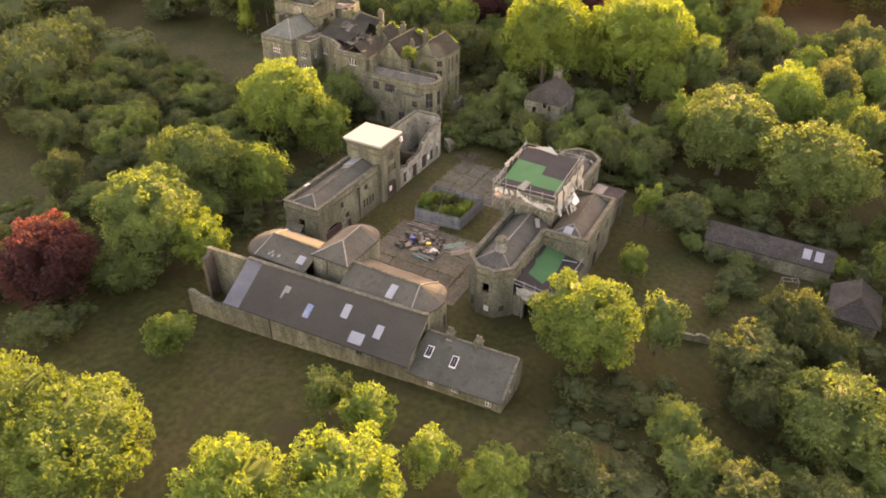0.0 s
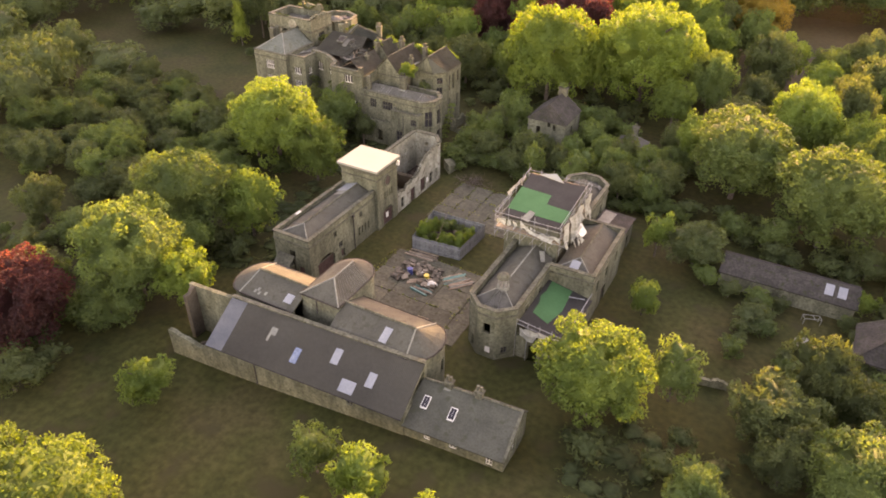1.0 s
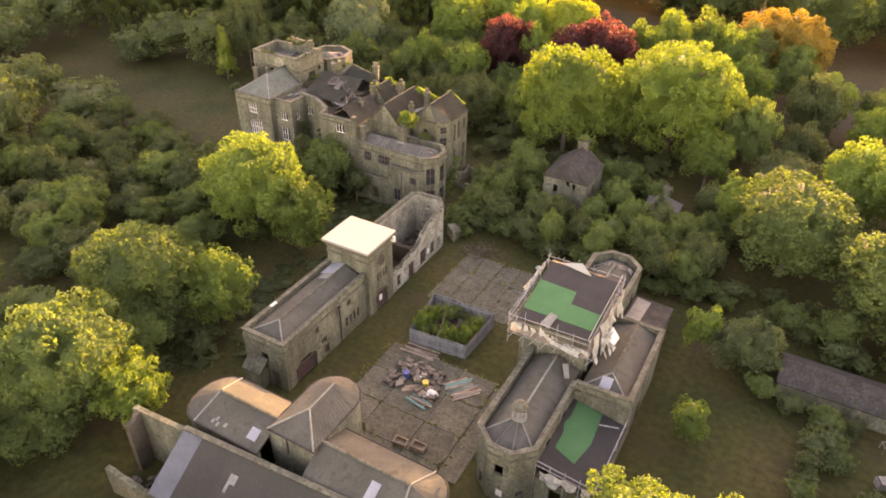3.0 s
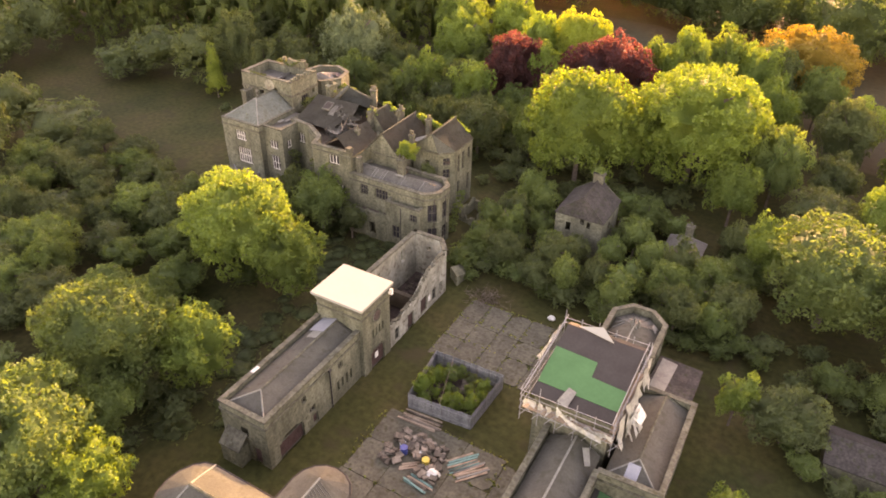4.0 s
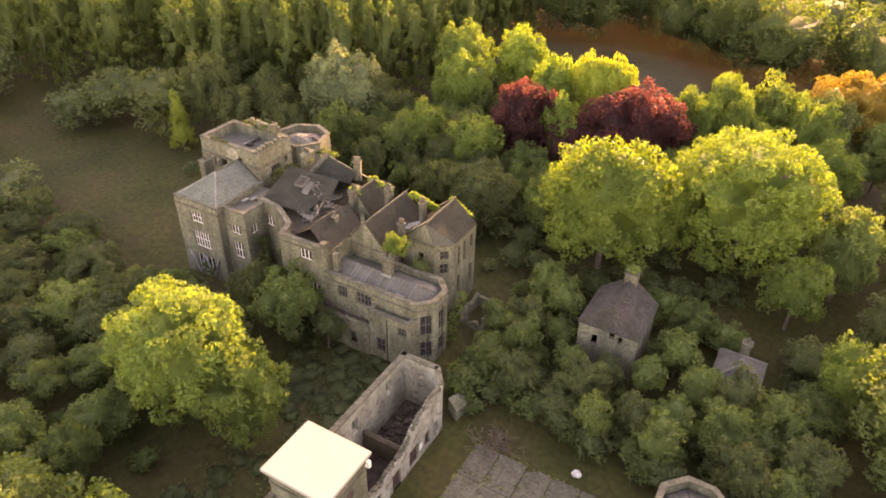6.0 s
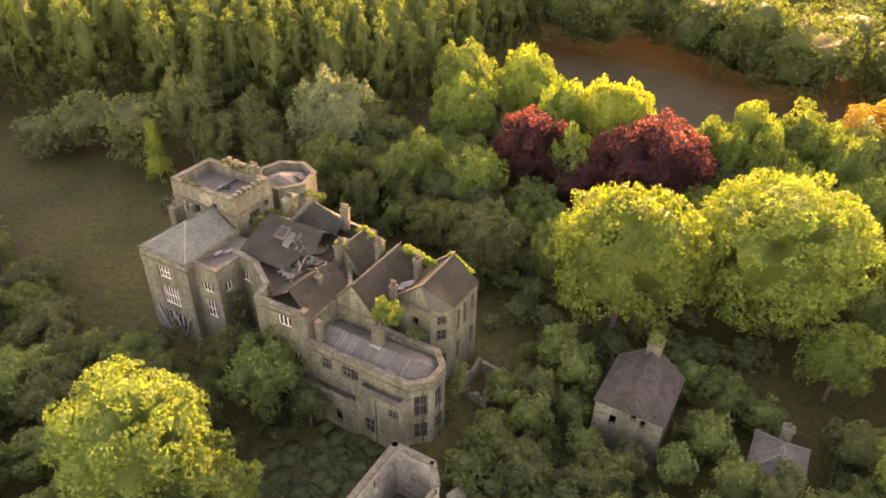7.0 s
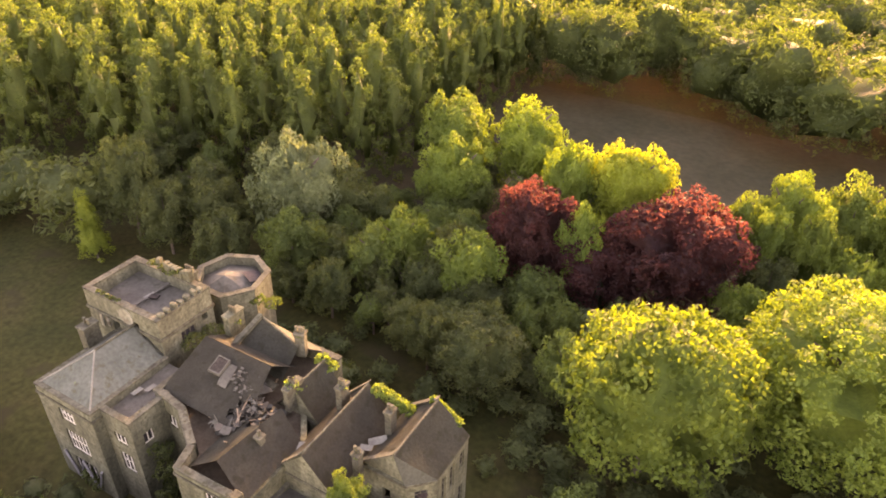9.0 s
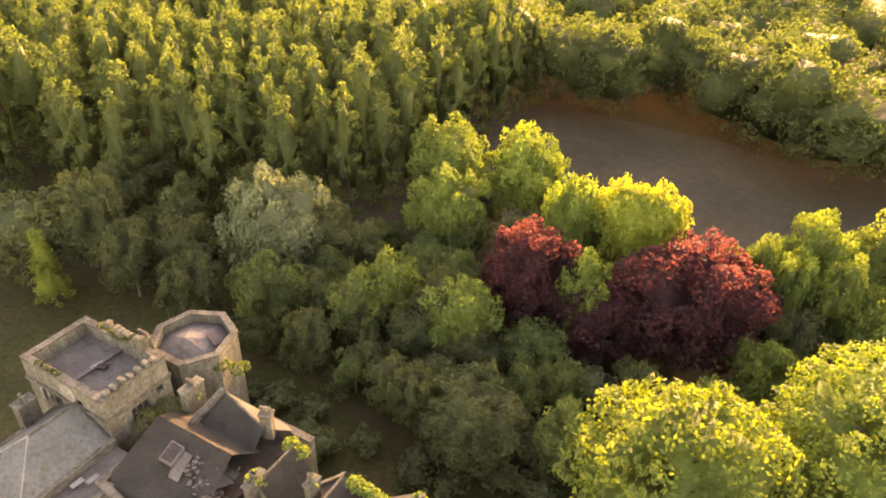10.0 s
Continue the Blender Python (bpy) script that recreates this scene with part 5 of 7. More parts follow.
def barn():
    """Turned by 4 degrees against the yard: local x runs along its front wall."""
    b = thing("long_barn", "long stone barn with grey corrugated roof and ruined end bay", "barn")
    m = pose(-54.2, 41.55, 0, 0, 0, 3.6)
    length, depth, ze, zr = 24.1, 4.9, 4.35, 7.15
    W = lambda u, v, z: tuple(m @ Vector((u, v, z)))

    def panel(name, a, c, holes, z1, mat=STONE, ragged=None, z0=-0.5, lab="", thick=0.5):
        mm = along(W(*a, 0), W(*c, 0))
        bm = wall_mesh((Vector(W(*c, 0)) - Vector(W(*a, 0))).length, z0, z1, thick, [h[:4] for h in holes], ragged)
        bmesh.ops.transform(bm, matrix=mm, verts=bm.verts)
        ob = mesh_object(name, bm, mat, b, lab)
        for h in holes:
            if h[4] == "w":
                add_window(ob, *h[:4], mm, mullions=1, transoms=0)
        return ob

    rng = random.Random(12)
    jag = [rng.uniform(-0.2, 0.2) for _ in range(64)]
    panel("front_wall", (0.0, 0.15), (length, 0.15), [(17.6, 18.4, 3.0, 3.8, "w")], ze - 0.12)
    panel("ruined_wall", (-5.7, 0.15), (-0.01, 0.15), [], 4.4, ragged=lambda u: 3.9 - 0.9 * smooth(0, 4.5, u) + 0.9 * smooth(4.6, 5.6, u) + jag[int(u * 3)] * 0.6, lab="broken outer wall of the collapsed west bay")
    panel("back_wall", (length, depth + 0.45), (-6.2, depth + 0.45), [], zr - 0.15)
    panel("east_gable", (length - 0.01, 0.7), (length - 0.01, depth - 0.1), [], ze - 0.12)
    panel("west_gable", (-5.7, depth - 0.1), (-5.7, 3.2), [], 7.2, BRICK, ragged=lambda u: 7.0 - 0.35 * u + jag[int(u * 5)], lab="ruined end wall with bare brown render")
    slab("gable_top", [W(length - 0.02, 0.3, ze - 0.1), W(length - 0.02, depth + 0.3, ze - 0.1), W(length - 0.02, depth + 0.3, zr - 0.1)][::-1] and [W(length - 0.45, 0.3, ze - 0.1), W(length - 0.02, 0.3, ze - 0.1), W(length - 0.02, depth + 0.2, zr - 0.12), W(length - 0.45, depth + 0.2, zr - 0.12)], STONE, b, "", 0.3)
    # corrugated sheets: each strip is a ribbed plate, clear strips set among them
    strips = 22
    pitch = length / strips
    for k in range(strips):
        u0, u1 = k * pitch, (k + 1) * pitch
        clear = k < 2
        bm = bmesh.new()
        n = 12
        top = []
        for i in range(n + 1):
            u = u0 + (u1 - u0) * i / n
            h = 0.045 if i % 2 else 0.0
            top.append((bm.verts.new(W(u, -0.25, ze - 0.12 + h + 0.006 * (k % 2))), bm.verts.new(W(u, depth + 0.1, zr + h + 0.006 * (k % 2)))))
        for p, q in zip(top, top[1:]):
            bm.faces.new((p[0], q[0], q[1], p[1]))
        bmesh.ops.solidify(bm, geom=bm.faces[:], thickness=-0.03)
        mesh_object("roof_sheet", bm, SKYLIGHT if clear else SHEET, b, "pale translucent roof sheet" if clear else "")
    S = lambda u, f, lift=0.1: W(u, -0.25 + (depth + 0.35) * f, ze - 0.12 + (zr - ze + 0.12) * f + lift)
    for u0, u1, f0, f1, mat, lab in ((6.5, 6.8, 0.45, 0.72, LEAD_PALE, "slipped pale sheet"), (6.805, 7.3, 0.58, 0.72, LEAD_PALE, "slipped pale sheet"), (10.2, 11.0, 0.24, 0.52, BLUE_GLASS, "blue plastic skylight"), (14.5, 15.4, 0.47, 0.75, SKYLIGHT, "pale skylight"),
                                     (16.6, 18.3, 0.08, 0.30, SKYLIGHT, "pale skylight"), (19.1, 20.0, 0.30, 0.56, SKYLIGHT, "pale skylight")):
        slab("skylight", [S(u0, f0), S(u1, f0), S(u1, f1), S(u0, f1)], mat, b, lab, 0.04)
    bm = bmesh.new()
    add_box(bm, 0.0, length, depth - 0.05, depth + 0.5, zr + 0.03, zr + 0.2, m, bevel=0.03)
    mesh_object("ridge_coping", bm, STONE_TRIM, b)
    bm = bmesh.new()
    add_bar(bm, W(6.2, 0.08, 0.3), W(6.2, 0.08, ze - 0.2), 0.06)
    add_bar(bm, W(0.2, -0.2, ze - 0.2), W(length, -0.2, ze - 0.2), 0.07)
    mesh_object("gutter", bm, IRON, b)
    bm = bmesh.new()
    for k in range(26):
        s = rng.uniform(0.1, 0.3)
        p = W(rng.uniform(-5.2, -0.5), rng.uniform(0.9, 4.6), 0)
        add_box(bm, -s, s, -s, s, -s, s * 0.6, pose(p[0], p[1], ground_z(p[0], p[1]) + 0.1, rng.uniform(-30, 30), rng.uniform(-30, 30), rng.uniform(0, 90)))
    tagged(mesh_object("rubble", bm, RUBBLE, b), kind="stuff")


barn()


def cottage():
    b = thing("cottage", "low stone cottage with brown slate roof, two rooflights and small chimneys", "house")
    m = pose(-30.3, 43.3, 0, 0, 0, 4.5)
    length, depth, ze, zr = 10.6, 6.6, 3.25, 5.25
    W = lambda u, v, z: tuple(m @ Vector((u, v, z)))
    o = [W(0, 0, 0)[:2], W(length, 0, 0)[:2], W(length, depth, 0)[:2], W(0, depth, 0)[:2]]
    walls(b, o, 0.0, ze, 0.4, STONE, {0: [(2.3, 3.0, 2.1, 2.8, "w"), (5.0, 5.8, 2.2, 2.9, "w"), (8.8, 9.5, 1.8, 2.8, "w")], 1: [(2.5, 3.3, 1.5, 2.7, "w")]}, frame_mat=WHITE_PAINT)
    c = depth * 0.72
    slab("roof_slope", [W(0.02, -0.25, ze), W(length + 0.1, -0.25, ze), W(length + 0.1, c, zr), W(0.02, c, zr)], SLATE_BROWN, b)
    slab("roof_slope", [W(length + 0.1, depth + 0.2, ze), W(0.02, depth + 0.2, ze), W(0.02, c, zr), W(length + 0.1, c, zr)], SLATE_BROWN, b)
    bm = bmesh.new()
    pts = [(length - 0.02, 0, ze), (length - 0.02, depth, ze), (length - 0.02, c, zr - 0.1)]
    f0, f1 = [bm.verts.new(W(*p)) for p in pts], [bm.verts.new(W(p[0] - 0.35, p[1], p[2])) for p in pts]
    bm.faces.new(f0), bm.faces.new(f1[::-1])
    for k in range(3):
        bm.faces.new((f0[k], f1[k], f1[(k + 1) % 3], f0[(k + 1) % 3]))
    bmesh.ops.recalc_face_normals(bm, faces=bm.faces)
    mesh_object("gable", bm, STONE, b)
    slab("verge", [W(length - 0.1, -0.3, ze + 0.12), W(length + 0.2, -0.3, ze + 0.12), W(length + 0.2, c, zr + 0.12), W(length - 0.1, c, zr + 0.12)], STONE_TRIM, b, "", 0.1)
    bm = bmesh.new()
    add_bar(bm, W(0, c, zr + 0.03), W(length, c, zr + 0.03), 0.14)
    mesh_object("ridge", bm, STONE_TRIM, b)
    R = lambda u, f, lift: W(u, -0.25 + (c + 0.25) * f, ze + (zr - ze) * f + lift)
    for u, f0 in ((1.0, 0.43), (4.0, 0.38)):
        w = new("rooflight")
        w.parent = b
        slab("frame", [R(u, f0, 0.1), R(u + 0.72, f0, 0.1), R(u + 0.72, f0 + 0.25, 0.1), R(u, f0 + 0.25, 0.1)], WHITE_PAINT, w, "white rooflight frame", 0.1)
        for k in range(2):
            slab("pane", [R(u + 0.07 + k * 0.3, f0 + 0.02, 0.13), R(u + 0.35 + k * 0.3, f0 + 0.02, 0.13), R(u + 0.35 + k * 0.3, f0 + 0.23, 0.13), R(u + 0.07 + k * 0.3, f0 + 0.23, 0.13)], GLASS_DARK, w, "", 0.03)
    for u in (2.9, 6.15):
        p = W(u, c, 0)
        chimney(p[0], p[1], zr - 0.4, zr + 1.0, b, 0.75, 0.6, 2)
    slab("flashing", [R(2.5, 0.9, 0.03), R(3.2, 0.9, 0.03), R(3.2, 0.98, 0.03), R(2.5, 0.98, 0.03)], LEAD_PALE, b, "", 0.03)
    box("sill_board", 0.2, 1.5, -0.08, -0.01, 0.9, 1.05, WHITE_PAINT, b, "white painted board", m=m @ pose(0.4, 0, 0.5))
    box("sill_board", 0.2, 1.5, -0.08, -0.01, 0.9, 1.05, WHITE_PAINT, b, "white painted board", m=m @ pose(4.3, 0, 0.5))


cottage()


# ---- the yard ----
def yard():
    pv = thing("pavement", "cracked brown concrete slabs in the stable yard", "pavement", kind="structure")
    rng = random.Random(3)

    def lay(x0, x1, y0, y1, nx, ny, skip=()):
        """Large cast slabs with open joints and worn corners."""
        base = [x0 + (x1 - x0) * (i + (rng.uniform(-0.12, 0.12) if 0 < i < nx else 0)) / nx for i in range(nx + 1)]
        rows = [y0 + (y1 - y0) * (j + (rng.uniform(-0.15, 0.15) if 0 < j < ny else 0)) / ny for j in range(ny + 1)]
        for j in range(ny):
            cuts = [c + rng.uniform(-0.06, 0.06) for c in base]
            ya, yb = rows[j], rows[j + 1]
            for i in range(nx):
                if (i, j) in skip:
                    continue
                xa, xb, e = cuts[i] + 0.035, cuts[i + 1] - 0.035, 0.02
                ring = []
                for (cx, cy), (nx_, ny_) in zip(((xa, ya + e), (xb, ya + e), (xb, yb - e), (xa, yb - e)), ((1, 1), (-1, 1), (-1, -1), (1, -1))):
                    w = rng.uniform(0.1, 0.9) if rng.random() < 0.22 else 0.05
                    first, second = (cx, cy + ny_ * w), (cx + nx_ * w * rng.uniform(0.6, 1.4), cy)
                    ring += [first, second] if nx_ == ny_ else [second, first]
                z = 0.06 + rng.uniform(0, 0.035)
                bm = bmesh.new()
                low, top = [bm.verts.new((x, y, -0.15)) for x, y in ring], [bm.verts.new((x + rng.uniform(-0.03, 0.03), y + rng.uniform(-0.03, 0.03), z + rng.uniform(-0.01, 0.01))) for x, y in ring]
                bm.faces.new(top)
                for k in range(8):
                    bm.faces.new((low[k], low[(k + 1) % 8], top[(k + 1) % 8], top[k]))
                mesh_object("slab", bm, CONCRETE, pv)

    lay(-50.2, -36.0, 82.2, 93.8, 5, 3)
    lay(-49.0, -35.2, 55.0, 72.6, 3, 4, skip=((0, 0),))
    lay(-35.14, -33.0, 58.4, 72.0, 1, 2)


yard()


def fence_pen():
    f = thing("fence", "square pen of grey-blue upright sheets round an overgrown pit", "fence")
    c = [(-47.5, 73.6), (-40.3, 74.3), (-40.0, 81.3), (-48.3, 80.9)]
    rng = random.Random(5)
    board = None
    for a, b in zip(c, c[1:] + c[:1]):
        v = Vector(b) - Vector(a)
        n = int(v.length / 0.3)
        ang = math.degrees(math.atan2(v.y, v.x))
        for k in range(n):
            p = Vector(a) + v * ((k + 0.5) / n)
            mm = pose(p.x, p.y, rng.uniform(-0.04, 0.04), 0, rng.uniform(-1.2, 1.2), ang)
            if board is None:
                bm = bmesh.new()
                add_box(bm, -0.145, 0.145, -0.02, 0.02, 0.0, 2.15, bevel=0.01)
                board = mesh_object("board", bm, FENCE, f)
                board.matrix_basis = mm
            else:
                share("board", board, f, mm)
        for z in (0.5, 1.7):
            bm = bmesh.new()
            add_bar(bm, (a[0], a[1], z), (b[0], b[1], z), 0.05)
            mesh_object("rail", bm, STEEL, f)
    bm = bmesh.new()
    add_bar(bm, (-43.9, 73.9, 2.0), (-46.0, 80.9, 2.3), 0.022)
    mesh_object("cross_pole", bm, TIMBER, f)
    slab("pit", [(-47.0, 74.3, 0.06), (-40.8, 74.8, 0.06), (-40.6, 80.8, 0.06), (-47.8, 80.5, 0.06)], SOIL, f, "dark overgrown ground", 0.1)
    first = None
    for k in range(16):
        s = rng.uniform(0.15, 0.4)
        m = pose(rng.uniform(-45, -42), rng.uniform(76, 80), 0.3, rng.uniform(-40, 40), rng.uniform(-40, 40), rng.uniform(0, 90)) @ Matrix.Scale(s, 4)
        if first is None:
            bm = bmesh.new()
            add_box(bm, -1, 1, -1, 1, -1, 0.5, bevel=0.2)
            first = mesh_object("stone", bm, RUBBLE, f)
            first.matrix_basis = m
        else:
            share("stone", first, f, m)


fence_pen()
for x, y, t, r, c in ((-46.6, 77.4, 3.6, 1.3, "bright"), (-46.9, 75.6, 3.9, 1.2, "bright"), (-45.4, 79.0, 3.0, 1.3, "green"), (-42.6, 75.4, 3.3, 1.2, "bright"), (-41.2, 75.9, 3.6, 1.1, "bright"), (-43.9, 75.2, 2.4, 0.9, "lime"), (-41.4, 79.2, 2.6, 1.0, "lime"), (-44.6, 80.2, 2.2, 1.0, "green"), (-46.0, 74.6, 2.6, 0.8, "lime"), (-40.8, 77.4, 2.8, 0.8, "lime"), (-43.6, 77.2, 1.7, 0.9, "dark"), (-42.6, 78.4, 1.9, 0.9, "green"), (-44.8, 77.6, 1.6, 0.8, "lime"), (-43.0, 79.9, 2.0, 0.9, "dark"), (-45.6, 76.0, 2.4, 0.8, "lime"), (-41.8, 77.3, 2.2, 0.8, "green")):
    tree(x, y, t, r, c, "loose", "small", foot=0.1, what="bush")


def salvage():
    """Stone, drums and timber laid out in the yard."""
    rng = random.Random(9)

    def blocks(name, n, x0, x1, y0, y1, label):
        h = thing(name, label, "rubble heap")
        first = []
        for k in range(n):
            s = rng.uniform(0.18, 0.5)
            m = pose(rng.uniform(x0, x1), rng.uniform(y0, y1), rng.uniform(0.15, 0.55), rng.uniform(-25, 25), rng.uniform(-25, 25), rng.uniform(0, 180)) @ Matrix.Scale(s, 4)
            if len(first) < 4:
                bm = bmesh.new()
                add_box(bm, -1, 1, -0.7, 0.7, -0.5, 0.5, bevel=0.14)
                for v in bm.verts:
                    v.co *= rng.uniform(0.82, 1.12)
                first.append(mesh_object("stone", bm, RUBBLE, h))
                first[-1].matrix_basis = m
            else:
                share("stone", first[k % 4], h, m)
    blocks("stone_heap", 40, -46.2, -43.4, 68.6, 70.8, "heap of grey salvaged stone blocks on concrete")
    blocks("stone_heap", 36, -43.4, -40.7, 68.2, 70.6, "heap of grey salvaged stone blocks on concrete")
    blocks("stone_heap", 24, -46.6, -44.6, 66.4, 68.4, "low heap of brown stone and soil on concrete")
    blocks("stone_heap", 22, -42.2, -40.2, 66.6, 68.2, "low heap of broken stone on concrete")

    def drum(x, y, mat, label, cat):
        d = thing("drum" if mat is BLUE else "plastic_tub", label, cat)
        bm = bmesh.new()
        add_bar(bm, (x, y, 0.05), (x, y, 0.95), 0.36, 14)
        for z in (0.3, 0.62, 0.93):
            add_bar(bm, (x, y, z), (x, y, z + 0.05), 0.385, 14)
        mesh_object("body", bm, mat, d)
    drum(-44.6, 68.2, BLUE, "dark blue plastic drum among salvaged stones", "drum")
    drum(-41.95, 68.0, YELLOW, "yellow plastic tub among salvaged stones", "tub")

    def sack(x, y, label, s=0.6):
        d = thing("white_sack", label, "sack")
        bm = bmesh.new()
        bmesh.ops.create_icosphere(bm, subdivisions=2, radius=s)
        for v in bm.verts:
            v.co *= 1 + 0.25 * noise.noise(v.co * 3 + Vector((x, y, 0)))
            v.co.z = max(v.co.z * 0.6, -0.2)
            v.co += Vector((x, y, 0.3))
        mesh_object("body", bm, WHITE_SHEET, d)
    sack(-45.2, 69.0, "crumpled white sack among stones", 0.4)
    sack(-42.9, 68.8, "crumpled white sack among stones", 0.45)
    sack(-40.7, 67.3, "crumpled white plastic sheet among stones", 0.75)

    def plank_pile(x, y, rz, n, length, mats, label):
        d = thing("plank_pile", label, "timber", at=(x, y, 0), rz=rz)
        for k in range(n):
            bm = bmesh.new()
            add_box(bm, -length / 2, length / 2, -0.11, 0.11, 0, 0.1, pose(rng.uniform(-0.3, 0.3), (k % 6 - 2.5) * 0.28, 0.08 + 0.12 * (k // 6), 0, 0, rng.uniform(-4, 4)), bevel=0.01)
            mesh_object("plank", bm, mats[k % len(mats)], d)
    plank_pile(-45.3, 72.7, 2, 8, 4.3, (TIMBER, RUBBLE, TIMBER), "long pile of weathered timber beside the fence")
    plank_pile(-38.9, 70.2, 52, 6, 3.2, (TEAL, TEAL, TIMBER), "pile of teal painted boards on concrete")
    plank_pile(-37.9, 69.5, 50, 6, 3.4, (TIMBER, LEAD_PALE, TIMBER), "pile of pale boards on concrete")
    plank_pile(-41.4, 66.0, -8, 10, 2.6, (TEAL, RUBBLE, TIMBER), "stack of greenish timber on concrete")
    plank_pile(-43.6, 67.4, 40, 3, 1.8, (TIMBER,), "loose timber on concrete")
    for x, y in ((-40.1, 60.0), (-38.2, 60.4)):
        t = thing("stone_trough", "open wooden feed trough standing by the yard wall", "trough", at=(x, y, 0), rz=3)
        for nm, bx in (("side", (-0.7, 0.7, -0.45, -0.37, 0.05, 0.6)), ("side", (-0.7, 0.7, 0.37, 0.45, 0.05, 0.6)), ("end", (-0.7, -0.62, -0.366, 0.366, 0.05, 0.6)), ("end", (0.62, 0.7, -0.366, 0.366, 0.05, 0.6)), ("base", (-0.61, 0.61, -0.366, 0.366, 0.05, 0.12))):
            box(nm, *bx, TIMBER, t)
    t = thing("dead_brush", "pile of grey dead branches on the yard edge", "brushwood")
    bm = bmesh.new()
    for k in range(140):
        x, y = -48.6 + rng.gauss(0, 1.1), 94.6 + rng.gauss(0, 0.9)
        a, l = rng.uniform(0, math.tau), rng.uniform(0.4, 1.3)
        add_bar(bm, (x, y, rng.uniform(0, 0.6)), (x + l * math.cos(a), y + l * math.sin(a), rng.uniform(0.2, 1.2)), 0.03, 4, 0.012)
    tagged(mesh_object("brushwood", bm, BARK, t), kind="stuff")
    for x, y, s in ((-39.9, 95.2, 0.5),):
        sack(x, y, "white plastic rubbish lying in grass", s)


salvage()


# ---- the hall ----
HZ = 0.4


def hall_west_tower():
    b = thing("hall_tower", "tall square stone tower of the ruined hall with crenellated parapet", "tower")
    o = [(-101.5, 108.7), (-91.2, 108.7), (-91.2, 115.1), (-101.5, 115.1)]
    walls(b, o, HZ, 16.1, 0.6, STONE_GREY, {1: [(2.2, 4.0, 11.6, 13.4, "w", 2, 1), (4.9, 5.6, 13.0, 14.0, "o")], 0: [(3.4, 4.4, 12.4, 13.8, "o"), (6.2, 7.4, 13.0, 14.8, "o")]}, coping=0.06, cop_h=0.2)
    band(b, o, 13.9, 14.2, 0.18, STONE_TRIM)
    slab("lead_roof", [(-100.9, 109.3, 14.7), (-91.8, 109.3, 14.7), (-91.8, 114.5, 14.9), (-100.9, 114.5, 14.9)], LEAD, b, "sagging lilac-grey lead roof", 0.2)
    slab("roof_fold", [(-96.9, 109.4, 14.95), (-96.5, 109.4, 14.95), (-96.0, 114.4, 15.25), (-96.6, 114.4, 15.25)], LEAD, b, "", 0.05)
    # solid dark box, coloured as the shade down an open hatch
    bm = bmesh.new()
    add_box(bm, -0.45, 0.45, -0.3, 0.3, 0, 0.16, pose(-95.9, 112.2, 14.98, 0, 0, 20))
    mesh_object("roof_hatch", bm, GUTTER, b, "dark box standing in for the hole of a roof hatch")
    slab("loose_sheet", [(-96.7, 111.6, 15.1), (-96.5, 111.5, 15.1), (-96.3, 112.6, 15.15), (-96.5, 112.7, 15.15)], LEAD_PALE, b, "", 0.04)
    bm = bmesh.new()
    add_bar(bm, (-95.64, 108.702, 15.02), (-95.64, 108.6, 15.02), 0.95, 20)
    mesh_object("roundel", bm, PLASTER, b, "pale round plaster panel")
    for k, (x, h) in enumerate(((-99.6, 1.5), (-98.6, 1.2))):
        box("pilaster", x - 0.2, x + 0.2, 108.5, 108.7, 13.9 - h, 13.9, PLASTER, b, bevel=0.04)
    for k in range(7):
        box("merlon", -91.82, -91.16, 109.2 + k * 0.8, 109.6 + k * 0.8, 16.33, 16.62 + 0.1 * (k % 3), STONE_GREY, b, bevel=0.04)
    chimney(-94.2, 115.6, 13.0, 17.0, b, 1.2, 0.7, 3)
    for k, h in enumerate((0.3, 0.1, 0.35, 0.22)):
        box("broken_stone", -91.75, -91.2, 109.3 + k * 1.5, 109.75 + k * 1.5, 16.33, 16.34 + h, STONE, b, bevel=0.04)
    # ragged stonework on the north parapet, overgrown
    rng = random.Random(2)
    for k in range(9):
        box("broken_stone", -0.25, 0.25, -0.3, 0.3, 0, rng.uniform(0.5, 1.3), STONE, b, m=pose(-97.5 + k * 0.52, 114.8, 16.34, 0, 0, rng.uniform(-20, 20)), bevel=0.05)


hall_west_tower()


def hall_bow_tower():
    b = thing("hall_bow_tower", "round-ended stone tower of the ruined hall with pale lead roof", "tower")
    o = arc(-93.4, 119.9, 4.0, 4.1, -60, 240, 6)
    walls(b, o, HZ, 13.9, 0.5, STONE_GREY, {0: [(0.6, 1.6, 9, 11, "w")], 5: [(0.6, 1.6, 9, 11, "w")]}, coping=0.1, cop_h=0.2)
    ring = [(-93.4 + (p[0] + 93.4) * 0.88, 119.9 + (p[1] - 119.9) * 0.88, 13.0) for p in o]
    for p, q in zip(ring, ring[1:] + ring[:1]):
        slab("roof_slope", [p, q, (-93.6, 119.2, 14.3)], LEAD, b)
    # black plate on the unbroken roof, in place of the shade in a hole
    slab("roof_hole", [(-92.8, 120.9, 14.0), (-91.0, 120.2, 13.75), (-90.7, 121.7, 13.45), (-92.2, 122.6, 13.5)], IRON, b, "black plate standing in for a shaded hole in the roof", 0.05)


hall_bow_tower()


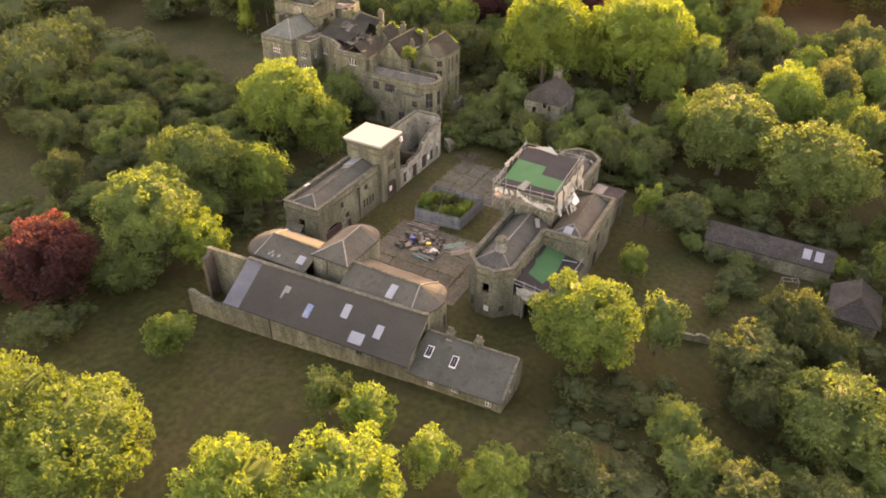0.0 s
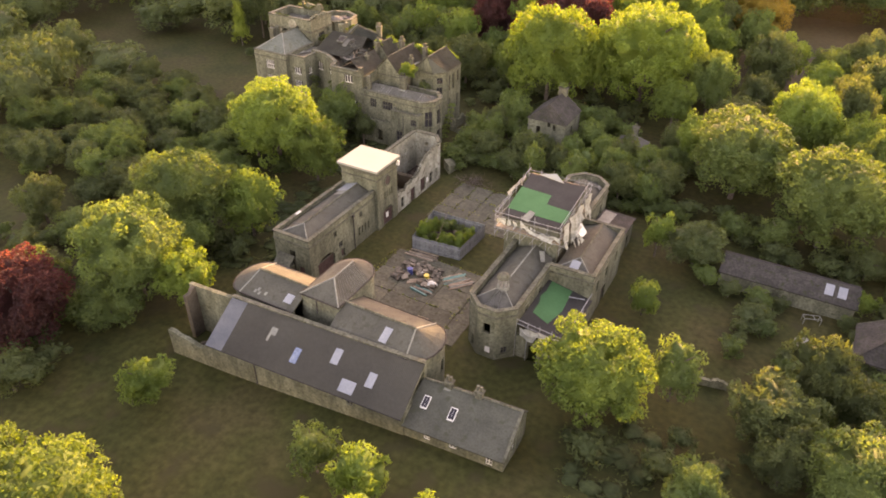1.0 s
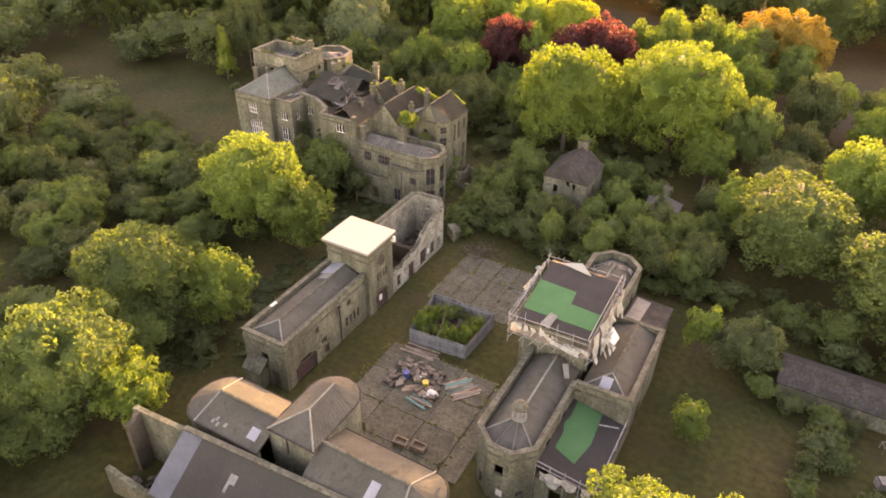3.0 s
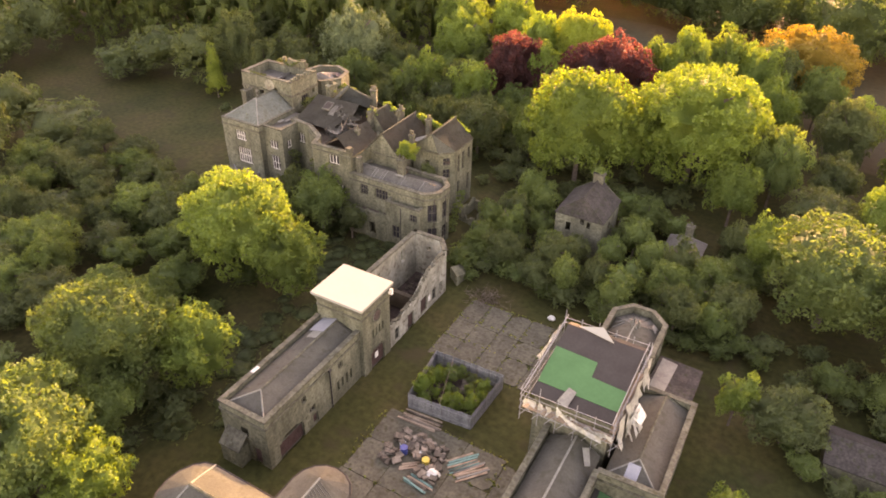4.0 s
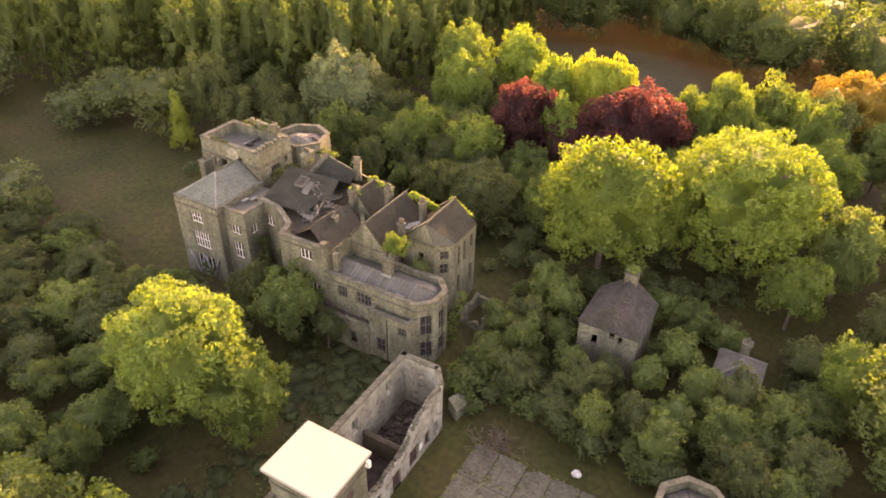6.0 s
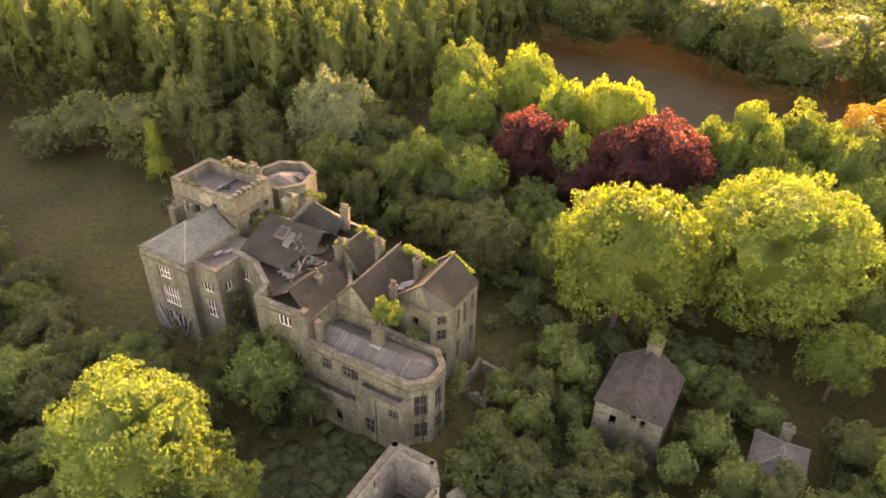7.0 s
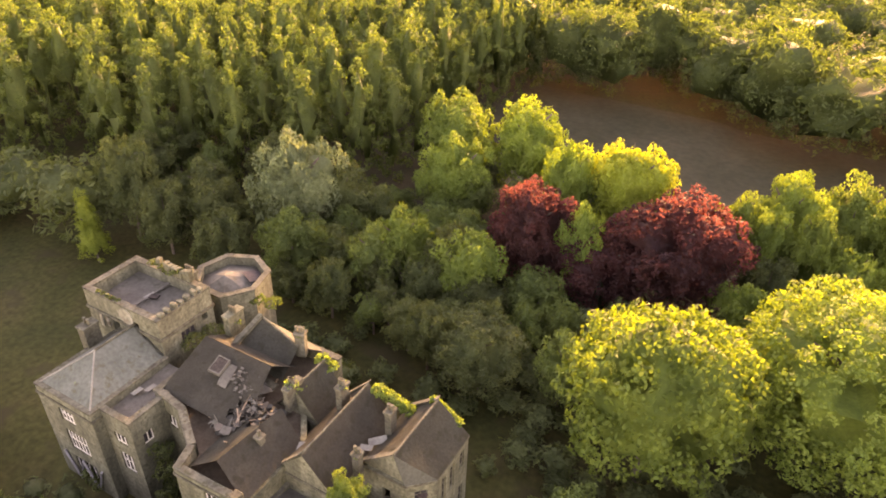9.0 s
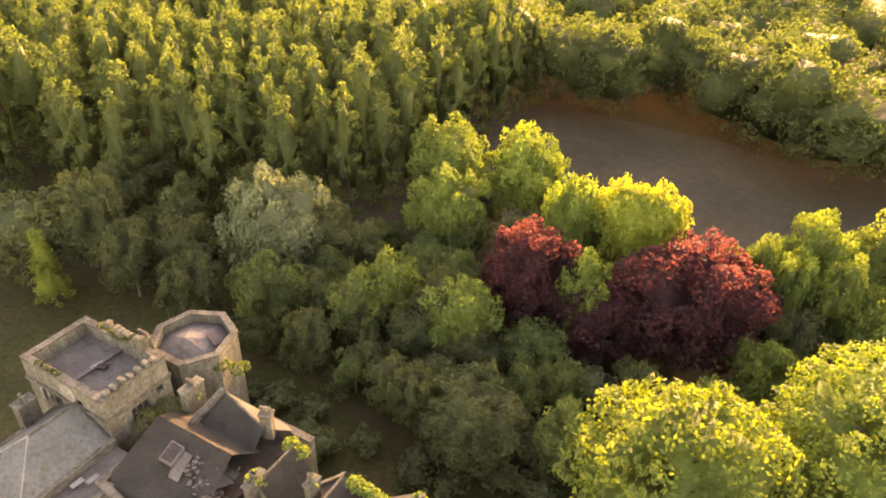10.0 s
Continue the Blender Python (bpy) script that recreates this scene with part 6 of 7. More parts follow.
def hall_west_wing():
    b = thing("hall_west_wing", "pale stone hall wing with mullioned windows and blue-grey hipped roof", "house")
    o = [(-98.35, 100.2), (-90.85, 100.2), (-90.85, 108.69), (-98.35, 108.69)]
    holes = {0: [(2.6, 4.6, 9.0, 10.6, "w", 3, 1), (2.5, 5.3, 5.2, 7.8, "w", 5, 1), (2.3, 5.4, 1.4, 4.0, "w", 3, 0)], 1: [(1.5, 2.5, 9, 10.5, "w", 1, 1)], 3: [(2, 3.4, 9, 10.5, "w", 2, 1), (5, 6.4, 9, 10.5, "w", 2, 1), (2, 3.4, 5, 7.4, "w", 2, 1)]}
    walls(b, o, HZ, 12.0, 0.6, STONE_GREY, holes, frame_mat=WHITE_PAINT, skip=(2,), coping=0.06, cop_h=0.22)
    band(b, o, 11.1, 11.35, 0.14, STONE_TRIM, sides=(0, 1, 3))
    hip_roof("roof", -98.1, -91.1, 100.45, 108.69, 12.1, 14.6, SLATE_BLUE, b, hip1=0.0, hip0=1.1)
    chimney(-98.6, 106.5, 11.5, 14.7, b, 1.0, 1.6, 2)
    for k in range(4):
        x0 = -97.2 + k * 1.3
        bm = bmesh.new()
        add_bar(bm, (x0, 100.05, 1.0 if k % 2 else 4.2), (x0 + 1.3, 100.05, 4.2 if k % 2 else 1.0), 0.13, 4)
        mesh_object("shoring_beam", bm, STEEL, b, "pale diagonal shoring beam")
    # canted step beside it with a flat lead roof
    p = [(-90.84, 101.2), (-87.25, 101.2), (-87.25, 108.69)]
    walls(b, p, HZ, 11.9, 0.5, STONE_GREY, {0: [(1.0, 2.6, 8.6, 9.9, "w", 2, 0), (1.0, 2.6, 5.0, 7.4, "w", 2, 1)], 1: [(1, 2, 8.6, 9.9, "w", 1, 0)]}, closed=False, frame_mat=WHITE_PAINT, coping=0.06, cop_h=0.22)
    slab("lead_roof", [(-90.8, 101.7, 11.3), (-87.7, 101.7, 11.3), (-87.7, 108.6, 11.5), (-90.8, 108.6, 11.5)], LEAD, b, "", 0.15)
    for k in range(3):
        slab("fallen_slate", [(-90.5 + k * 0.7, 104 + k * 0.9, 11.7), (-90.0 + k * 0.7, 104 + k * 0.9, 11.7), (-89.9 + k * 0.7, 105 + k * 0.9, 11.75), (-90.4 + k * 0.7, 105 + k * 0.9, 11.75)], LEAD_PALE, b, "", 0.04)


hall_west_wing()


def broken_roof(parent, quad, mat, seed, label, hole=None):
    """A sagging roof slope, broken away where hole says so, over bare rafters."""
    rng = random.Random(seed)
    A, B, C, D = (Vector(p) for p in quad)
    nu, nv = 18, 12
    nrm = (B - A).cross(D - A).normalized()
    P = lambda u, v: (A * (1 - u) + B * u) * (1 - v) + (D * (1 - u) + C * u) * v
    bm = bmesh.new()
    grid = {}

    def vert(i, j):
        if (i, j) not in grid:
            u, v = i / nu, j / nv
            edge = i in (0, nu) or j in (0, nv)
            du, dv = (0, 0) if edge else (rng.uniform(-0.3, 0.3) / nu, rng.uniform(-0.3, 0.3) / nv)
            sag = -0.12 * math.sin(math.pi * u) * math.sin(math.pi * v) + rng.uniform(-0.015, 0.015)
            grid[i, j] = bm.verts.new(P(u + du, v + dv) + nrm * sag)
        return grid[i, j]

    for i in range(nu):
        for j in range(nv):
            if hole and hole((i + 0.5) / nu, (j + 0.5) / nv):
                continue
            bm.faces.new((vert(i, j), vert(i + 1, j), vert(i + 1, j + 1), vert(i, j + 1)))
    bmesh.ops.solidify(bm, geom=bm.faces[:], thickness=0.1)
    mesh_object("roof_slope", bm, mat, parent, label)
    if hole:
        for i in range(1, nu + 1, 5):
            bm = bmesh.new()
            add_bar(bm, P(i / nu, 0) - nrm * 0.3, P(i / nu, 1) - nrm * 0.3, 0.09, 4)
            mesh_object("rafter", bm, TIMBER, parent)


def hall_middle():
    b = thing("hall_middle_block", "derelict stone middle block of the hall with collapsed slate roofs", "house")
    o = [(-80.45, 100.0), (-73.8, 100.2), (-73.8, 108.0), (-77.0, 112.0), (-77.0, 117.2), (-86.2, 117.2), (-88.6, 112.5), (-88.6, 105.1), (-84.8, 104.5), (-81.2, 102.2)]
    holes = {0: [(2.9, 4.6, 9.8, 11.2, "w", 2, 0), (1.8, 3.4, 4.2, 6.6, "w", 2, 1), (4.2, 5.4, 4.2, 6.6, "w", 1, 1)], 7: [(1.2, 2.8, 8.8, 10.4, "w", 2, 0)], 6: [], 8: [(1.2, 2.6, 8.8, 10.2, "w", 2, 0)]}
    walls(b, o, HZ, 12.0, 0.55, STONE, holes, frame_mat=WHITE_PAINT, coping=0.06, cop_h=0.25, skip=(1, 2, 3))
    walls(b, o[1:5], HZ, 11.2, 0.5, STONE, closed=False)
    band(b, o, 11.4, 11.6, 0.14, STONE_TRIM, sides=(0, 8, 9))
    slab("attic_floor", [(-80.0, 100.6, 10.9), (-74.4, 100.8, 10.9), (-74.4, 107.8, 10.9), (-77.6, 112, 10.9), (-77.6, 116.6, 10.9), (-86, 116.6, 10.9), (-88, 112.4, 10.9), (-88.0, 105.7, 10.9), (-84.6, 105.1, 10.9), (-80.8, 102.7, 10.9)], BRICK, b, "brown attic floor strewn with debris", 0.2)
    box("end_pier", -74.3, -73.5, 99.8, 100.6, 12.304, 13.1, STONE_TRIM, b, bevel=0.05)
    # west roof, ridge across
    broken_roof(b, [(-88.2, 105.4, 12.0), (-78.6, 105.4, 12.0), (-80.0, 111.2, 14.3), (-88.0, 111.2, 14.3)], SLATE, 1, "grey slate slope, open at its lower corner", hole=lambda u, v: u > 0.84 - 0.06 * math.sin(9 * v) and v < 0.5)
    broken_roof(b, [(-79.4, 113.6, 12.6), (-88.3, 113.6, 12.6), (-88.0, 111.25, 14.25), (-80.0, 111.25, 14.25)], SLATE, 2, "")
    sk = new("rooflight")
    sk.parent = b
    A = lambda x, y, lift: (x, y, 12.0 + 2.3 * (y - 105.4) / 5.8 + lift)
    for x0, x1, y0, y1 in ((-85.2, -83.8, 108.5, 108.62), (-85.2, -83.8, 109.9, 110.02), (-85.2, -85.08, 108.63, 109.89), (-83.92, -83.8, 108.63, 109.89)):
        slab("frame", [A(x0, y0, 0.34), A(x1, y0, 0.34), A(x1, y1, 0.34), A(x0, y1, 0.34)], LEAD, sk, "", 0.25)
    # the roof runs on below; this dark plate paints the rooflight's inner shade
    slab("pane", [A(-85.07, 108.63, 0.3), A(-83.93, 108.63, 0.3), A(-83.93, 109.89, 0.3), A(-85.07, 109.89, 0.3)], GUTTER, sk, "dark plate standing in for the shade in an open rooflight", 0.03)
    slab("valley_lead", [(-83.6, 107.9, 13.05), (-82.6, 107.9, 13.05), (-82.9, 109.9, 13.85), (-84.2, 109.9, 13.85)], LEAD, b, "", 0.05)
    # south-east roof, ridge running back
    broken_roof(b, [(-73.9, 100.8, 11.4), (-73.9, 107.6, 11.4), (-76.6, 108.4, 13.4), (-77.2, 101.6, 13.4)], SLATE, 3, "brown-grey slate slope")
    broken_roof(b, [(-80.2, 108.4, 11.4), (-80.2, 101.0, 11.4), (-77.25, 101.6, 13.35), (-76.65, 108.4, 13.35)], SLATE_BROWN, 4, "broken slate slope", hole=lambda u, v: u < 0.34 and v > 0.45 + 0.12 * math.sin(13 * u))
    # rear roof between its two great stacks
    broken_roof(b, [(-86.2, 111.9, 12.0), (-79.7, 111.6, 11.9), (-79.9, 114.7, 14.0), (-85.3, 115.9, 14.4)], SLATE_BROWN, 5, "steep brown slate slope", hole=lambda u, v: v < 0.12 and u > 0.55)
    slab("roof_slope", [(-78.8, 117.3, 11.9), (-86.2, 117.4, 12.0), (-85.3, 115.95, 14.36), (-79.9, 114.75, 13.96)], SLATE_BROWN, b)
    bm = bmesh.new()
    add_bar(bm, (-85.3, 115.92, 14.42), (-79.9, 114.72, 14.02), 0.13)
    mesh_object("ridge", bm, STONE_TRIM, b)
    box("parapet", -86.75, -86.25, 110.8, 116.6, 11.5, 13.0, STONE, b, bevel=0.05)
    slab("verge", [(-86.7, 111.2, 12.5), (-86.2, 111.2, 12.5), (-85.2, 115.9, 14.75), (-85.7, 115.9, 14.75)], STONE_TRIM, b, "", 0.4)
    slab("eaves_gutter", [(-86.0, 111.0, 12.15), (-79.8, 110.8, 11.95), (-79.8, 111.5, 12.0), (-86.0, 111.8, 12.2)], STONE_TRIM, b, "", 0.15)
    slab("valley_lead", [(-84.0, 110.3, 13.6), (-80.4, 109.0, 12.3), (-79.6, 110.6, 12.0), (-83.6, 111.5, 12.9)], LEAD, b, "torn lilac-grey lead in the valley", 0.06)
    for x0, y0, w, r in ((-73.6, 107.3, 0.9, 20), (-72.6, 109.7, 0.7, 60), (-68.6, 111.0, 0.8, 35), (-69.0, 109.9, 0.6, 10)):
        box("fallen_sheet", -w, w, -w * 0.45, w * 0.45, 0, 0.04, LEAD_PALE, b, "pale torn sheet on the roof", m=pose(x0, y0, 11.55, 12, -14, r))
    # fallen rafters and slates
    rng = random.Random(6)
    for k in range(22):
        x, y = rng.uniform(-82.0, -77.5), rng.uniform(104.5, 109)
        a, l = rng.uniform(0, math.tau), rng.uniform(0.8, 2.4)
        bm = bmesh.new()
        add_bar(bm, (x, y, rng.uniform(11.0, 12.2)), (x + l * math.cos(a), y + l * math.sin(a), rng.uniform(10.8, 12.8)), 0.06, 4)
        mesh_object("fallen_rafter", bm, TIMBER if k % 3 else LEAD, b)
    bm = bmesh.new()
    for k in range(220):
        x, y = rng.uniform(-81.8, -77.5), rng.uniform(105, 109.5)
        s = rng.uniform(0.15, 0.45)
        add_box(bm, -s, s, -s * 0.8, s * 0.8, -0.04, 0.04, pose(x, y, rng.uniform(11.0, 12.0), rng.uniform(-40, 40), rng.uniform(-40, 40), rng.uniform(0, 180)))
    tagged(mesh_object("slate_debris", bm, LEAD, b, "heap of fallen grey slates"), kind="stuff")
    bm = bmesh.new()
    for k in range(90):
        f = rng.random()
        x, y = -82.4 + 4.6 * f + rng.gauss(0, 0.4), 109.4 - 2.4 * f + rng.gauss(0, 0.5)
        s = rng.uniform(0.06, 0.2)
        add_box(bm, -s, s, -s * 0.7, s * 0.7, -0.03, 0.03, pose(x, y, 12.15 + 0.397 * (y - 105.4) * (1 - f) + rng.uniform(0, 0.3), rng.uniform(-30, 30), rng.uniform(-30, 30), rng.uniform(0, 180)))
    tagged(mesh_object("lead_debris", bm, LEAD, b, "strip of torn lead in the valley"), kind="stuff")
    chimney(-80.0, 115.2, 12.6, 15.6, b, 0.95, 0.75, 3, rz=20)
    chimney(-88.0, 114.7, 10.8, 15.0, b, 0.8, 2.0, 3, mat=STONE, rz=0)
    chimney(-77.0, 110.4, 11.8, 14.6, b, 0.6, 1.9, 4, rz=0)
    chimney(-73.0, 112.2, 11.5, 15.0, b, 0.6, 1.2, 3)
    chimney(-76.1, 105.2, 11.5, 13.6, b, 0.6, 0.6, 1)
    chimney(-68.3, 107.8, 10.5, 13.7, b, 0.65, 0.65, 2)
    chimney(-68.2, 112.4, 11.2, 14.4, b, 0.65, 0.9, 2)
    box("end_pier", -73.2, -72.5, 100.6, 101.3, 9.2, 11.6, STONE_TRIM, b, bevel=0.05)


hall_middle()


def gabled(name, label, x0, x1, y0, y1, ze, zr, mat, seed, holes, cant=0.0):
    b = thing(name, label, "house")
    o = [(x0, y0), (x1 - cant, y0), (x1, y0 + cant), (x1, y1), (x0, y1)] if cant else [(x0, y0), (x1, y0), (x1, y1), (x0, y1)]
    walls(b, o, HZ, ze, 0.5, STONE, holes, frame_mat=STONE_TRIM)
    band(b, o, ze - 0.25, ze - 0.02, 0.1, STONE_TRIM, sides=(0, 1, 2) if cant else (0, 1))
    c = (x0 + x1) / 2
    ya = y0 + (0.0 if not cant else 0.2)
    broken_roof(b, [(x1 + 0.1, y0 + cant, ze), (x1 + 0.1, y1, ze), (c, y1, zr), (c, ya, zr)], mat, seed, "brown slate slope")
    broken_roof(b, [(x0 - 0.1, y1, ze), (x0 - 0.1, y0, ze), (c, ya, zr), (c, y1, zr)], mat, seed + 1, "")
    if cant:
        slab("roof_slope", [(x1 - cant, y0 - 0.05, ze), (x1 + 0.05, y0 + cant, ze), (c, ya, zr - 0.02)], mat, b)
    for y, s in ((ya, 1), (y1, -1)):
        bm = bmesh.new()
        xr = x1 if s < 0 or not cant else x1 - cant
        pts = [(x0, y, ze), (xr, y, ze), (c, y, zr - 0.1)]
        f0, f1 = [bm.verts.new(p) for p in pts], [bm.verts.new((p[0], p[1] + 0.45 * s, p[2])) for p in pts]
        bm.faces.new(f0), bm.faces.new(f1[::-1])
        for k in range(3):
            bm.faces.new((f0[k], f1[k], f1[(k + 1) % 3], f0[(k + 1) % 3]))
        bmesh.ops.recalc_face_normals(bm, faces=bm.faces)
        mesh_object("gable", bm, STONE, b)
        slab("verge", [(x0 - 0.1, y - 0.15, ze + 0.2), (x0 - 0.1, y + 0.35, ze + 0.2), (c, y + 0.35, zr + 0.22), (c, y - 0.15, zr + 0.22)], STONE_TRIM, b, "", 0.15)
    bm = bmesh.new()
    add_bar(bm, (c, ya, zr + 0.05), (c, y1, zr + 0.05), 0.12)
    mesh_object("ridge", bm, STONE_TRIM, b)
    box("attic_floor", x0 + 0.5, x1 - 0.5, y0 + 0.8, y1 - 0.5, ze - 1.8, ze - 1.6, SOIL, b)
    return b


gabled("hall_east_wing", "tall stone gabled hall wing with canted bay and slate roof", -68.6, -62.5, 108.6, 115.8, 11.2, 13.8, SLATE_BROWN, 20,
       {1: [(0.7, 1.8, 9.0, 10.2, "w", 1, 1), (0.7, 1.8, 6.9, 8.4, "w", 1, 1), (0.7, 1.8, 2.6, 5.0, "w", 1, 1)], 2: [(0.8, 1.6, 7.2, 10.2, "w", 1, 2), (2.2, 3.0, 7.2, 10.2, "w", 1, 2), (3.9, 4.7, 8.2, 10.2, "w", 1, 1), (0.8, 1.6, 3.0, 5.8, "w", 1, 1), (3.9, 4.7, 3.0, 5.8, "w", 1, 1)], 0: [(2.0, 2.8, 8, 9.6, "o")]}, cant=1.8)
gabled("hall_gabled_range", "stone gabled range of the hall with worn slate roof", -74.6, -69.01, 105.2, 114.4, 10.6, 13.7, SLATE, 24, {0: []})
gabled("hall_rear_gable", "small stone gabled range at the back of the hall", -79.0, -74.61, 110.4, 114.6, 10.8, 13.9, SLATE_BROWN, 28, {0: []})


def hall_bow_wing():
    b = thing("hall_bow_wing", "low stone wing with polygonal bow end, parapet and grey lead roof", "house")
    o = [(-74.0, 100.1), (-61.6, 100.1), (-59.9, 101.8), (-59.9, 104.2), (-61.6, 105.9), (-74.0, 105.9)]
    holes = {0: [(1.7, 3.0, 6.3, 7.9, "w", 2, 1), (4.3, 6.4, 6.3, 7.9, "w", 3, 1)], 1: [(0.5, 1.9, 4.6, 7.4, "w", 1, 1), (0.5, 1.9, 1.4, 3.6, "w", 1, 1)], 2: [(0.5, 1.9, 4.6, 7.4, "w", 1, 1), (0.5, 1.9, 1.4, 3.6, "w", 1, 1)], 3: [(0.5, 1.9, 4.6, 7.4, "w", 1, 1)]}
    walls(b, o, HZ, 9.0, 0.5, STONE, holes, coping=0.1, cop_h=0.22)
    band(b, o, 8.15, 8.35, 0.14, STONE_TRIM)
    z, zr = 8.5, 9.5
    rim = [(-74.0, 100.6, z), (-61.8, 100.6, z), (-60.4, 102.0, z), (-60.4, 104.0, z), (-61.8, 105.4, z), (-74.0, 105.4, z)]
    e, w = (-62.8, 103.0, zr), (-74.0, 103.0, zr)
    slab("roof_slope", [rim[0], rim[1], e, w], LEAD, b)
    slab("roof_slope", [rim[4], rim[5], w, e], LEAD, b)
    for k in (1, 2, 3):
        slab("roof_slope", [rim[k], rim[k + 1], e], LEAD, b)
    rng = random.Random(3)
    for k in range(24):
        u = k / 23
        x = -73.8 + u * 11.6
        bm = bmesh.new()
        add_bar(bm, (x, 100.65, z + 0.03), (min(x, -62.9), 103.0, zr + 0.03), 0.045, 5)
        mesh_object("roof_roll", bm, LEAD_PALE if rng.random() < 0.35 else LEAD, b)
    for k in range(9):
        a = rim[1 + k // 4]
        c = rim[2 + k // 4] if k < 8 else rim[3]
        f = (k % 4) / 4
        p = [a[i] * (1 - f) + c[i] * f for i in range(3)]
        bm = bmesh.new()
        add_bar(bm, (p[0], p[1], p[2] + 0.03), (e[0], e[1], e[2] + 0.03), 0.045, 5)
        mesh_object("roof_roll", bm, LEAD, b)
    chimney(-67.2, 103.2, 8.6, 12.0, b, 1.1, 0.8, 2)
    slab("flashing", [(-67.9, 102.55, 9.4), (-66.5, 102.55, 9.4), (-66.55, 102.78, 9.53), (-67.85, 102.78, 9.53)], LEAD_PALE, b, "", 0.05)
    slab("fallen_sheet", [(-64.6, 100.7, 8.65), (-63.6, 100.7, 8.65), (-63.8, 101.2, 8.9), (-64.8, 101.2, 8.9)], LEAD_PALE, b, "", 0.04)
    # single-storey projections in front
    p = [(-67.1, 98.8), (-61.6, 98.8), (-61.6, 100.08), (-67.1, 100.08)]
    walls(b, p, HZ - 0.4, 7.1, 0.4, STONE, {0: [(3.9, 5.2, 5.1, 6.3, "w", 2, 1), (1.0, 2.2, 1.6, 3.6, "w", 1, 1)]}, coping=0.08, cop_h=0.2, skip=(2,))
    slab("terrace_roof", [(-66.7, 99.2, 6.5), (-62.0, 99.2, 6.5), (-62.0, 100.08, 6.6), (-66.7, 100.08, 6.6)], LEAD, b, "", 0.15)
    rng = random.Random(31)
    tops = [rng.uniform(-0.22, 0.18) for _ in range(40)]
    p = [(-75.2, 98.7), (-67.11, 98.7), (-67.11, 100.08), (-75.2, 100.08)]
    walls(b, p, HZ - 0.4, 4.9, 0.45, STONE, {0: [(1.2, 2.0, 1.2, 2.8, "o"), (5.2, 6.3, 1.0, 3.0, "o")]}, skip=(1, 2), ragged={0: lambda u: 4.75 + tops[int(u * 4) % 40]})
    slab("terrace_floor", [(-74.8, 99.15, 4.1), (-67.15, 99.15, 4.1), (-67.15, 100.08, 4.2), (-74.8, 100.08, 4.2)], SOIL, b, "", 0.15)
    # downpipes and stained quoins on the bow
    for x, y in ((-60.55, 101.1), (-59.82, 103.0), (-64.6, 98.72)):
        bm = bmesh.new()
        add_bar(bm, (x, y, 0.3), (x, y, 8.1 if y > 100 else 6.8), 0.06)
        mesh_object("downpipe", bm, IRON, b)


hall_bow_wing()
tree(-67.4, 105.0, 13.9, 1.8, "bright", "loose", "mid", foot=10.6 - ground_z(-67.4, 105.0), what="bush")
tree(-64.9, 106.6, 10.8, 1.3, "dark", "loose", "small", foot=6, what="bush")


def ivy(name, spots, seed, colour=LEAF_LIME):
    """Creeper lying over roofs and wall tops."""
    rng = np.random.default_rng(seed)
    pts = []
    for x, y, z, r, n in spots:
        q = rng.normal(0, 1, (n, 3))
        q /= np.linalg.norm(q, axis=1, keepdims=True)
        q[:, 2] = np.abs(q[:, 2]) * 0.6
        pts.append(np.array([x, y, z]) + q * r * rng.uniform(0.6, 1.0, (n, 1)))
    p = np.concatenate(pts)
    v = leaf_cards(rng, p, np.tile([0, -0.3, 1.0], (len(p), 1)), 0.16)
    n = len(v) // 4
    me = bpy.data.meshes.new(name)
    me.from_pydata([tuple(q) for q in v], [], [(4 * k, 4 * k + 1, 4 * k + 2, 4 * k + 3) for k in range(n)])
    me.materials.append(colour)
    tagged(new(name, me), "yellow-green creeper growing over the roof ridge and walls", "creeper")


ivy("creeper", [(-71.0 + k * 0.55, 114.6 + 0.02 * k, 13.2 - 0.18 * k, 0.75, 110) for k in range(9)] + [(-66.0 + 0.4 * k, 115.9, 13.4 - 0.25 * k, 0.5, 80) for k in range(7)], 5)
ivy("creeper", [(-77.2, 114.8, 13.6, 0.8, 110), (-76.4, 114.9, 13.0, 0.8, 110), (-77.6, 111.2, 13.4, 0.7, 120), (-77.2, 111.0, 12.4, 0.7, 120), (-78.2, 111.4, 12.6, 0.6, 90)], 6)
ivy("creeper", [(-89.4, 119.4, 12.6, 0.9, 160), (-88.6, 120.6, 11.6, 1.1, 160), (-94.4, 103.2, 13.1, 0.6, 70), (-94.2, 102.2, 12.7, 0.6, 70)], 7, LEAF_GREEN)
ivy("creeper", [(-90.2, 111.5, 12.2, 1.5, 260), (-89.8, 113.5, 12.0, 1.5, 260)], 8, LEAF_DARK)


ivy("creeper", [(-77.0, 110.4, 14.2, 0.8, 60), (-77.0, 111.0, 13.4, 0.8, 60), (-73.0, 112.2, 14.6, 0.6, 34), (-68.3, 107.8, 13.1, 0.45, 16), (-80.0, 115.2, 15.0, 0.5, 22), (-88.0, 114.7, 13.6, 0.9, 60)], 10, LEAF_GREEN)
ivy("creeper", [(-98.6 + 0.5 * k, 114.7, 16.7 + 0.3 * math.sin(k), 0.5, 40) for k in range(9)] + [(-99.6 + 0.7 * k, 109.0, 16.3, 0.3, 22) for k in range(5)], 11, LEAF_DARK)


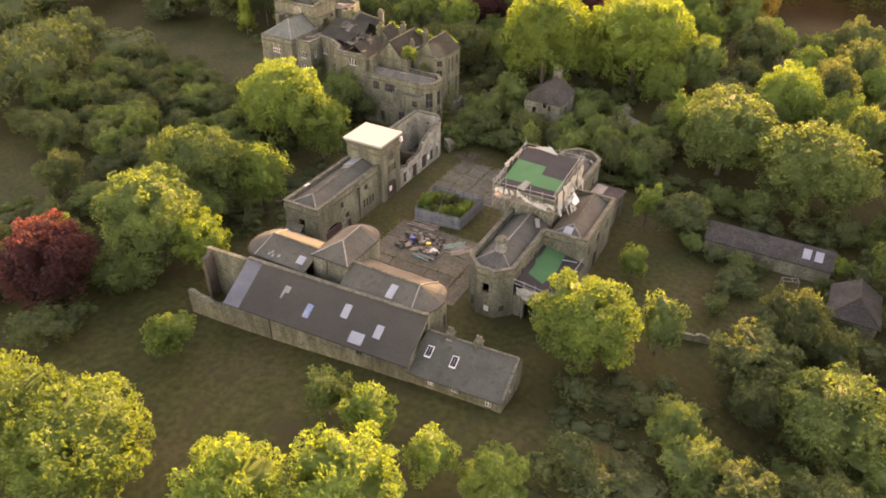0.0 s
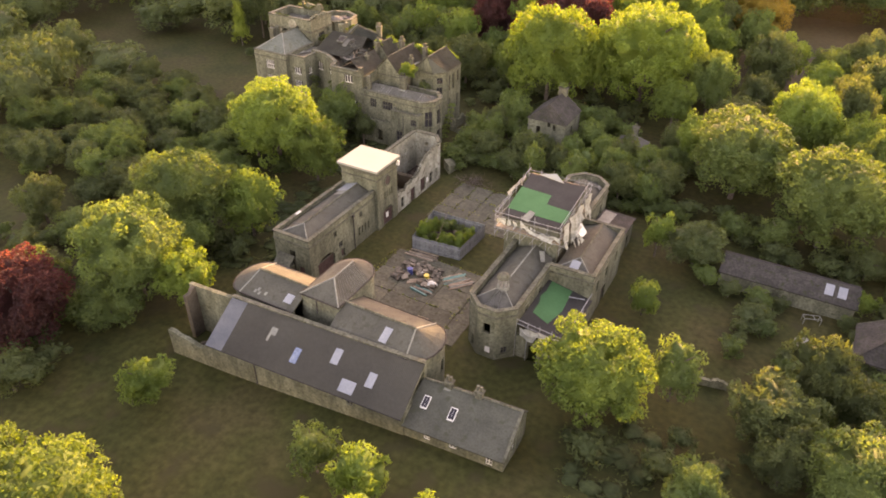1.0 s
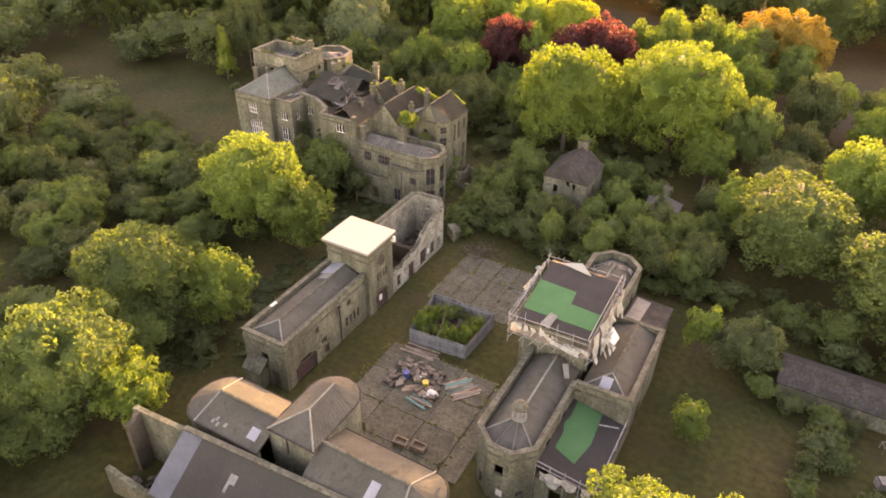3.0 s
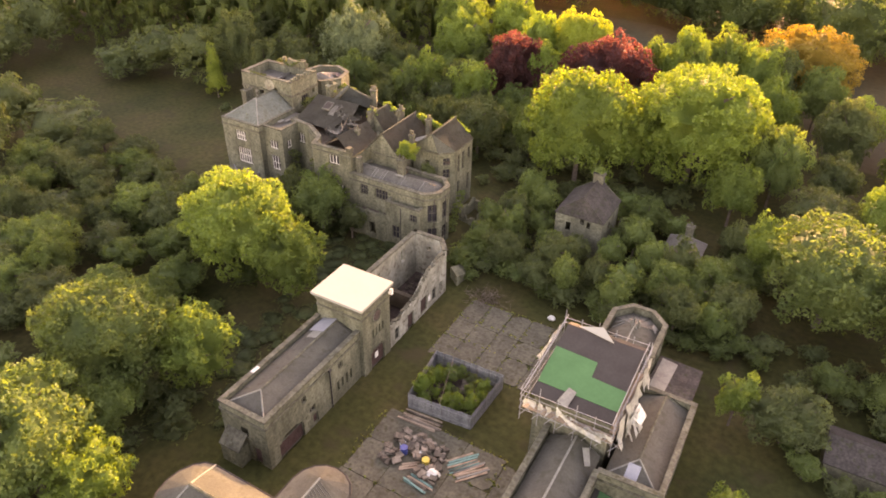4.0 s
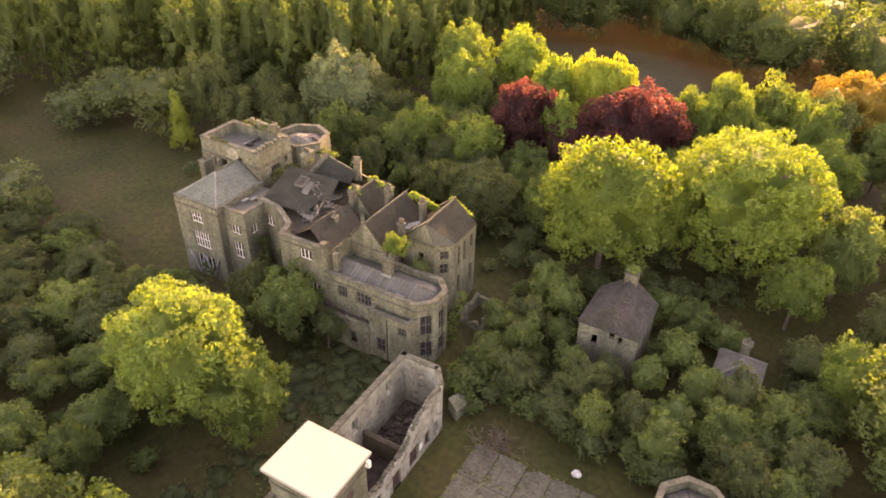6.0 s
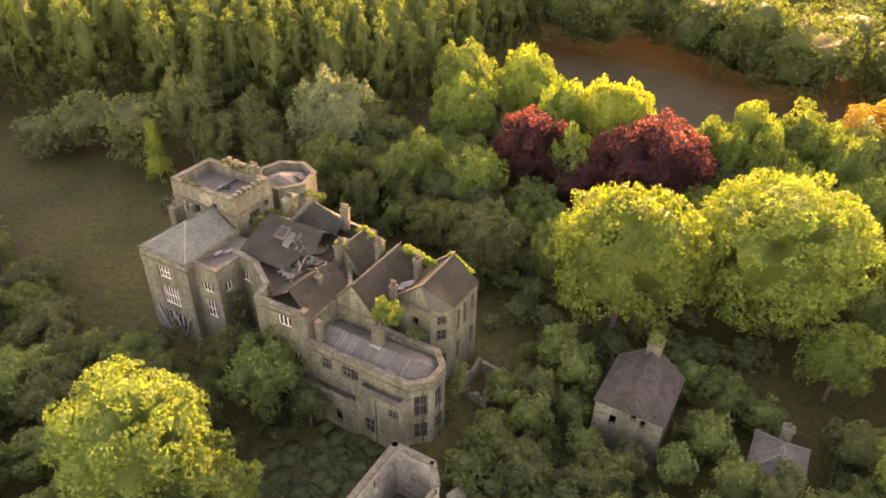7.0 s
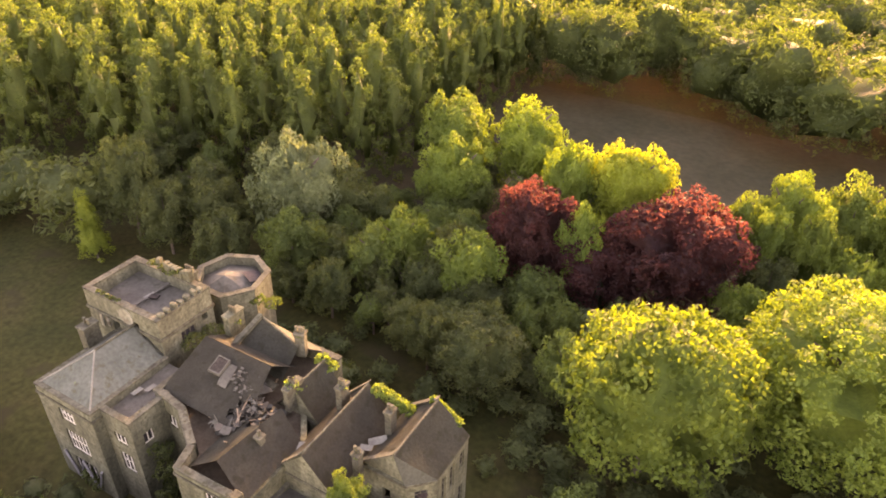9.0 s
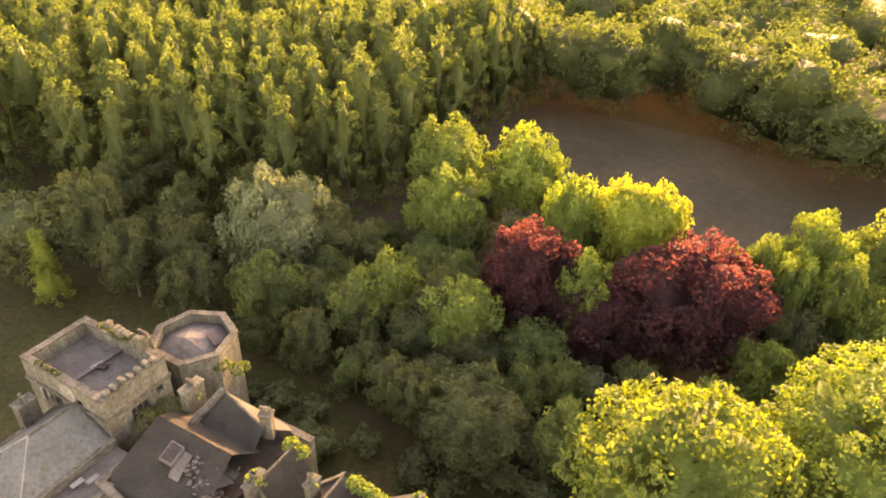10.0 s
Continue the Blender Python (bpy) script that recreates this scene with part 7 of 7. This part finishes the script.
ivy("creeper", [(-87.0 + 0.2 * (k % 3), 102.6 + 0.3 * (k % 4), 1.5 + 0.8 * k, 0.9, 110) for k in range(9)] + [(-81.6, 101.6, 2.0 + 0.9 * k, 0.8, 90) for k in range(8)] + [(-93.5 - 0.3 * k, 100.0, 1.2 + 0.5 * k, 0.6, 60) for k in range(4)], 12, LEAF_DARK)
ivy("creeper", [(-60.3 + 0.1 * k, 105.6 + 0.3 * k, 1.0 + 0.9 * k, 0.8, 80) for k in range(7)] + [(-74.6 + 0.6 * k, 98.6, 3.0 + 0.3 * (k % 3), 0.7, 70) for k in range(6)], 13, LEAF_GREEN)


# ---- outlying buildings ----
def ruined_house():
    b = thing("ruined_house", "small derelict stone house with slate roof and ivy-topped chimney", "house")
    o = [(-46.3, 110.8), (-39.5, 110.8), (-39.5, 118.4), (-46.3, 118.4)]
    walls(b, o, -0.3, 6.0, 0.5, STONE_GREY, {0: [(1.6, 2.3, 3.4, 4.8, "o"), (3.6, 4.2, 5.0, 5.9, "o"), (4.6, 5.1, 4.6, 5.6, "o")], 1: [(3, 4, 3, 4.6, "o")]})
    hip_roof("roof", -46.5, -39.3, 110.7, 118.5, 6.0, 8.7, OLD_SLATE, b, hip0=0.3, hip1=0.0, ridge_mat=OLD_SLATE)
    chimney(-42.9, 117.8, 7.8, 10.0, b, 1.5, 0.9, 0)


ruined_house()
for x, y, t, r, c in ((-45.6, 107.9, 4.6, 2.4, "green"), (-41.6, 107.4, 5.2, 2.6, "dark"), (-37.4, 109.6, 5.6, 2.6, "green"), (-48.6, 111.6, 5.4, 2.3, "green"), (-36.9, 114.6, 6.0, 2.4, "dark")):
    tree(x, y, t, r, c, "loose")
ivy("creeper", [(-42.9, 117.8, 10.1, 0.9, 200)], 9, LEAF_GREEN)


def ruined_wall():
    b = thing("ruined_wall", "low broken stone walls of a small outbuilding beside the hall", "ruin")
    rng = random.Random(77)
    tops = [rng.uniform(-0.5, 0.5) for _ in range(40)]
    o = [(-61.0, 109.2), (-57.4, 109.0), (-57.2, 113.4), (-60.8, 113.8)]
    walls(b, o, -0.3, 2.2, 0.45, STONE, {1: [(1.4, 2.4, 0.2, 2.0, "o")]}, ragged={0: lambda u: 1.5 + tops[int(u * 3) % 40], 1: lambda u: 2.6 + tops[int(u * 3 + 9) % 40], 3: lambda u: 2.4 + tops[int(u * 3 + 20) % 40]})


ruined_wall()


def small_lodge():
    b = thing("outbuilding", "small roofed outbuilding half hidden by trees with torn grey sheets", "outbuilding")
    o = [(-31.4, 112.7), (-26.6, 112.7), (-26.6, 118.1), (-31.4, 118.1)]
    walls(b, o, -0.2, 2.9, 0.4, STONE_GREY)
    hip_roof("roof", -31.6, -26.4, 112.5, 118.3, 2.9, 4.6, LEAD, b, hip0=0.8, hip1=0.8)
    slab("loose_sheet", [(-29.3, 113.3, 3.5), (-28.3, 113.1, 3.4), (-28.8, 115.4, 4.75), (-29.2, 115.4, 4.75)], LEAD_PALE, b, "", 0.06)
    chimney(-29.0, 117.3, 3.5, 5.9, b, 1.0, 0.8, 1)


small_lodge()


def long_shed():
    b = thing("long_shed", "long low shed with worn brown sheet roof and two pale skylights", "shed")
    m = pose(-8.2, 86.6, 0, 0, 0, 0.5)
    W = lambda u, v, z: tuple(m @ Vector((u, v, z)))
    walls(b, [W(0, 0, 0)[:2], W(16, 0, 0)[:2], W(16, 5, 0)[:2], W(0, 5, 0)[:2]], -0.3, 2.3, 0.3, STONE)
    slab("roof_slope", [W(-0.2, -0.3, 2.3), W(16.2, -0.3, 2.3), W(16.2, 2.5, 3.7), W(-0.2, 2.5, 3.7)], OLD_SLATE, b, "worn sheet slope")
    slab("roof_slope", [W(16.2, 5.3, 2.3), W(-0.2, 5.3, 2.3), W(-0.2, 2.5, 3.7), W(16.2, 2.5, 3.7)], OLD_SLATE, b)
    for u in (12.2, 13.7):
        slab("skylight", [W(u, 0.6, 2.83), W(u + 1.0, 0.6, 2.83), W(u + 1.0, 2.0, 3.53), W(u, 2.0, 3.53)], SKYLIGHT, b, "pale skylight", 0.05)


long_shed()
for x, y, t, r, c in ((-6.4, 84.6, 2.6, 1.7, "dark"), (-3.0, 84.2, 3.0, 2.0, "green"), (-0.4, 84.8, 2.3, 1.4, "dark"), (-9.6, 85.4, 3.4, 1.8, "green"), (8.9, 88.2, 4.6, 1.6, "lime"), (7.2, 84.8, 2.4, 1.3, "dark")):
    tree(x, y, t, r, c, "loose", what="bush")


def small_house():
    b = thing("small_house", "small house with plain grey-brown roof among dark trees", "house")
    o = [(8.2, 76.6), (13.4, 76.6), (13.4, 83.0), (8.2, 83.0)]
    walls(b, o, -0.3, 2.7, 0.3, STONE, {0: [(1.8, 2.8, 0.9, 2.1, "w")]})
    hip_roof("roof", 7.9, 13.7, 76.3, 83.3, 2.7, 4.6, OLD_SLATE, b, hip0=0.9, hip1=0.0, ridge_mat=OLD_SLATE)


small_house()


def meadow_remains():
    rng = random.Random(61)
    tops = [rng.uniform(-0.35, 0.3) for _ in range(30)]
    g = thing("garden_wall", "short broken stone garden wall in long grass", "wall")
    walls(g, [(-8.6, 66.3), (-3.4, 67.3)], -0.3, 1.0, 0.4, STONE, closed=False, ragged={0: lambda u: 1.0 + tops[int(u * 3) % 30]})
    c = thing("white_crate", "weathered pale plastic crate lying in dark grass", "crate", at=(2.9, 79.2, 0.05), rz=25)
    for nm, bx in (("side", (-0.7, 0.7, -0.5, -0.44, 0, 0.8)), ("side", (-0.7, 0.7, 0.44, 0.5, 0, 0.8)), ("end", (-0.7, -0.64, -0.436, 0.436, 0, 0.8)), ("end", (0.64, 0.7, -0.436, 0.436, 0, 0.8)), ("base", (-0.63, 0.63, -0.436, 0.436, 0, 0.08)), ("lid", (-0.5, 0.72, -0.52, 0.52, 0.804, 0.87))):
        box(nm, *bx, LEAD_PALE, c)
    f = thing("tube_frame", "small white metal tube frame standing in grass", "frame", at=(3.5, 84.4, 0), rz=20)
    for p, q in (((-1, -0.4, 0), (-1, -0.4, 0.9)), ((1, -0.4, 0), (1, -0.4, 0.9)), ((-1, 0.4, 0), (-1, 0.4, 0.9)), ((1, 0.4, 0), (1, 0.4, 0.9)), ((-1, -0.4, 0.9), (1, -0.4, 0.9)), ((-1, 0.4, 0.9), (1, 0.4, 0.9)), ((-1, -0.4, 0.9), (-1, 0.4, 0.9)), ((1, -0.4, 0.9), (1, 0.4, 0.9)), ((0.2, -0.4, 0.9), (0.2, 0.4, 0.9))):
        bm = bmesh.new()
        add_bar(bm, p, q, 0.05)
        mesh_object("tube", bm, LEAD_PALE, f)
    a, e = Vector((-17.8, 102.9, 0.7)), Vector((-15.9, 102.3, 0.7))
    pole = thing("barrier_pole", "thin dark pole with white stripes beside a bush", "pole")
    for k in range(9):
        bm = bmesh.new()
        add_bar(bm, a.lerp(e, k / 9), a.lerp(e, (k + 0.98) / 9), 0.05)
        mesh_object("stripe", bm, WHITE_PAINT if k % 2 == 0 else IRON, pole)
    for f_ in (0.05, 0.95):
        p = a.lerp(e, f_)
        bm = bmesh.new()
        add_bar(bm, (p.x, p.y + 0.06, -0.1), (p.x, p.y + 0.06, 0.8), 0.04)
        mesh_object("post", bm, TIMBER, pole)


meadow_remains()


def yard_weeds():
    """Tufts of grass in the joints and along the edges of the slabs."""
    rng = np.random.default_rng(71)
    spots = []
    for y in np.linspace(82.2, 93.8, 4):
        spots += [(x, y + rng.normal(0, 0.1)) for x in rng.uniform(-50.2, -36.0, 26)]
    for y in np.linspace(55.0, 72.6, 5):
        spots += [(x, y + rng.normal(0, 0.1)) for x in rng.uniform(-49.0, -35.2, 22)]
    for x in np.linspace(-50.2, -36.0, 6):
        spots += [(x + rng.normal(0, 0.12), y) for y in rng.uniform(82, 94, 24)]
    for x in (-49.2, -35.2):
        spots += [(x + rng.normal(0, 0.3), y) for y in rng.uniform(55, 72.6, 40)]
    base = np.array([(x, y, 0.1) for x, y in spots])
    p = np.repeat(base, 3, axis=0) + rng.normal(0, 0.09, (len(base) * 3, 3)) * np.array([1, 1, 0.5])
    v = leaf_cards(rng, p, np.tile([0, -0.6, 0.7], (len(p), 1)), 0.13)
    n = len(v) // 4
    q = np.arange(n * 4).reshape(n, 4)
    tris = np.concatenate([q[:, [0, 1, 2]], q[:, [0, 2, 3]]], axis=1).reshape(-1, 3)
    tagged(new("yard_weeds", tri_mesh("yard_weeds", v, tris, BLADES)), "grass and weeds growing in the slab joints", "weeds", kind="stuff")


yard_weeds()
